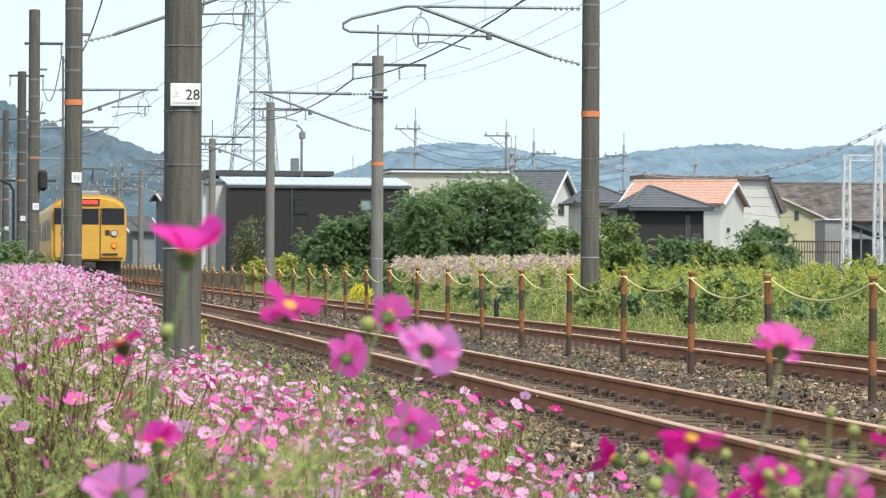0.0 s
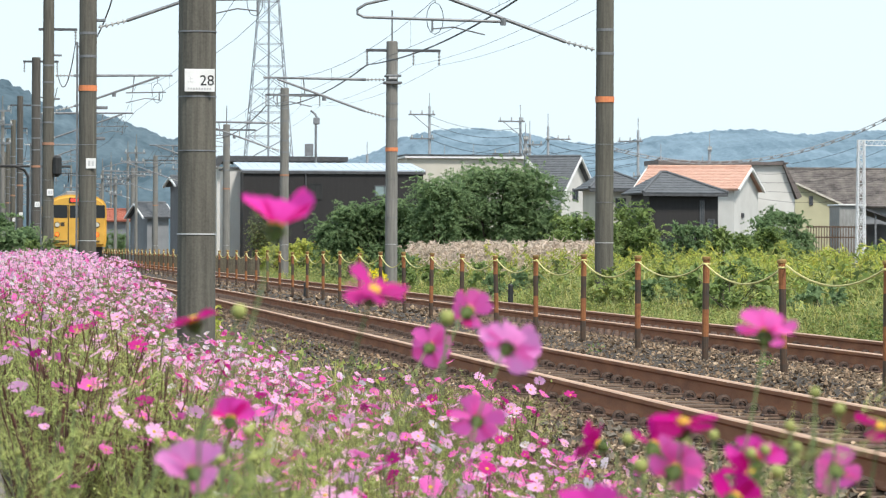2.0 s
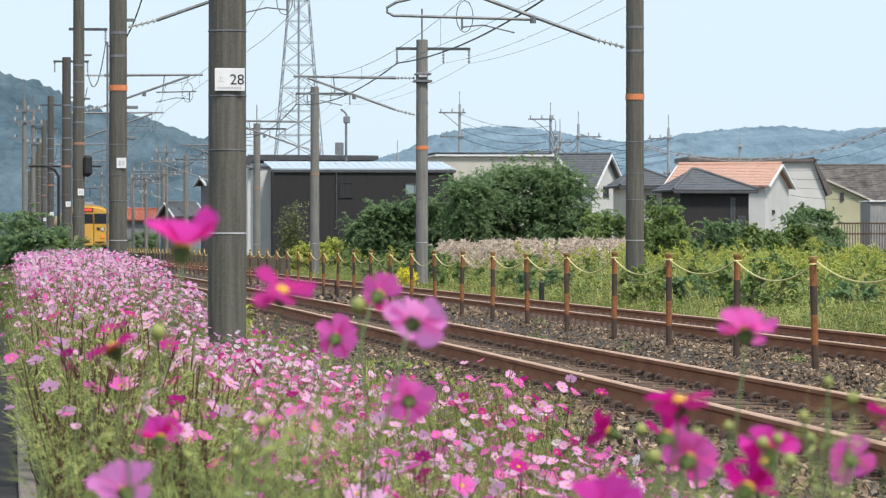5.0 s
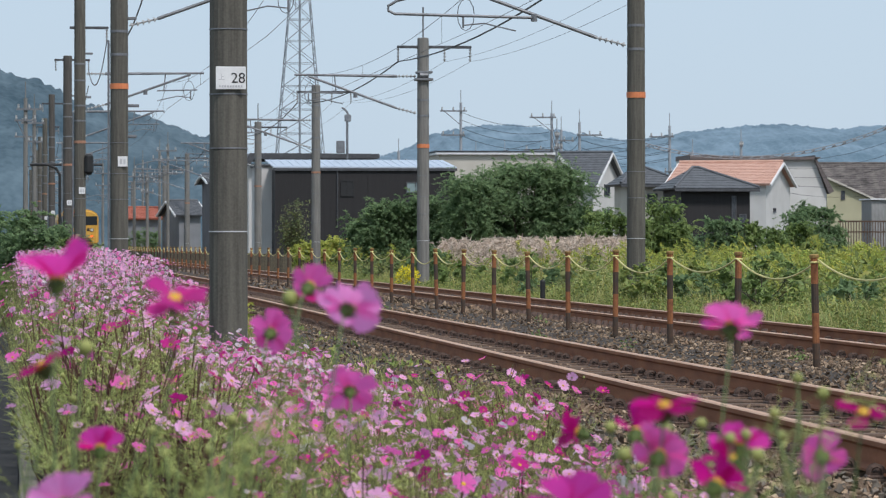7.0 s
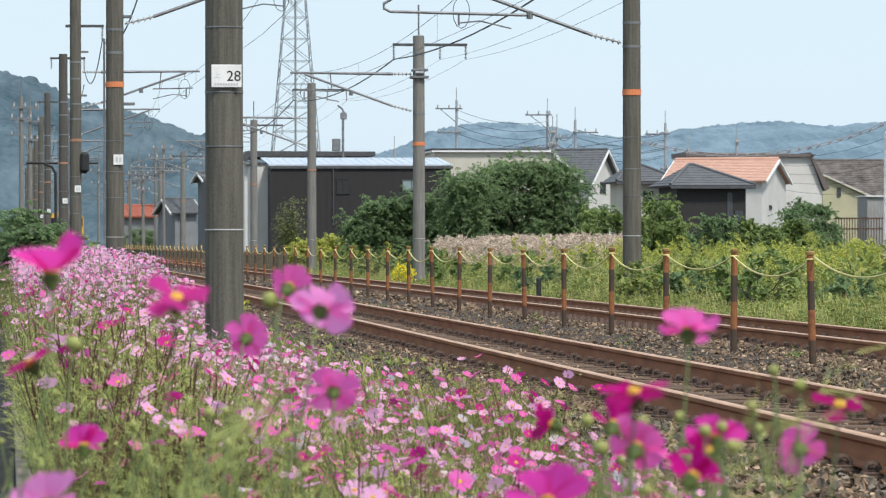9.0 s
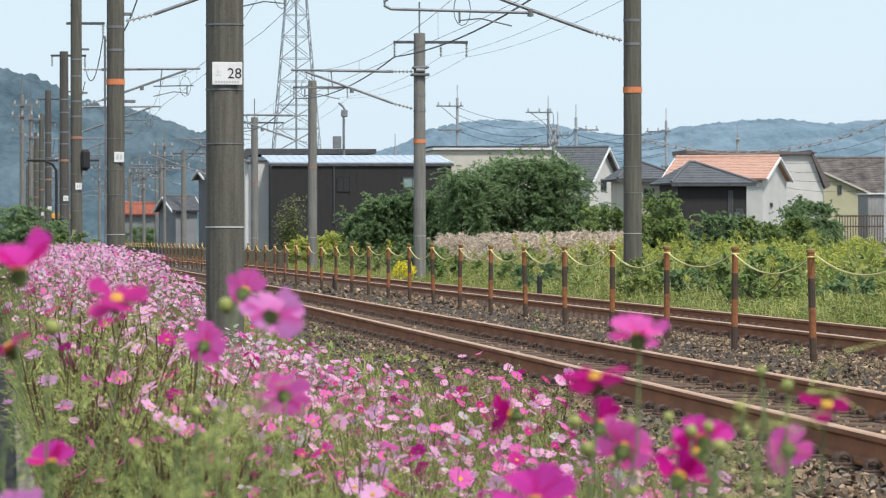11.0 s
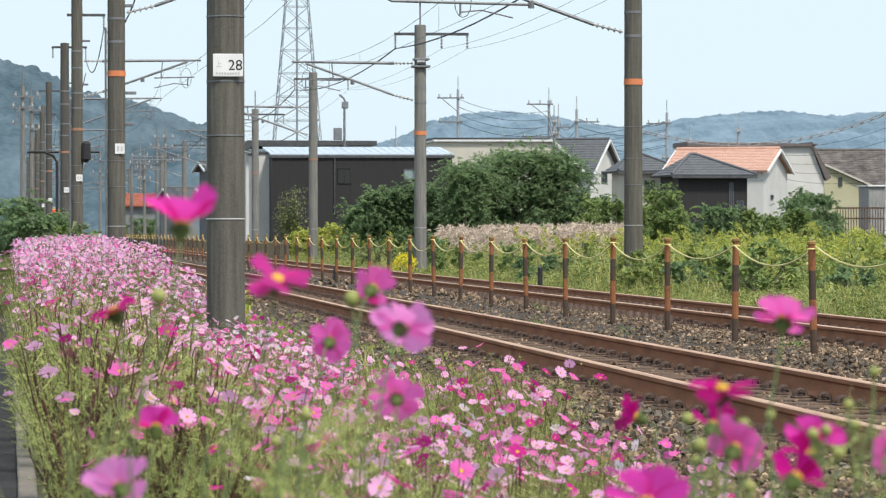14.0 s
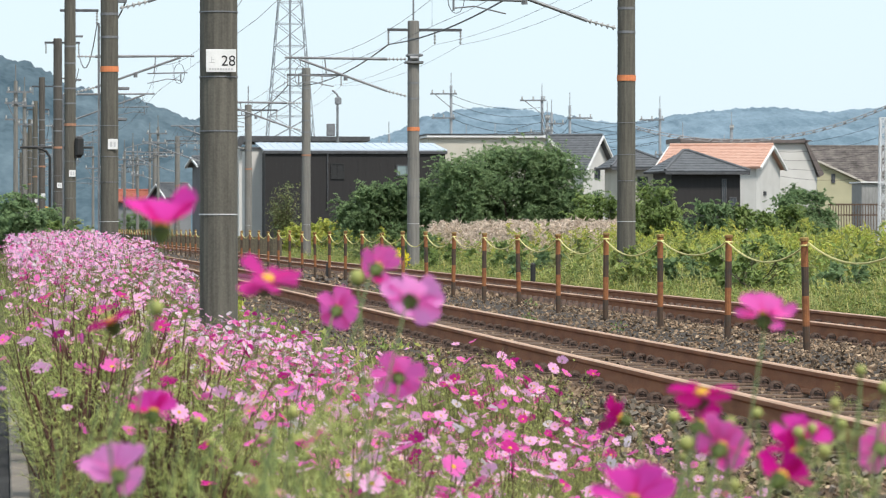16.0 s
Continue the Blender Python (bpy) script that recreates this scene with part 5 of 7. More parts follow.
def bed_stuff(n, x0, x1, y0, y1, extra_heads, dia, seed, share=1.0, detail=True, thin=1.0):
    rng = np.random.default_rng(seed)
    y = 1 / rng.uniform(1 / y1, 1 / y0, n)
    x = rng.uniform(x0, x1, n)
    k = ~((np.abs(x - 2.05) < 0.25) & ((np.abs(y - 36.6) < 0.3) | (np.abs(y - 77.3) < 0.3)))
    x, y = x[k], y[k]
    s = bed_top(x, y) / 0.62 * rng.uniform(0.7, 1.1, len(x))
    pick = rng.integers(0, 10, len(x))
    chunks, hp, hn = [], [], []
    for i in range(10):
        sel = np.where(pick == i)[0]
        if not len(sel):
            continue
        (V, T, MI), heads = PLANTS[i]
        if thin < 1:
            k = rng.random(len(T)) < np.where(MI == 0, thin, 1.0)
            T, MI = T[k], MI[k]
            V, T = V[np.unique(T)], np.unique(T, return_inverse=True)[1].reshape(-1, 3)
        R = turns(rng, len(sel), 0.12)
        P = np.stack([x[sel], y[sel], np.full(len(sel), -0.14)], 1)
        chunks.append(spread((V, T, MI), P, R, s[sel]))
        for h, a in heads:
            hp.append(np.einsum("nij,j->ni", R, h) * s[sel][:, None] + P)
            hn.append(np.einsum("nij,j->ni", R, np.array([math.cos(a) * 0.7, math.sin(a) * 0.7, 0.0])) + rng.normal(0, 0.35, (len(sel), 3)) + np.array([0, -0.15, 1.0]))
    hp, hn = np.concatenate(hp), np.concatenate(hn)
    if extra_heads:
        ey = 1 / rng.uniform(1 / y1, 1 / y0, extra_heads)
        ex = rng.uniform(x0, x1, extra_heads)
        patch = np.array([noise.noise((a * 0.9, b * 0.25, 3.0)) for a, b in zip(ex, ey)])
        kk = rng.random(extra_heads) < (0.75 + patch if y1 > 60 else 0.62 + 1.5 * patch)
        ex, ey = ex[kk], ey[kk]
        ez = -0.14 + bed_top(ex, ey) * rng.uniform(0.62, 1.13, len(ex))
        hp = np.concatenate([hp, np.stack([ex, ey, ez], 1)])
        hn = np.concatenate([hn, rng.normal(0, 0.5, (len(ex), 3)) + np.array([0, -0.28, 0.95])])
    keep = ~((np.abs(hp[:, 0] - 2.05) < 0.2) & ((np.abs(hp[:, 1] - 36.6) < 0.25) | (np.abs(hp[:, 1] - 77.3) < 0.25)))
    keep &= rng.random(len(hp)) < np.where((hp[:, 0] < 0.95) & (hp[:, 1] < 31), share * 0.55, share)
    hp, hn = hp[keep], hn[keep]
    V, T, MI = merge(chunks)
    tagged(bulk("cosmos_foliage", V, T, [M_FEATHER, M_STEM, M_BUD], MI), "feathery green foliage of a dense cosmos bed", "foliage", kind="stuff")
    hc = []
    col = rng.choice(4, len(hp), p=[0.72, 0.14, 0.03, 0.11] if y1 > 60 else [0.56, 0.22, 0.08, 0.14] if y1 > 40 else COLOUR_P)
    for v in range(4):
        for c in range(4):
            sel = (col == c) & (np.arange(len(hp)) % 4 == v)
            if sel.any():
                V, T, MI = blossom(detail, np.random.default_rng(v + 60))
                hc.append(spread((V, T, np.where(MI == 0, c, MI + 3)), hp[sel], rot_from(hn[sel], rng), dia / 2 * rng.uniform(0.75, 1.15, int(sel.sum()))))
    V, T, MI = merge(hc)
    tagged(bulk("cosmos_blossoms", V, T, PETALS + [M_EYE, M_BUD], MI), "countless pink, magenta and white cosmos blossoms", "flowers", kind="stuff")


bed_stuff(300, 0.22, 2.7, 14, 27, 760, 0.052, 21, share=0.5, thin=0.62)
bed_stuff(430, 0.12, 2.5, 25, 50, 1150, 0.054, 22, share=0.62, thin=0.36)
bed_stuff(420, 0.12, 2.2, 44, 175, 8500, 0.052, 23, detail=False, thin=0.09)

# bare reddish stalks of old plants along the kerb
OLD = [plant_template(500 + k, 0.62, 11, bare=0.45, lush=0.9) for k in range(4)]
old_proto = []
for k, ((V, T, MI), heads) in enumerate(OLD):
    base = thing("cosmos_plant", (0, 0, -0.14), "old cosmos plant with bare reddish-brown stalks", "flowering plant", "cosmos plants in the bed")
    bulk("foliage", V, T, [M_FEATHER, M_STEM_RED, M_BUD], MI, base)
    bm = bmesh.new()
    for p, a in heads:
        tube(bm, [(p[0] * 0.06, p[1] * 0.06, 0), (p[0] * 0.3, p[1] * 0.3, p[2] * 0.45), (p[0] * 0.7, p[1] * 0.7, p[2] * 0.84)], 0.009, 5, 0.0055)
    part("stalk", bm, M_STEM_RED, base)
    for p, a in heads[:2]:
        q = new("blossom", BLOSSOM_MESH[(k % 3) * 2])
        q.parent, q.location, q.rotation_euler = base, p, (0.5, 0.2, a)
    old_proto.append(base)
for k in range(44):
    y = 1 / bed.uniform(1 / 30.0, 1 / 14.0)
    x = bed.uniform(0.22, 0.75)
    ob = old_proto[k] if k < 4 else copy_thing(old_proto[k % 4], Matrix())
    ob.matrix_basis = pose(x, y, -0.14, bed.normal(0, 3), bed.normal(0, 3), bed.uniform(0, 360)) @ Matrix.Scale(float(bed.uniform(1.1, 1.45)), 4)

# the bed runs on towards the path's end, low plants between the tall stems
for k in range(36):
    y = bed.uniform(3.2, 9.5)
    x = bed.uniform(0.75, 2.5)
    room = 1.0 - 0.082 * y
    ob = copy_thing(proto[sorted(proto)[k % len(proto)]], Matrix())
    ob.matrix_basis = pose(x, y, -0.14, bed.normal(0, 3), bed.normal(0, 3), bed.uniform(0, 360)) @ Matrix.Scale(float(room / 0.9 * bed.uniform(0.8, 1.0)), 4)

# a taller clump of deep pink plants at the edge of the ballast
deep = [q for q in sorted(proto) if q % 4 in (1, 2)]
for k in range(18):
    ob = copy_thing(proto[deep[k % len(deep)]], Matrix())
    ob.matrix_basis = pose(bed.uniform(2.3, 2.74), bed.uniform(18.2, 20.8), -0.14, bed.normal(0, 3), bed.normal(0, 3), bed.uniform(0, 360)) @ Matrix.Scale(float(bed.uniform(0.74, 1.0)), 4)

# ---- grass field, weeds, goldenrod and reeds ----
FIELD = [(0.42, 0.47, 0.35), (1.0, 1.0, 0.8), (0.75, 0.95, 0.58), (1.3, 1.12, 0.7), (0.55, 0.65, 0.48)]
M_GRASS = mat("field_grass", (0.62, 0.57, 0.32), (0.26, 0.29, 0.12), 0.35, 0.7, bump=0, island=FIELD, through_light=0.3)
M_WEED = mat("weed_leaf", (0.42, 0.45, 0.18), (0.13, 0.185, 0.065), 0.3, 0.65, bump=0, island=FIELD, through_light=0.3)
M_GOLD = mat("goldenrod_plume", (0.52, 0.52, 0.16), (0.40, 0.43, 0.13), 2, 0.8, bump=0, island=FIELD, through_light=0.3)
M_REED = mat("pink_reed_plume", (0.74, 0.62, 0.52), (0.58, 0.47, 0.38), 2, 0.9, bump=0, island=[(0.8, 0.75, 0.72), (1, 1, 1), (1.1, 1.08, 1.05)], through_light=0.3)
M_TREE = mat("tree_leaf", (0.235, 0.32, 0.165), (0.135, 0.205, 0.105), 0.5, 0.75, bump=0, spec=0.15, island=[(0.72, 0.78, 0.72), (0.9, 0.92, 0.84), (1.05, 1.06, 0.95), (1.2, 1.22, 1.08)], through_light=0.38)
M_TREE_LIGHT = mat("light_bush_leaf", (0.26, 0.33, 0.12), (0.14, 0.21, 0.07), 0.5, 0.6, bump=0, island=[(0.5, 0.55, 0.45), (0.9, 0.95, 0.75), (1.2, 1.15, 0.9)], through_light=0.25)
M_TREE_PALE = mat("pale_shrub_leaf", (0.26, 0.29, 0.16), (0.17, 0.2, 0.1), 0.8, 0.7, bump=0, island=FIELD, through_light=0.2)
M_BARK = mat("bark", (0.14, 0.11, 0.085), (0.07, 0.055, 0.045), 5, 0.95)


def blades(seed, n, h, spreadr, w, mi=0, bend=0.4):
    r = np.random.default_rng(seed)
    V, T = [], []
    for k in range(n):
        a, d = r.uniform(0, math.tau), r.uniform(0, spreadr)
        p = np.array([math.cos(a) * d, math.sin(a) * d, 0])
        b = r.uniform(0, math.tau)
        dirv = np.array([math.cos(b), math.sin(b), 0])
        sd = np.array([-dirv[1], dirv[0], 0]) * w
        hh = h * r.uniform(0.5, 1.1)
        m = p + dirv * hh * bend * 0.35 + [0, 0, hh * 0.6]
        t = p + dirv * hh * bend + [0, 0, hh * r.uniform(0.8, 1)]
        i = len(V)
        V += [p - sd, p + sd, m - sd * 0.8, m + sd * 0.8, t]
        T += [(i, i + 1, i + 3), (i, i + 3, i + 2), (i + 2, i + 3, i + 4)]
    return np.array(V), np.array(T), np.full(len(T), mi)


def leafy(seed, n, rx, h, size, mi=0, low=0.1):
    """A loose dome of small folded leaves."""
    r = np.random.default_rng(seed)
    V, T = [], []
    for k in range(n):
        a, d = r.uniform(0, math.tau), math.sqrt(r.random())
        z = h * (low + (1 - low) * r.random() ** 0.7) * (1 - 0.45 * d * d)
        c = np.array([math.cos(a) * d * rx, math.sin(a) * d * rx, z])
        u = r.normal(0, 1, 3)
        u /= np.linalg.norm(u)
        w = np.cross(u, r.normal(0, 1, 3))
        w /= np.linalg.norm(w)
        s = size * r.uniform(0.6, 1.3)
        i = len(V)
        V += [c - u * s, c + w * s * 0.42, c + u * s, c - w * s * 0.42]
        T += [(i, i + 1, i + 2), (i, i + 2, i + 3)]
    return np.array(V), np.array(T), np.full(len(T), mi)


def plume(seed, h, n, size, mi, lean=0.2, leaves=10, leaf_mi=0):
    """A stem with leaves and a feathery head."""
    r = np.random.default_rng(seed)
    chunks = [stem_arrays([(0, 0, 0), (0.02, 0, h * 0.5), (lean * 0.3, 0, h * 0.85)], 0.006, leaf_mi)]
    V, T = [], []
    for k in range(n):
        u = r.random()
        c = np.array([lean * (0.3 + 0.7 * u) + r.normal(0, 0.03), r.normal(0, 0.03), h * (0.8 + 0.22 * u)])
        d = r.normal(0, 1, 3) * size
        w = np.cross(d, r.normal(0, 1, 3))
        w = w / np.linalg.norm(w) * size * 0.3
        i = len(V)
        V += [c - w, c + w, c + d]
        T += [(i, i + 1, i + 2)]
    chunks.append((np.array(V), np.array(T), np.full(len(T), mi)))
    lv = leafy(seed + 1, leaves, 0.12, h * 0.8, 0.06, leaf_mi)
    chunks.append(lv)
    return merge(chunks)


def sow(name, tmpls, n, x0, x1, y0, y1, s0, s1, mats, label, category, seed, height=None, keep=None, tilt=0.2):
    r = np.random.default_rng(seed)
    y = 1 / r.uniform(1 / y1, 1 / y0, n)
    x = r.uniform(x0, x1, n) if not callable(x0) else x0(r, y)
    k = np.ones(n, bool) if keep is None else keep(x, y)
    for px, py, *_ in RIGHT:
        k &= ~((np.abs(x - px) < 0.25) & (np.abs(y - py) < 0.25))
    x, y = x[k], y[k]
    s = r.uniform(s0, s1, len(x)) * (height(x, y) if height else 1)
    pick = r.integers(0, len(tmpls), len(x))
    ch = []
    for i, t in enumerate(tmpls):
        sel = pick == i
        if sel.any():
            ch.append(spread(t, np.stack([x, y, np.full(len(x), -0.14)], 1)[sel], turns(r, int(sel.sum()), tilt), s[sel]))
    V, T, MI = merge(ch)
    return tagged(bulk(name, V, T, mats, MI), label, category, kind="stuff")


def field_height(x, y):
    wob = np.array([noise.noise((a * 0.35, b * 0.12, 1.0)) for a, b in zip(x, y)])
    return np.interp(x, [10.3, 11.0, 12.2, 14, 40], [0.22, 0.5, 0.85, 1.1, 1.2]) * (1 + 0.6 * wob) * np.interp(y, [60, 74, 90], [1.15, 1.55, 1.0])


sow("weeds", [leafy(k, 40, 0.24, 0.42, 0.04) for k in range(5)], 3600, 10.35, 14.5, 36, 170, 0.8, 1.4, [M_WEED], "low green weeds along the railway", "weeds", 51, field_height)
sow("field_grass", [blades(k, 16, 0.5, 0.14, 0.005) for k in range(5)], 4600, 10.3, 15, 36, 170, 0.7, 1.4, [M_GRASS], "tall green and yellow field grass", "grass", 52, field_height)
def far_height(x, y):
    return np.array([0.95 + 0.75 * noise.noise((a * 0.45, b * 0.11, 5.0)) + 0.3 * noise.noise((a * 1.6, b * 0.5, 2.0)) for a, b in zip(x, y)])


patch_gold = lambda x, y: np.array([noise.noise((a * 0.22, b * 0.06, 8.0)) for a, b in zip(x, y)]) > -0.12
sow("goldenrod", [plume(k, 0.95, 44, 0.04, 1, 0.12, 16) for k in range(5)], 3000, lambda r, y: r.uniform(12.4, 12.4 + y * 0.14), 0, 62, 180, 0.7, 1.2, [M_GRASS, M_GOLD], "yellow-green goldenrod across the field", "goldenrod", 53, far_height, patch_gold)
sow("field_weeds", [leafy(k + 20, 36, 0.3, 0.95, 0.055) for k in range(5)], 2600, lambda r, y: r.uniform(12.5, 12.5 + y * 0.14), 0, 62, 180, 0.7, 1.2, [M_WEED], "rough green weeds across the field", "weeds", 54, far_height)
sow("reeds", [plume(k + 9, 1.35, 56, 0.06, 1, 0.22, 10) for k in range(5)], 2600, 13.2, 20.5, 96, 135, 0.5, 1.08, [M_GRASS, M_REED], "pinkish flowering reeds in the field", "reeds", 55, None, lambda x, y: (x / y > 0.107) & (x / y < 0.156))
sow("track_weeds", [leafy(k + 40, 22, 0.12, 0.2, 0.025) for k in range(4)], 160, 2.6, 3.6, 26, 70, 0.6, 1.5, [M_WEED], "small weeds at the edge of the ballast", "weeds", 56)
sow("bed_edge_grass", [blades(k + 60, 14, 0.3, 0.1, 0.004) for k in range(4)], 420, 2.3, 3.0, 22, 80, 0.5, 1.3, [M_GRASS], "grass tufts at the edge of the flower bed", "grass", 57)
# a bright yellow flowering clump beside a pole
r = np.random.default_rng(70)
clump = thing("yellow_flower_clump", (10.5, 104.5, 0.0), "bright yellow flowering clump beside a pole", "flowering plant")
V, T, MI = leafy(71, 460, 0.34, 0.62, 0.04, 0, 0.2)
tagged(bulk("bloom", V, T, [mat("bright_yellow_flower", (0.86, 0.72, 0.03), (0.7, 0.6, 0.03), 8, 0.7, bump=0, through_light=0.3)], MI, clump), kind="stuff")
V, T, MI = leafy(72, 60, 0.34, 0.55, 0.05)
tagged(bulk("foliage", V, T, [M_WEED], MI, clump), kind="stuff")


# ---- trees and bushes ----
def tree(x, y, clumps, leaves, size, material, label, trunk=0.09, name="tree", seed=1):
    """clumps: (dx, dy, z, radius); a trunk with limbs that reach into the clumps of leaves."""
    base = thing(name, (x, y, -0.14), label, "tree" if name == "tree" else "bush", "trees and bushes beyond the tracks")
    r = np.random.default_rng(seed)
    bm = bmesh.new()
    zmin = min(c[2] for c in clumps)
    tube(bm, [(0, 0, 0), (0.05, 0, zmin * 0.4), (0, 0.03, max(0.4, zmin * 0.8))], trunk, 8, trunk * 0.7)
    for dx, dy, z, rad in clumps:
        s = Vector((0, 0.03, max(0.25, zmin * 0.6)))
        e = Vector((dx, dy, z + rad * 0.4))
        tube(bm, [s, s.lerp(e, 0.5) + Vector((0, 0, -0.1)), e], trunk * 0.45, 5, trunk * 0.12)
    part("trunk", bm, M_BARK, base)
    tot = sum(c[3] ** 2 for c in clumps)
    P = []
    for dx, dy, z, rad in clumps:
        n = int(leaves * rad ** 2 / tot)
        sub = max(6, int(n / 26))
        d = r.normal(0, 1, (sub, 3))
        d /= np.linalg.norm(d, axis=1, keepdims=True)
        cen = np.array([dx, dy, z]) + d * rad * r.uniform(0.15, 0.95, (sub, 1)) * np.array([1, 1, 0.85])
        out = d * np.array([1, 1, 0.35]) + r.normal(0, 0.45, (sub, 3))
        out /= np.linalg.norm(out, axis=1, keepdims=True)
        which = r.integers(0, sub, n)
        along = r.random((n, 1))
        reach = rad * r.uniform(0.45, 0.85, (sub, 1))[which]
        side = np.cross(out, [0, 0, 1.0])[which] * r.uniform(-0.2, 0.2, (n, 1)) * (1 - 0.6 * along)
        P.append(cen[which] + (out[which] * along + side - np.array([0, 0, 0.45]) * along ** 2) * reach + r.normal(0, 0.015, (n, 3)))
    P = np.concatenate(P)
    P[:, 2] = np.maximum(P[:, 2], 0.05)
    leaf = (np.array([(-1, 0.3, 0), (-0.6, -0.45, 0.1), (1, 0, -0.1)], float), np.array([(0, 1, 2)]), np.zeros(1, int))
    n = r.normal(0, 0.42, (len(P), 3)) + np.array([0, -0.25, 0.9])
    chunks = [spread(leaf, P, rot_from(n, r), size * r.uniform(0.7, 1.35, len(P)))]
    # broad leaves deep inside close the crown
    for dx, dy, z, rad in clumps:
        m = max(8, int(leaves * 0.1 * rad ** 2 / tot))
        d = r.normal(0, 0.22, (m, 3)) * rad + np.array([dx, dy, z - rad * 0.15])
        d[:, 2] = np.maximum(d[:, 2], 0.1)
        chunks.append(spread(leaf, d, rot_from(r.normal(0, 0.7, (m, 3)) + np.array([0, -0.6, 0.4]), r), size * r.uniform(2.0, 3.2, m)))
    V, T, MI = merge(chunks)
    tagged(bulk("crown", V, T, [material], MI, base), kind="stuff")
    return base


def mound(r, w, h, n):
    """Clumps that fill an uneven dome of that width and height."""
    out = []
    for k in range(n):
        u = -1 + 2 * (k + 0.5) / n + r.uniform(-0.1, 0.1)
        env = h * (1 - 0.45 * abs(u) ** 3) * r.uniform(0.88, 1.04)
        for level in (1.0, 0.72, 0.46, 0.2):
            rad = h * r.uniform(0.16, 0.22)
            out.append((u * w * 0.5 * r.uniform(0.85, 1.05), r.uniform(-0.7, 0.7), max(rad * 0.7, (env - rad * 0.8) * level), rad))
    return out


mr = random.Random(5)
tree(15.1, 152, mound(mr, 3.9, 3.5, 8), 56000, 0.062, M_TREE, "broad dark green shrubby tree at the field's edge", seed=2)
tree(16.4, 156, mound(mr, 2.2, 3.3, 5), 20000, 0.062, M_TREE, "dark green shrubby tree at the field's edge", seed=3)
tree(19.8, 152, mound(mr, 5.8, 4.95, 12), 105000, 0.062, M_TREE, "large dark green tree at the field's edge", 0.13, seed=4)
tree(17.5, 150, mound(mr, 1.5, 4.7, 3), 16000, 0.062, M_TREE, "upright green tree with drooping leaf sprays", seed=5)
tree(22.7, 149, mound(mr, 2.4, 2.9, 5), 17000, 0.06, M_TREE_LIGHT, "light green bush at the field's edge", name="bush", seed=6)
tree(25.2, 152, mound(mr, 2.4, 3.1, 6), 18000, 0.06, M_TREE_LIGHT, "light green bush at the field's edge", name="bush", seed=7)
for k, (x, y, w, h, m) in enumerate(((28.6, 175, 2.4, 2.6, M_TREE_LIGHT), (30.8, 172, 2.4, 2.9, M_TREE), (32.6, 172, 2.4, 2.7, M_TREE_LIGHT), (35.0, 176, 2.2, 2.6, M_TREE_LIGHT), (36.3, 182, 2.4, 3.9, M_TREE), (37.7, 183, 2.0, 3.7, M_TREE), (41.0, 178, 2.2, 1.9, M_TREE), (43.4, 170, 2.4, 1.8, M_TREE))):
    tree(x * 1.01, y, mound(mr, w, h * 0.9, 5), 11000, 0.07, m, "green bush before the houses" if m is M_TREE_LIGHT else "dark green bush before the houses", name="bush", seed=20 + k)
for k, (x, y, w, h, m) in enumerate(((0.4, 98, 1.3, 2.25, M_TREE), (-0.6, 100, 1.6, 2.4, M_TREE), (-1.8, 104, 2.0, 2.4, M_TREE), (-0.2, 60, 0.8, 0.9, M_TREE_LIGHT), (10.6, 318, 3.0, 2.9, M_TREE), (1.78, 140, 0.5, 2.2, M_TREE), (1.75, 136, 0.4, 1.5, M_TREE_LIGHT), (13.6, 165, 1.7, 1.75, M_GOLD), (15.0, 160, 1.5, 1.6, M_TREE_LIGHT), (12.8, 170, 1.3, 1.5, M_GOLD), (12.6, 118, 0.9, 1.35, M_TREE), (16.1, 118, 1.0, 1.6, M_TREE))):
    tree(x, y, mound(mr, w, h, 4), 12000, 0.055, m, "leafy green bush beside the line", name="bush", seed=40 + k)
# slender pale shrub before the charcoal house
shrub = thing("shrub", (12.75, 178, -0.14), "sparse pale-leaved shrub with bare upright branches", "shrub", "trees and bushes beyond the tracks")
sr = np.random.default_rng(9)
bm = bmesh.new()
tips = []
for k in range(56):
    a, sp = sr.uniform(0, math.tau), sr.uniform(0.1, 0.8)
    e = Vector((math.cos(a) * sp, math.sin(a) * sp, sr.uniform(1.2, 3.2)))
    tube(bm, [(0, 0, 0.05), (e.x * 0.35, e.y * 0.35, e.z * 0.5), e], 0.022, 4, 0.008)
    tips += [(e * u) for u in (0.55, 0.7, 0.85, 1.0)]
part("branch_frame", bm, M_BARK, shrub)
P = np.repeat(np.array([tuple(t) for t in tips]), 16, 0) + sr.normal(0, 0.1, (len(tips) * 16, 3))
leaf = (np.array([(-1, 0, 0), (0, 0.45, 0.1), (1, 0, -0.05), (0, -0.45, 0.1)], float), np.array([(0, 1, 2), (0, 2, 3)]), np.zeros(2, int))
V, T, MI = spread(leaf, P, turns(sr, len(P), 1.2), sr.uniform(0.035, 0.07, len(P)))
tagged(bulk("leaves", V, T, [M_TREE_PALE], MI, shrub), kind="stuff")

# low leafy clumps scattered in the near field
for k in range(26):
    y = 48 + k * 3.6 + mr.uniform(-3, 3)
    x = 12.0 + mr.random() ** 1.5 * y * 0.07
    h = mr.uniform(0.7, 1.25)
    tree(x, y, mound(mr, h * mr.uniform(1.0, 1.8), h, 3), 1500, 0.05, (M_TREE, M_TREE_LIGHT, M_TREE_PALE)[k % 3], ("dark green leafy clump in the field", "light green leafy clump in the field", "pale green weedy clump in the field")[k % 3], 0.03, "bush", 80 + k)

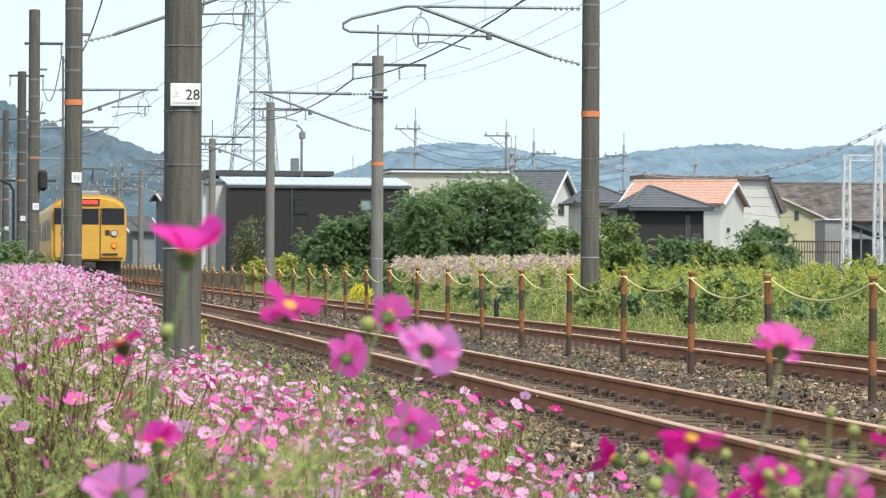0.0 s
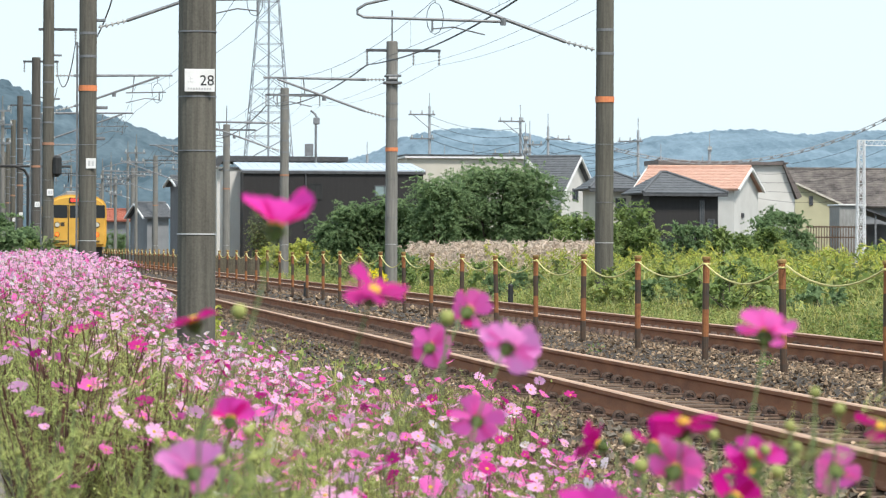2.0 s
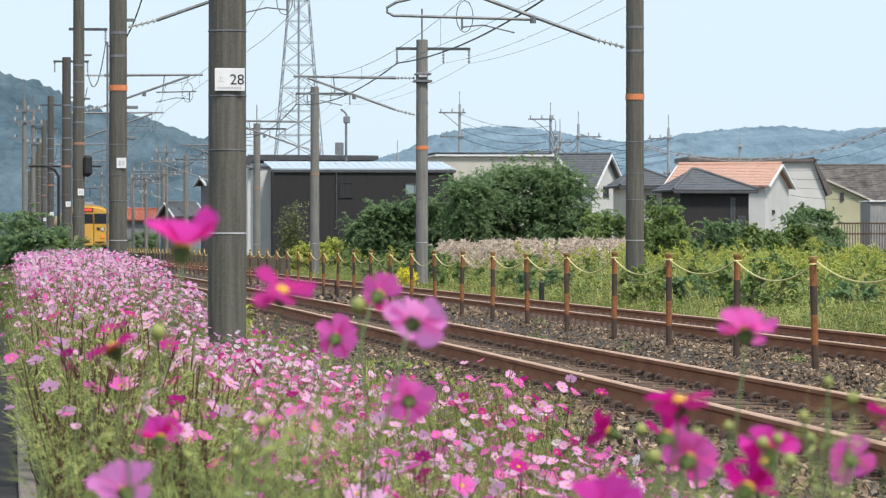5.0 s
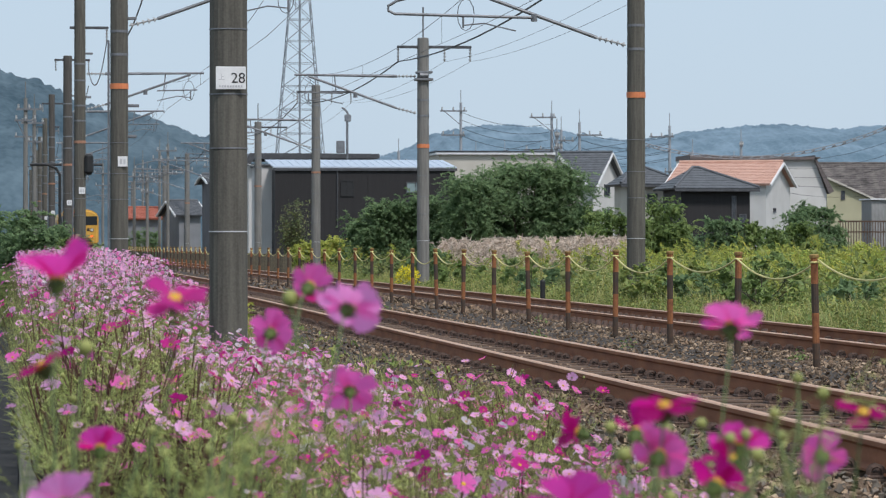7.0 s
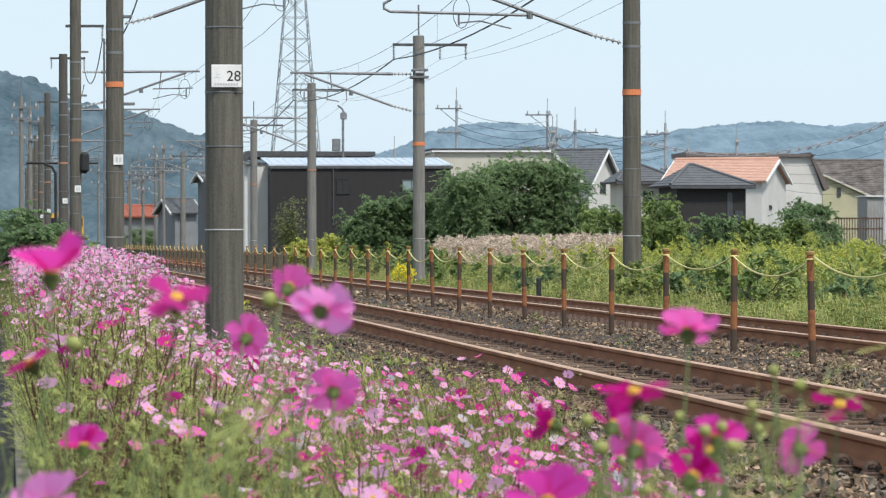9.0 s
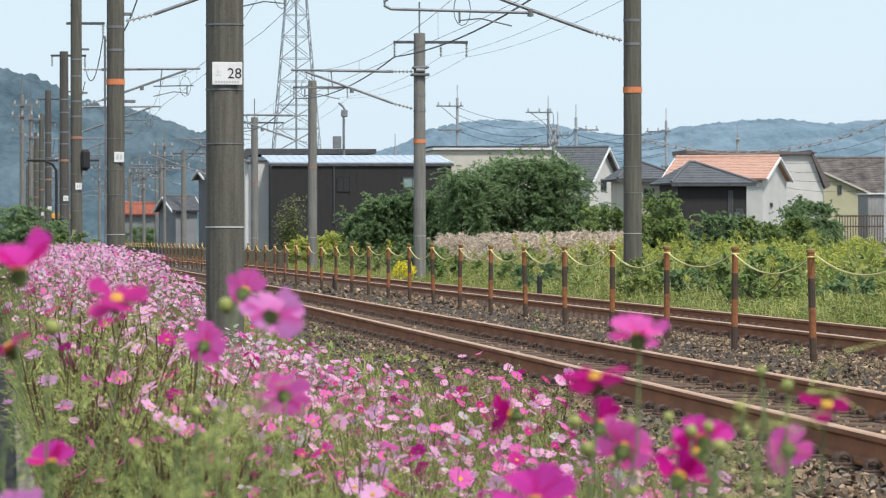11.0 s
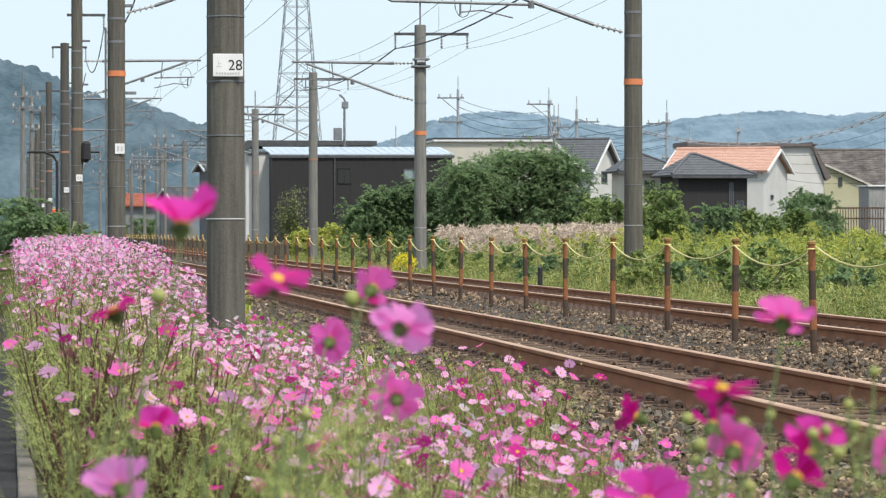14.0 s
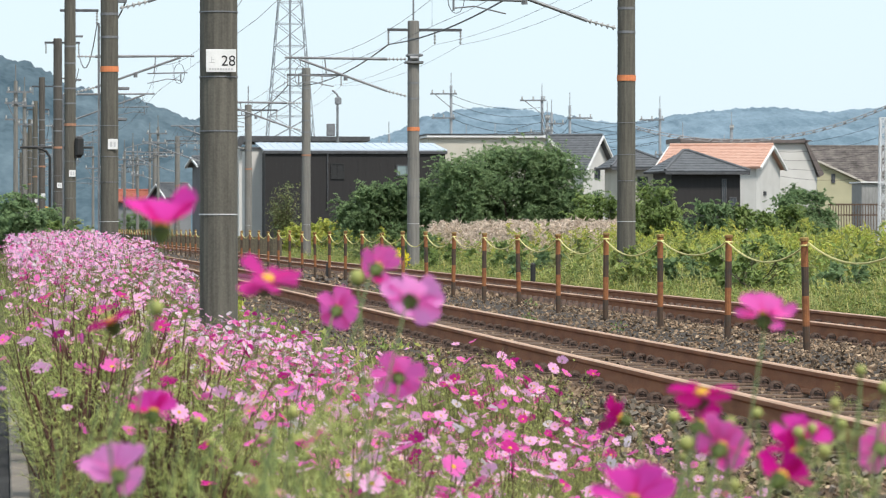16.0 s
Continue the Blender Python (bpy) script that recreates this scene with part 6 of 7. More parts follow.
# short black marker stubs, and tufts in the ballast
for x, y, h in ((10.2, 75.5, 0.42), (6.95, 84, 0.36)):
    stub = thing("marker_post", (x, y, 0.02), "short black marker stub in the ballast", "marker post")
    bm = bmesh.new()
    lathe(bm, [(0.05, 0), (0.05, h - 0.03), (0.03, h)], 10)
    part("post_shaft", bm, M_INK, stub)
for x, y in ((5.9, 44), (6.95, 34.5), (6.2, 39.5), (7.0, 52), (5.8, 61), (3.2, 33), (3.0, 41)):
    tuft = thing("weed_tuft", (x, y, 0.04), "small green weed tuft growing in the ballast", "weed", "tufts in the ballast")
    V, T, MI = leafy(int(x * 100), 40, 0.09, 0.16, 0.02)
    tagged(bulk("leaves", V, T, [M_TREE_LIGHT], MI, tuft), kind="stuff")

for x, y, h, m in ((11.5, 71.5, 1.0, M_WEED), (12.0, 72.4, 0.95, M_TREE_LIGHT), (11.3, 69.0, 0.8, M_WEED), (12.3, 70.5, 1.0, M_WEED)):
    tree(x, y, mound(mr, 0.8, h, 3), 2600, 0.04, m, "rough green weeds before a pole at the field's edge", 0.012, "bush", int(y * 10))
tree(1.72, 88, mound(mr, 0.55, 1.7, 2), 900, 0.05, M_TREE_PALE, "pale yellow-green climbing weed beside a pole", 0.02, "bush", 120)
tree(1.5, 92, mound(mr, 0.7, 1.4, 2), 900, 0.05, M_TREE_LIGHT, "light green weed among the flowers", 0.02, "bush", 121)

tree(2.85, 50, mound(mr, 0.4, 0.66, 2), 1100, 0.03, M_GOLD, "yellowing weed clump at the edge of the flower bed", 0.012, "bush", 122)

# ---- tall cosmos close to the path, swaying in the wind ----
BIGPETAL = {n: mat(n + "_close_petal", a, b, 1.0, 0.55, bump=0.25, fine=500, through_light=0.72, stripes=(40, 900, 40), spec=0.2) for n, a, b in (("pale", (0.99, 0.36, 0.74), (0.98, 0.29, 0.68)), ("pink", (0.99, 0.18, 0.58), (0.97, 0.14, 0.52)), ("rose", (0.97, 0.09, 0.52), (0.92, 0.06, 0.46)), ("magenta", (0.72, 0.015, 0.30), (0.62, 0.01, 0.25)))}
M_CALYX = mat("calyx_green", (0.10, 0.14, 0.03), (0.06, 0.09, 0.02), 60, 0.6, bump=0)
M_TALLSTEM = mat("tall_stem", (0.16, 0.21, 0.07), (0.1, 0.14, 0.05), 12, 0.55, bump=0)


def petal_mesh(radius, cup, curl, seed, material):
    r = random.Random(seed)
    bm = bmesh.new()
    rows = []
    us, vs = [0.06, 0.25, 0.45, 0.65, 0.82, 0.93, 1.0], [-1, -0.66, -0.33, 0, 0.33, 0.66, 1]
    for u in us:
        w = 0.06 + 0.34 * math.sin(min(1, u / 0.8) * math.pi / 2) ** 1.2 - (0.11 if u > 0.98 else 0.03 if u > 0.9 else 0)
        row = []
        for v in vs:
            tooth = 0.05 * math.cos(v * math.pi * 2.4) * max(0, u - 0.75) * 4 - 0.09 * v * v * max(0, u - 0.6) * 2
            z = cup * u - curl * u * u + 0.035 * math.cos(v * 5) * u + 0.05 * v * v * u + r.uniform(-0.008, 0.008)
            row.append(bm.verts.new(Vector((u + tooth, v * w, z)) * radius))
        rows.append(row)
    for a, b in zip(rows, rows[1:]):
        for i in range(len(vs) - 1):
            bm.faces.new((a[i], b[i], b[i + 1], a[i + 1]))
    me = bpy.data.meshes.new("petal")
    bm.to_mesh(me)
    bm.free()
    me.materials.append(material)
    me.polygons.foreach_set("use_smooth", [True] * len(me.polygons))
    return me


def tall_flower(x, y, z, facing, tone, dia=0.075, cup=0.35, curl=0.2, label="", seed=1, buds=(), petals=7, head=True):
    """A cosmos on a long stem: its head at (x, y, z) faces that way; the thing's origin is at the stem's foot."""
    r = random.Random(seed)
    base = thing("cosmos_flower", (x, y, -0.12), label, "flower", "tall cosmos beside the path")
    h = z + 0.12
    n = Vector(facing).normalized()
    top = Vector((0, 0, h))
    foot = top - n * 0.016
    below = foot - n * 0.035 - Vector((0, 0, 0.05))
    bm = bmesh.new()
    tube(bm, [(0, 0, 0), (0.012, 0.006, h * 0.35), (below.x - 0.045 - 0.03 * r.random(), below.y, h - 0.22), below - Vector((0.014, 0, 0.03)), foot - n * 0.012, foot], 0.0018, 6, 0.0014)
    part("stem", bm, M_TALLSTEM, base, smooth=True)
    q = n.to_track_quat("Z", "Y").to_matrix().to_4x4()
    if head:
        meshes = [petal_mesh(dia / 2, cup + r.uniform(-0.08, 0.08), curl, seed * 10 + k, BIGPETAL[tone]) for k in range(3)]
        for k in range(petals):
            ob = new("petal", meshes[k % 3])
            ob.parent = base
            ob.matrix_basis = Matrix.Translation(top) @ q @ pose(0, 0, 0.0012 * (k % 2), r.uniform(-20, 20), r.uniform(-22, 16), 360 / petals * k + r.uniform(-13, 13)) @ Matrix.Diagonal((r.uniform(0.82, 1.08), r.uniform(0.68, 1.2), 1, 1))
        bm = bmesh.new()
        lathe(bm, [(0.004, -0.001), (0.0085, 0.001), (0.0085, 0.004), (0.006, 0.0065), (0.002, 0.0075)], 12)
        ob = part("eye", bm, M_EYE, base, "yellow-orange flower centre")
        ob.matrix_basis = Matrix.Translation(top) @ q
        bm = bmesh.new()
        lathe(bm, [(0.002, -0.017), (0.0065, -0.013), (0.0085, -0.007), (0.0095, 0.0)], 10)
        for k in range(8):
            a = k * math.tau / 8
            tube(bm, [(0.007 * math.cos(a), 0.007 * math.sin(a), -0.008), (0.015 * math.cos(a), 0.015 * math.sin(a), -0.0035)], 0.0022, 4, 0.0006)
        ob = part("calyx", bm, M_CALYX, base, "dark green calyx")
        ob.matrix_basis = Matrix.Translation(top) @ q
    for dx, dz, rad in buds:
        c = Vector((dx, 0.01, h + dz))
        bm = bmesh.new()
        lathe(bm, [(rad * 0.3, -rad), (rad * 0.8, -rad * 0.7), (rad, -0.1 * rad), (rad * 0.85, rad * 0.5), (rad * 0.45, rad * 0.9)], 10, c)
        part("bud", bm, M_BUD, base, "round green bud", smooth=True)
        bm = bmesh.new()
        tube(bm, [c - Vector((0, 0, rad)), c - Vector((dx * 0.2, 0, 0.05)), Vector((dx * 0.15, 0.01, h * 0.72))], 0.0018, 5)
        part("bud_stalk", bm, M_TALLSTEM, base)
    g = np.random.default_rng(seed)
    chunks = [slivers(g, np.array([0.0, 0.0, h * u]), np.array([math.cos(a), math.sin(a), 0.8]), 9 if head else 18, 0.11 if head else 0.14, 0.0012, 0) for u, a in ((0.35, 1), (0.45, 4), (0.52, 2.4), (0.62, 5.5), (0.7, 0.4)) + (() if head else ((0.74, 3), (0.8, 1.2), (0.84, 4.6), (0.88, 2.2), (0.92, 5.8), (0.95, 0.2)))]
    V, T, MI = merge(chunks)
    tagged(bulk("leaf", V, T, [M_FEATHER], MI, base), kind="stuff")
    return base


flower_a = tall_flower(0.151, 4.1, 1.103, (0.05, 0.3, 1), "rose", 0.082, 0.72, 0.2, "magenta-pink cosmos flower on a long stem", 1, ())
flower_b = tall_flower(0.278, 4.4, 1.054, (0.1, -0.4, 0.9), "rose", 0.078, 0.25, 0.2, "magenta-pink cosmos with an orange centre", 2, ())
flower_c = tall_flower(0.500, 6.2, 0.958, (0.35, 0.85, 0.4), "pink", 0.075, 0.25, 0.15, "pink cosmos seen from behind on a bent stem", 3, ())
flower_e = tall_flower(0.489, 4.9, 1.010, (0.35, 0.65, 0.55), "pale", 0.084, 0.3, 0.2, "light pink cosmos with a dark green calyx", 4, ())
flower_u = tall_flower(0.501, 5.5, 1.038, (0.5, 0.8, 0.5), "pink", 0.06, 0.7, 0.1, "half-open pink cosmos beside a round green bud", 5, ((-0.027, -0.013, 0.0115),))
flower_f = tall_flower(0.578, 5.9, 0.874, (0.05, 0.75, 0.6), "pink", 0.083, 0.25, 0.2, "broad pink cosmos flower on a long stem", 6, ())
flower_g = tall_flower(0.891, 4.6, 1.006, (0.15, 0.42, 0.9), "pink", 0.08, 0.3, 0.2, "pink cosmos with a green calyx on a tall stem", 7, ())
flower_h = tall_flower(0.702, 4.0, 0.942, (0.05, -0.08, 1), "magenta", 0.078, 0.12, 0.25, "deep magenta cosmos with a yellow centre", 8, ())
flower_i = tall_flower(0.866, 5.6, 0.840, (-0.9, 0.3, 0.4), "magenta", 0.075, 0.6, 0.2, "deep magenta cosmos turned sideways", 9, ())
flower_j = tall_flower(0.816, 4.6, 0.854, (0.35, 0.6, 0.6), "pink", 0.078, 0.5, 0.2, "magenta cosmos with buds beside it", 10, ((-0.04, 0.004, 0.0095), (0.012, 0.03, 0.008), (-0.01, 0.022, 0.008)))
flower_pp = tall_flower(0.201, 5.6, 0.834, (0.1, 0.4, 0.9), "rose", 0.076, 0.4, 0.2, "magenta-pink cosmos with a nodding head", 11, ())
flower_o = tall_flower(0.126, 4.7, 0.812, (-0.25, 0.7, 0.55), "pale", 0.088, 0.45, 0.15, "light pink cosmos with a green calyx", 12, ())
flower_q = tall_flower(0.122, 4.9, 0.993, (-0.4, -0.15, 0.85), "magenta", 0.072, 0.3, 0.3, "magenta cosmos with an orange centre and a bud", 13, ((0.055, 0.02, 0.01),))
flower_k = tall_flower(0.910, 4.6, 0.864, (0.1, 0.4, 0.9), "rose", 0.076, 0.5, 0.2, "magenta cosmos flower among tall stems", 40, (), 6)
flower_l = tall_flower(0.829, 4.3, 0.838, (0.5, 0.35, 0.6), "magenta", 0.07, 0.5, 0.2, "magenta cosmos flower among tall stems", 41, ((0.05, 0.03, 0.008), (-0.05, -0.01, 0.007), (0.02, 0.05, 0.007)), 6)
flower_m = tall_flower(1.097, 5.0, 0.830, (0.1, 0.92, 0.3), "pink", 0.072, 0.25, 0.2, "magenta cosmos flower among tall stems", 42, ((-0.05, 0.03, 0.007),), 6)
flower_n = tall_flower(0.648, 4.2, 0.820, (0.1, 0.45, 0.85), "rose", 0.092, 0.55, 0.2, "magenta cosmos flower among tall stems", 43, (), 6)
flower_v = tall_flower(1.063, 4.6, 0.902, (0.1, -0.3, 0.9), "magenta", 0.07, 0.15, 0.2, "magenta cosmos flower among tall stems", 44, (), 6)
flower_x = tall_flower(0.885, 4.5, 0.852, (-0.5, 0.2, 0.7), "magenta", 0.066, 0.75, 0.15, "half-open deep magenta cosmos among tall stems", 45, ((0.02, 0.03, 0.007),), 6)
flower_y = tall_flower(0.832, 4.85, 0.868, (0.3, 0.6, 0.5), "magenta", 0.06, 0.8, 0.1, "half-open deep magenta cosmos among tall stems", 46, ((-0.03, 0.01, 0.008),), 6)

stalk_r = tall_flower(0.985, 4.6, 0.925, (0.2, 0.3, 1), "pink", label="tall cosmos stalk with small green buds and no open flower", seed=50, buds=((0.03, 0.0, 0.008), (-0.03, -0.02, 0.007), (0.0, 0.02, 0.007)), head=False)
stalk_s = tall_flower(0.94, 4.9, 0.86, (0.2, 0.3, 1), "pink", label="tall cosmos stalk with small green buds and no open flower", seed=51, buds=((0.04, 0.0, 0.008), (-0.02, 0.02, 0.007)), head=False)
stalk_t = tall_flower(0.305, 4.8, 0.89, (0.2, 0.3, 1), "pink", label="tall cosmos stalk with feathery leaves and a bud", seed=52, buds=((0.02, 0.0, 0.007),), head=False)
stalk_w = tall_flower(0.33, 5.1, 0.84, (0.2, 0.3, 1), "pink", label="tall cosmos stalk with feathery leaves and a bud", seed=53, buds=((-0.02, 0.0, 0.007),), head=False)

STALKS = []
for k, (x, y, z) in enumerate(((0.235, 5.7, 0.826), (0.29, 5.6, 0.80), (0.345, 5.3, 0.862), (0.40, 5.5, 0.812), (0.13, 6.2, 0.853), (0.085, 6.6, 0.762), (0.47, 5.9, 0.80), (1.0, 5.2, 0.80), (0.93, 5.6, 0.775))):
    STALKS.append((tall_flower(x, y, z, (0.2, 0.3, 1), "pink", label="tall cosmos stalk with feathery green leaves and a bud", seed=60 + k, buds=((0.02 * (-1) ** k, 0.01, 0.006),), head=False), z + 0.12))


def sway(ob, height, rows, share=1.0):
    """The stem leans about its foot; rows: seconds, then how far the head is pushed aside and up."""
    x, y, z = ob.location
    lean = [(t, math.asin(dx * share / height), dz * share) for t, dx, dz in rows]
    walk(ob, [(t, pose(x, y, z + dz + height * (1 - math.cos(a)), 0, math.degrees(a), 0)) for t, a, dz in lean])


def motions():
    walk(train, [(t, pose(4.85, y, 0.183)) for t, y in ((0, 154), (0.5, 164.5), (1, 175), (1.5, 185), (2, 195), (2.5, 204), (3, 212), (3.5, 221), (4, 230), (6.5, 274), (7.5, 293), (9, 322), (12, 385), (16, 470))])
    sway(flower_a, 1.223, [(0.0, 0.079, 0.014), (0.5, 0.0707, 0.0179), (1.0, 0.0347, 0.003), (1.5, 0.0546, 0.0095), (2.0, 0.1567, 0.0289), (2.5, 0.0514, 0.0138), (3.0, -0.0325, -0.0035), (3.5, 0.025, 0.0058), (4.0, 0.0686, 0.017), (6.5, -0.0863, -0.0273), (7.0, -0.1029, -0.03), (7.5, -0.0599, -0.0201), (8.0, -0.0885, -0.0236), (8.5, -0.0978, -0.0224), (9.0, -0.1052, -0.0259), (11.5, -0.1402, -0.0215), (12.0, 0.0046, 0.0072), (12.5, 0.1054, 0.0122), (13.0, 0.0744, 0.014), (13.5, -0.082, -0.0139), (14.0, 0.028, 0.0139), (14.5, 0.0699, 0.0209), (15.0, -0.011, 0.0042), (15.5, -0.0315, -0.0015), (16.0, 0.0149, 0.0076)])
    sway(flower_b, 1.174, [(0.0, 0.0826, 0.0052), (0.5, 0.0705, 0.0144), (1.0, 0.0322, 0.0015), (1.5, 0.0652, -0.0028), (2.0, 0.1615, 0.0078), (2.5, 0.0515, 0.0092), (3.0, -0.0353, -0.0043), (3.5, 0.0256, -0.0033), (4.0, 0.0611, 0.0098), (6.5, -0.0803, -0.0082), (7.0, -0.0963, -0.0049), (7.5, -0.0517, -0.0081), (8.0, -0.0757, -0.0044), (8.5, -0.0946, -0.0025), (9.0, -0.09, -0.0064), (11.5, -0.1648, -0.0084), (12.0, -0.0098, 0.008), (12.5, 0.0976, 0.0058), (13.0, 0.0724, 0.002), (13.5, -0.0825, -0.0045), (14.0, 0.0204, 0.0019), (14.5, 0.0594, 0.0044), (15.0, -0.0116, -0.0027), (15.5, -0.0248, -0.0069), (16.0, 0.0176, -0.0028)])
    sway(flower_c, 1.078, [(0.0, 0.1011, 0.0024), (0.5, 0.1056, -0.0157), (1.0, 0.0619, 0.024), (1.5, 0.0665, 0.024), (2.0, 0.2092, -0.0041), (2.5, 0.066, 0.024), (3.0, -0.0427, 0.0432), (3.5, 0.0533, 0.031), (4.0, 0.0696, -0.0004), (6.5, -0.0966, 0.0142), (7.0, -0.0927, 0.0143), (7.5, -0.0731, 0.0117), (8.0, -0.0947, -0.0046), (8.5, -0.109, 0.0008), (9.0, -0.1248, 0.0032), (11.5, -0.1969, -0.0181), (12.0, -0.0468, -0.0436), (12.5, 0.1337, -0.0562), (13.0, 0.0578, -0.0434), (13.5, -0.0981, -0.026), (14.0, 0.0038, -0.0205), (14.5, 0.0751, -0.0126), (15.0, -0.0261, 0.0095), (15.5, -0.0288, 0.0205), (16.0, 0.0267, 0.0226)])
    sway(flower_e, 1.130, [(0.0, 0.088, -0.0066), (0.5, 0.0915, -0.0209), (1.0, 0.0582, 0.0161), (1.5, 0.0612, 0.014), (2.0, 0.1703, -0.0224), (2.5, 0.0587, 0.0139), (3.0, -0.0269, 0.0389), (3.5, 0.0479, 0.0192), (4.0, 0.0602, -0.0064), (6.5, -0.076, 0.024), (7.0, -0.0708, 0.0219), (7.5, -0.0559, 0.0158), (8.0, -0.0759, 0.0076), (8.5, -0.0865, 0.0133), (9.0, -0.0997, 0.0173), (11.5, -0.1668, 0.0053), (12.0, -0.0498, -0.0351), (12.5, 0.1004, -0.0562), (13.0, 0.038, -0.0427), (13.5, -0.087, -0.01), (14.0, -0.002, -0.0183), (14.5, 0.0568, -0.021), (15.0, -0.0264, 0.0063), (15.5, -0.0271, 0.0151), (16.0, 0.0198, 0.011)])
    sway(flower_u, 1.145, [(0.0, 0.0892, -0.0031), (0.5, 0.0923, -0.0112), (1.0, 0.0496, 0.0097), (1.5, 0.0617, 0.009), (2.0, 0.1804, -0.0159), (2.5, 0.062, 0.0089), (3.0, -0.0376, 0.0243), (3.5, 0.0413, 0.0151), (4.0, 0.0654, -0.0049), (6.5, -0.0854, 0.0134), (7.0, -0.0851, 0.0135), (7.5, -0.0637, 0.0097), (8.0, -0.0845, 0.0023), (8.5, -0.0972, 0.0047), (9.0, -0.1079, 0.0091), (11.5, -0.1752, -0.0028), (12.0, -0.0356, -0.03), (12.5, 0.1191, -0.0425), (13.0, 0.0589, -0.0273), (13.5, -0.0906, -0.0073), (14.0, 0.0054, -0.0078), (14.5, 0.0671, -0.0086), (15.0, -0.0228, 0.0101), (15.5, -0.0292, 0.016), (16.0, 0.0226, 0.0155)])
    sway(flower_f, 0.994, [(0.0, 0.0917, -0.0093), (0.5, 0.0977, -0.0164), (1.0, 0.0423, 0.0113), (1.5, 0.0544, 0.0087), (2.0, 0.1692, -0.0209), (2.5, 0.0615, 0.0078), (3.0, -0.0322, 0.0271), (3.5, 0.0431, 0.0126), (4.0, 0.0604, -0.0022), (6.5, -0.0704, 0.0186), (7.0, -0.0727, 0.0187), (7.5, -0.0556, 0.0129), (8.0, -0.0722, 0.0056), (8.5, -0.0876, 0.0125), (9.0, -0.0916, 0.0147), (11.5, -0.1741, 0.0047), (12.0, -0.0543, -0.0281), (12.5, 0.1104, -0.0504), (13.0, 0.0456, -0.0356), (13.5, -0.0856, -0.0079), (14.0, 0.0016, -0.0121), (14.5, 0.0562, -0.0121), (15.0, -0.0252, 0.0107), (15.5, -0.0277, 0.0153), (16.0, 0.0151, 0.0138)])
    sway(flower_g, 1.126, [(0.0, 0.0717, 0.0053), (0.5, 0.0838, 0.0058), (1.0, 0.1119, 0.0036), (1.5, 0.1278, 0.0036), (2.0, 0.0346, 0.0053), (2.5, -0.0122, 0.0034), (3.0, 0.0258, 0.0084), (3.5, 0.0296, 0.0038), (4.0, 0.0209, 0.0018), (6.5, -0.079, 0.0051), (7.0, -0.0456, 0.0075), (7.5, -0.0232, 0.0058), (8.0, -0.0566, 0.0008), (8.5, -0.0708, 0.0049), (9.0, -0.0916, -0.0016), (11.5, -0.1552, -0.0127), (12.0, 0.0246, -0.0195), (12.5, 0.1145, -0.017), (13.0, -0.0097, -0.0021), (13.5, -0.0612, -0.0031), (14.0, 0.0205, -0.0011), (14.5, 0.0015, -0.0036), (15.0, -0.0517, -0.0012), (15.5, -0.0172, -0.002), (16.0, 0.0068, -0.0013)])
    sway(flower_h, 1.062, [(0.0, 0.0404, -0.0137), (0.5, 0.0451, -0.0133), (1.0, 0.0653, -0.0246), (1.5, 0.0731, -0.0252), (2.0, 0.0172, -0.0113), (2.5, -0.0134, -0.0029), (3.0, 0.006, -0.0037), (3.5, 0.0127, -0.0013), (4.0, 0.0086, 0.0104), (6.5, -0.0563, 0.0012), (7.0, -0.0368, 0.001), (7.5, -0.0162, 0.003), (8.0, -0.0364, 0.0062), (8.5, -0.0511, 0.0052), (9.0, -0.0638, 0.0129), (11.5, -0.1073, 0.0252), (12.0, 0.0194, 0.0186), (12.5, 0.0925, 0.0003), (13.0, 0.0102, 0.007), (13.5, -0.031, 0.0115), (14.0, 0.0257, 0.005), (14.5, 0.014, -0.0047), (15.0, -0.028, -0.0014), (15.5, -0.0021, -0.0022), (16.0, 0.0121, -0.0033)])
    sway(flower_i, 0.960, [(0.0, 0.062, -0.0098), (0.5, 0.0701, -0.0108), (1.0, 0.0941, -0.0177), (1.5, 0.1116, -0.0193), (2.0, 0.019, -0.0095), (2.5, -0.0154, -0.0026), (3.0, 0.0091, -0.0013), (3.5, 0.02, -0.0017), (4.0, 0.0267, 0.0033), (6.5, -0.0818, 0.002), (7.0, -0.0579, 0.0018), (7.5, -0.0316, 0.0036), (8.0, -0.0484, 0.0067), (8.5, -0.0771, 0.0053), (9.0, -0.09, 0.0096), (11.5, -0.1554, 0.0204), (12.0, 0.031, 0.0125), (12.5, 0.1494, -0.0036), (13.0, 0.0067, 0.0051), (13.5, -0.0531, 0.0108), (14.0, 0.0307, 0.0042), (14.5, 0.0178, -0.0048), (15.0, -0.0457, 0.0008), (15.5, -0.0104, -0.0021), (16.0, 0.0184, -0.0028)])
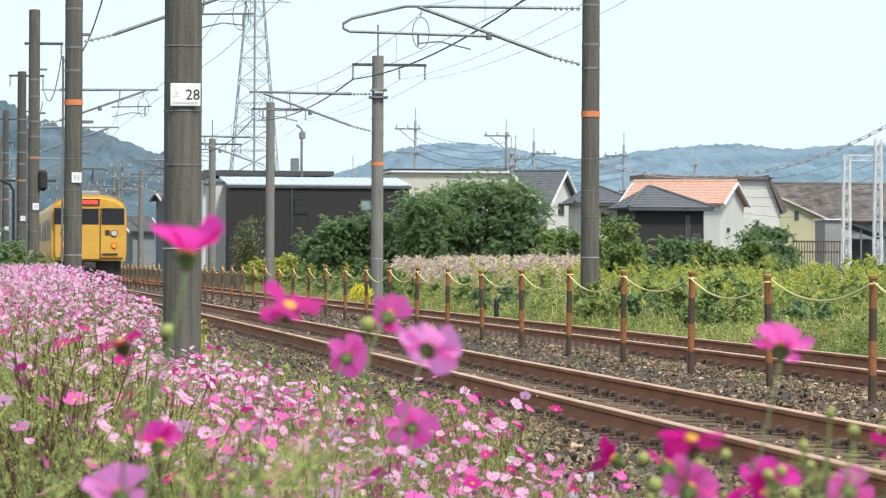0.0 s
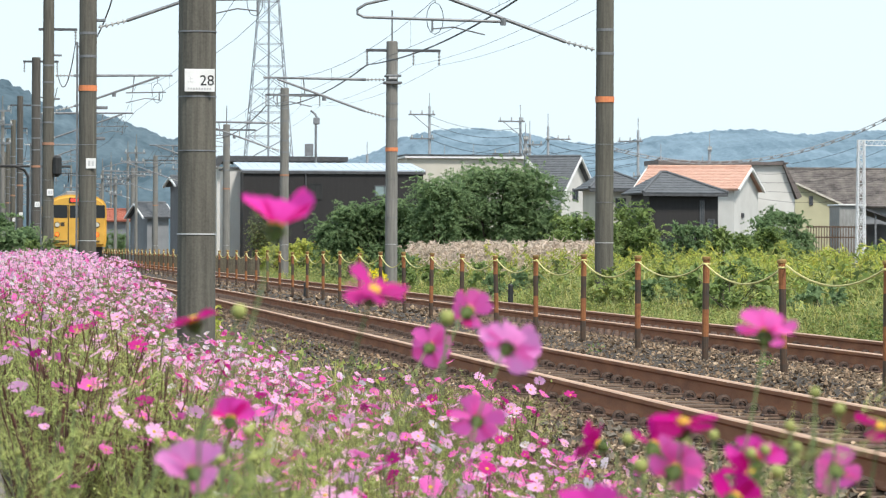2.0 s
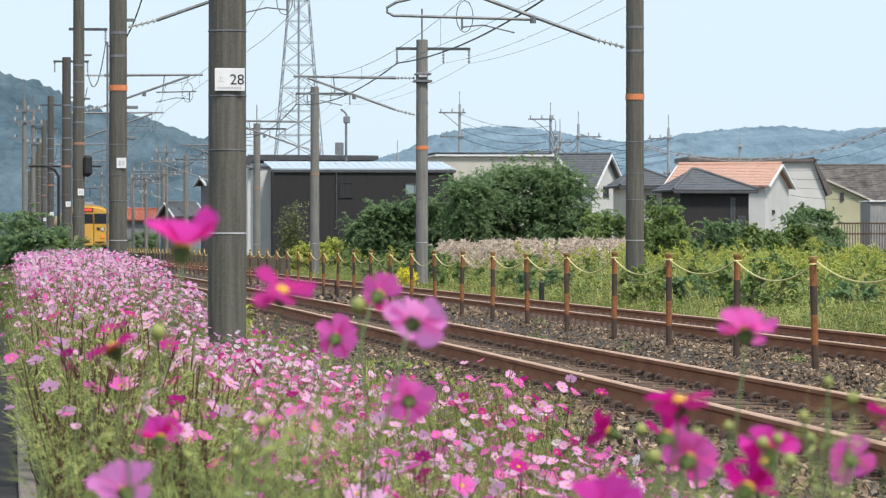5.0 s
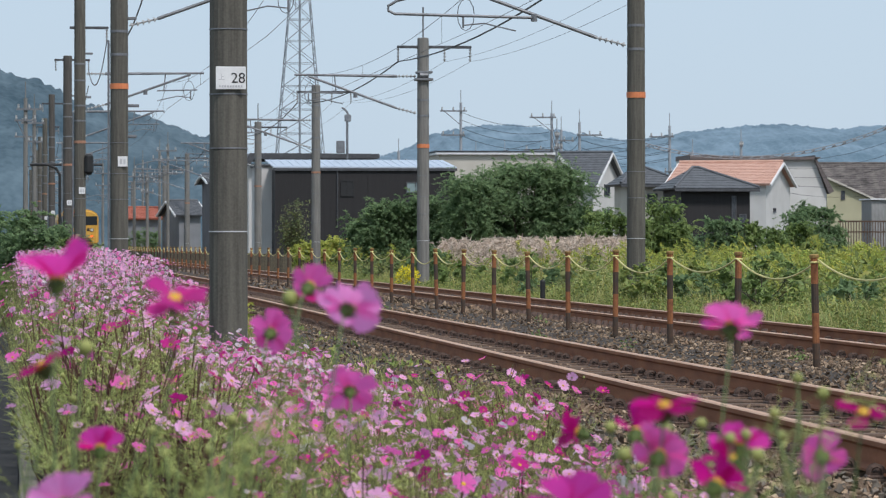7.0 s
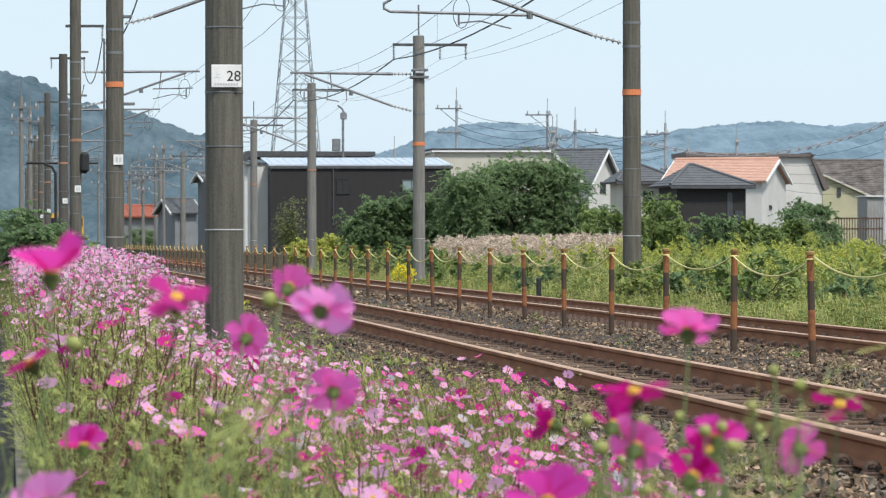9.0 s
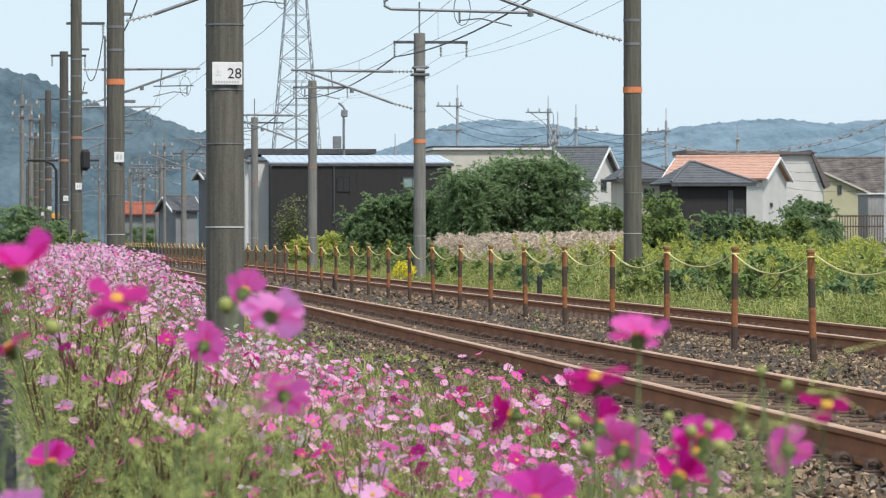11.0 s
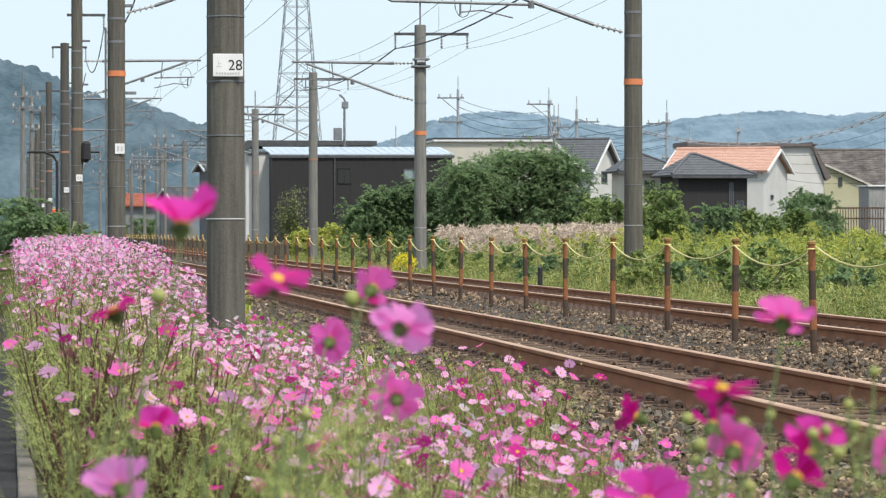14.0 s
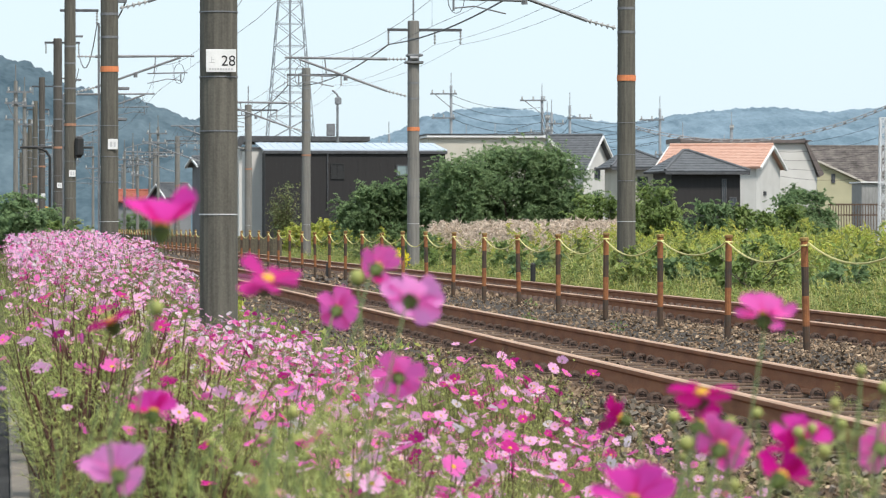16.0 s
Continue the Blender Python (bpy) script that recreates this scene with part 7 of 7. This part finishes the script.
    together = [(0.0, 0.0373, -0.0101), (0.5, 0.0474, -0.0117), (1.0, 0.057, -0.0186), (1.5, 0.0789, -0.02), (2.0, 0.0024, -0.0033), (2.5, -0.0199, 0.0017), (3.0, -0.0078, -0.0006), (3.5, 0.0107, -0.0024), (4.0, 0.0114, -0.001), (6.5, -0.0767, 0.0099), (7.0, -0.0571, 0.0077), (7.5, -0.0347, 0.0052), (8.0, -0.0472, 0.0076), (8.5, -0.0769, 0.0105), (9.0, -0.0802, 0.0133), (11.5, -0.0979, 0.0081), (12.0, 0.0446, 0.003), (12.5, 0.12, -0.0022), (13.0, 0.0206, 0.0056), (13.5, -0.0181, 0.0075), (14.0, 0.037, -0.0013), (14.5, 0.0338, -0.0059), (15.0, -0.022, 0.0014), (15.5, 0.0078, -0.0009), (16.0, 0.0296, -0.0036)]
    for ob, h, share in ((flower_j, 0.988, 1.0), (flower_k, 0.988, 1.0), (flower_l, 0.938, 0.95), (flower_m, 0.988, 1.08), (flower_n, 0.938, 0.9), (flower_v, 0.988, 1.0), (flower_x, 0.97, 1.0), (flower_y, 0.985, 1.05), (stalk_r, 1.045, 1.0), (stalk_s, 0.98, 0.95), (stalk_t, 1.01, 1.0), (stalk_w, 0.96, 0.95)):
        sway(ob, h, together, share)
    for ob, h in STALKS:
        sway(ob, h, together, 0.9)
    sway(flower_pp, 0.954, [(0.0, 0.0755, 0.0189), (0.5, 0.077, 0.0097), (1.0, 0.0341, 0.008), (1.5, 0.0478, 0.016), (2.0, 0.1564, 0.0329), (2.5, 0.0485, 0.017), (3.0, -0.0439, 0.0019), (3.5, 0.0257, 0.0174), (4.0, 0.0529, 0.0149), (6.5, -0.072, -0.0114), (7.0, -0.0742, -0.0112), (7.5, -0.0581, -0.0049), (8.0, -0.0706, -0.0144), (8.5, -0.0834, -0.0143), (9.0, -0.092, -0.0112), (11.5, -0.1415, -0.0407), (12.0, -0.022, -0.0196), (12.5, 0.1156, -0.008), (13.0, 0.0581, -0.0052), (13.5, -0.0688, -0.0274), (14.0, 0.0072, -0.0002), (14.5, 0.0584, 0.0106), (15.0, -0.017, 0.0026), (15.5, -0.028, 0.0036), (16.0, 0.0144, 0.0151)])
    sway(flower_o, 0.946, [(0.0, 0.0604, 0.0212), (0.5, 0.0623, 0.0133), (1.0, 0.0269, 0.0117), (1.5, 0.0389, 0.0182), (2.0, 0.1305, 0.0321), (2.5, 0.0406, 0.0187), (3.0, -0.0363, 0.0059), (3.5, 0.0224, 0.0187), (4.0, 0.0452, 0.0162), (6.5, -0.0596, -0.0078), (7.0, -0.0615, -0.0081), (7.5, -0.0481, -0.0033), (8.0, -0.0586, -0.0116), (8.5, -0.0693, -0.0119), (9.0, -0.0766, -0.0097), (11.5, -0.1182, -0.0366), (12.0, -0.018, -0.0195), (12.5, 0.0972, -0.0104), (13.0, 0.049, -0.0084), (13.5, -0.0574, -0.0273), (14.0, 0.0063, -0.0049), (14.5, 0.0492, 0.0036), (15.0, -0.014, -0.0034), (15.5, -0.0233, -0.003), (16.0, 0.0123, 0.0061)])
    sway(flower_q, 1.113, [(0.0, 0.0732, 0.015), (0.5, 0.0746, 0.0065), (1.0, 0.0371, 0.0044), (1.5, 0.0491, 0.0109), (2.0, 0.144, 0.0255), (2.5, 0.0499, 0.0109), (3.0, -0.0308, -0.003), (3.5, 0.0301, 0.0102), (4.0, 0.054, 0.0076), (6.5, -0.0821, -0.0343), (7.0, -0.0824, -0.0336), (7.5, -0.0669, -0.0275), (8.0, -0.0761, -0.0352), (8.5, -0.0857, -0.0346), (9.0, -0.0916, -0.0312), (11.5, -0.121, -0.0065), (12.0, -0.0168, 0.0151), (12.5, 0.1032, 0.0284), (13.0, 0.0531, 0.0253), (13.5, -0.0576, 0.0001), (14.0, 0.0088, 0.0187), (14.5, 0.0534, 0.0228), (15.0, -0.0124, 0.0066), (15.5, -0.0222, -0.0016), (16.0, 0.0149, -0.0006)])
    # plants deeper in the bed answer the same gusts, more weakly
    gusts = [(t, dx) for t, dx, dz in together]
    for k, ob in enumerate(SWAYING):
        loc, turn, share = ob.location.copy(), ob.matrix_basis.to_quaternion().to_matrix().to_4x4(), 18 + 7 * math.sin(k * 2.4)
        walk(ob, [(t, Matrix.Translation(loc) @ pose(0, 0, 0, 0, dx * share, 0) @ turn) for t, dx in gusts])


motions()
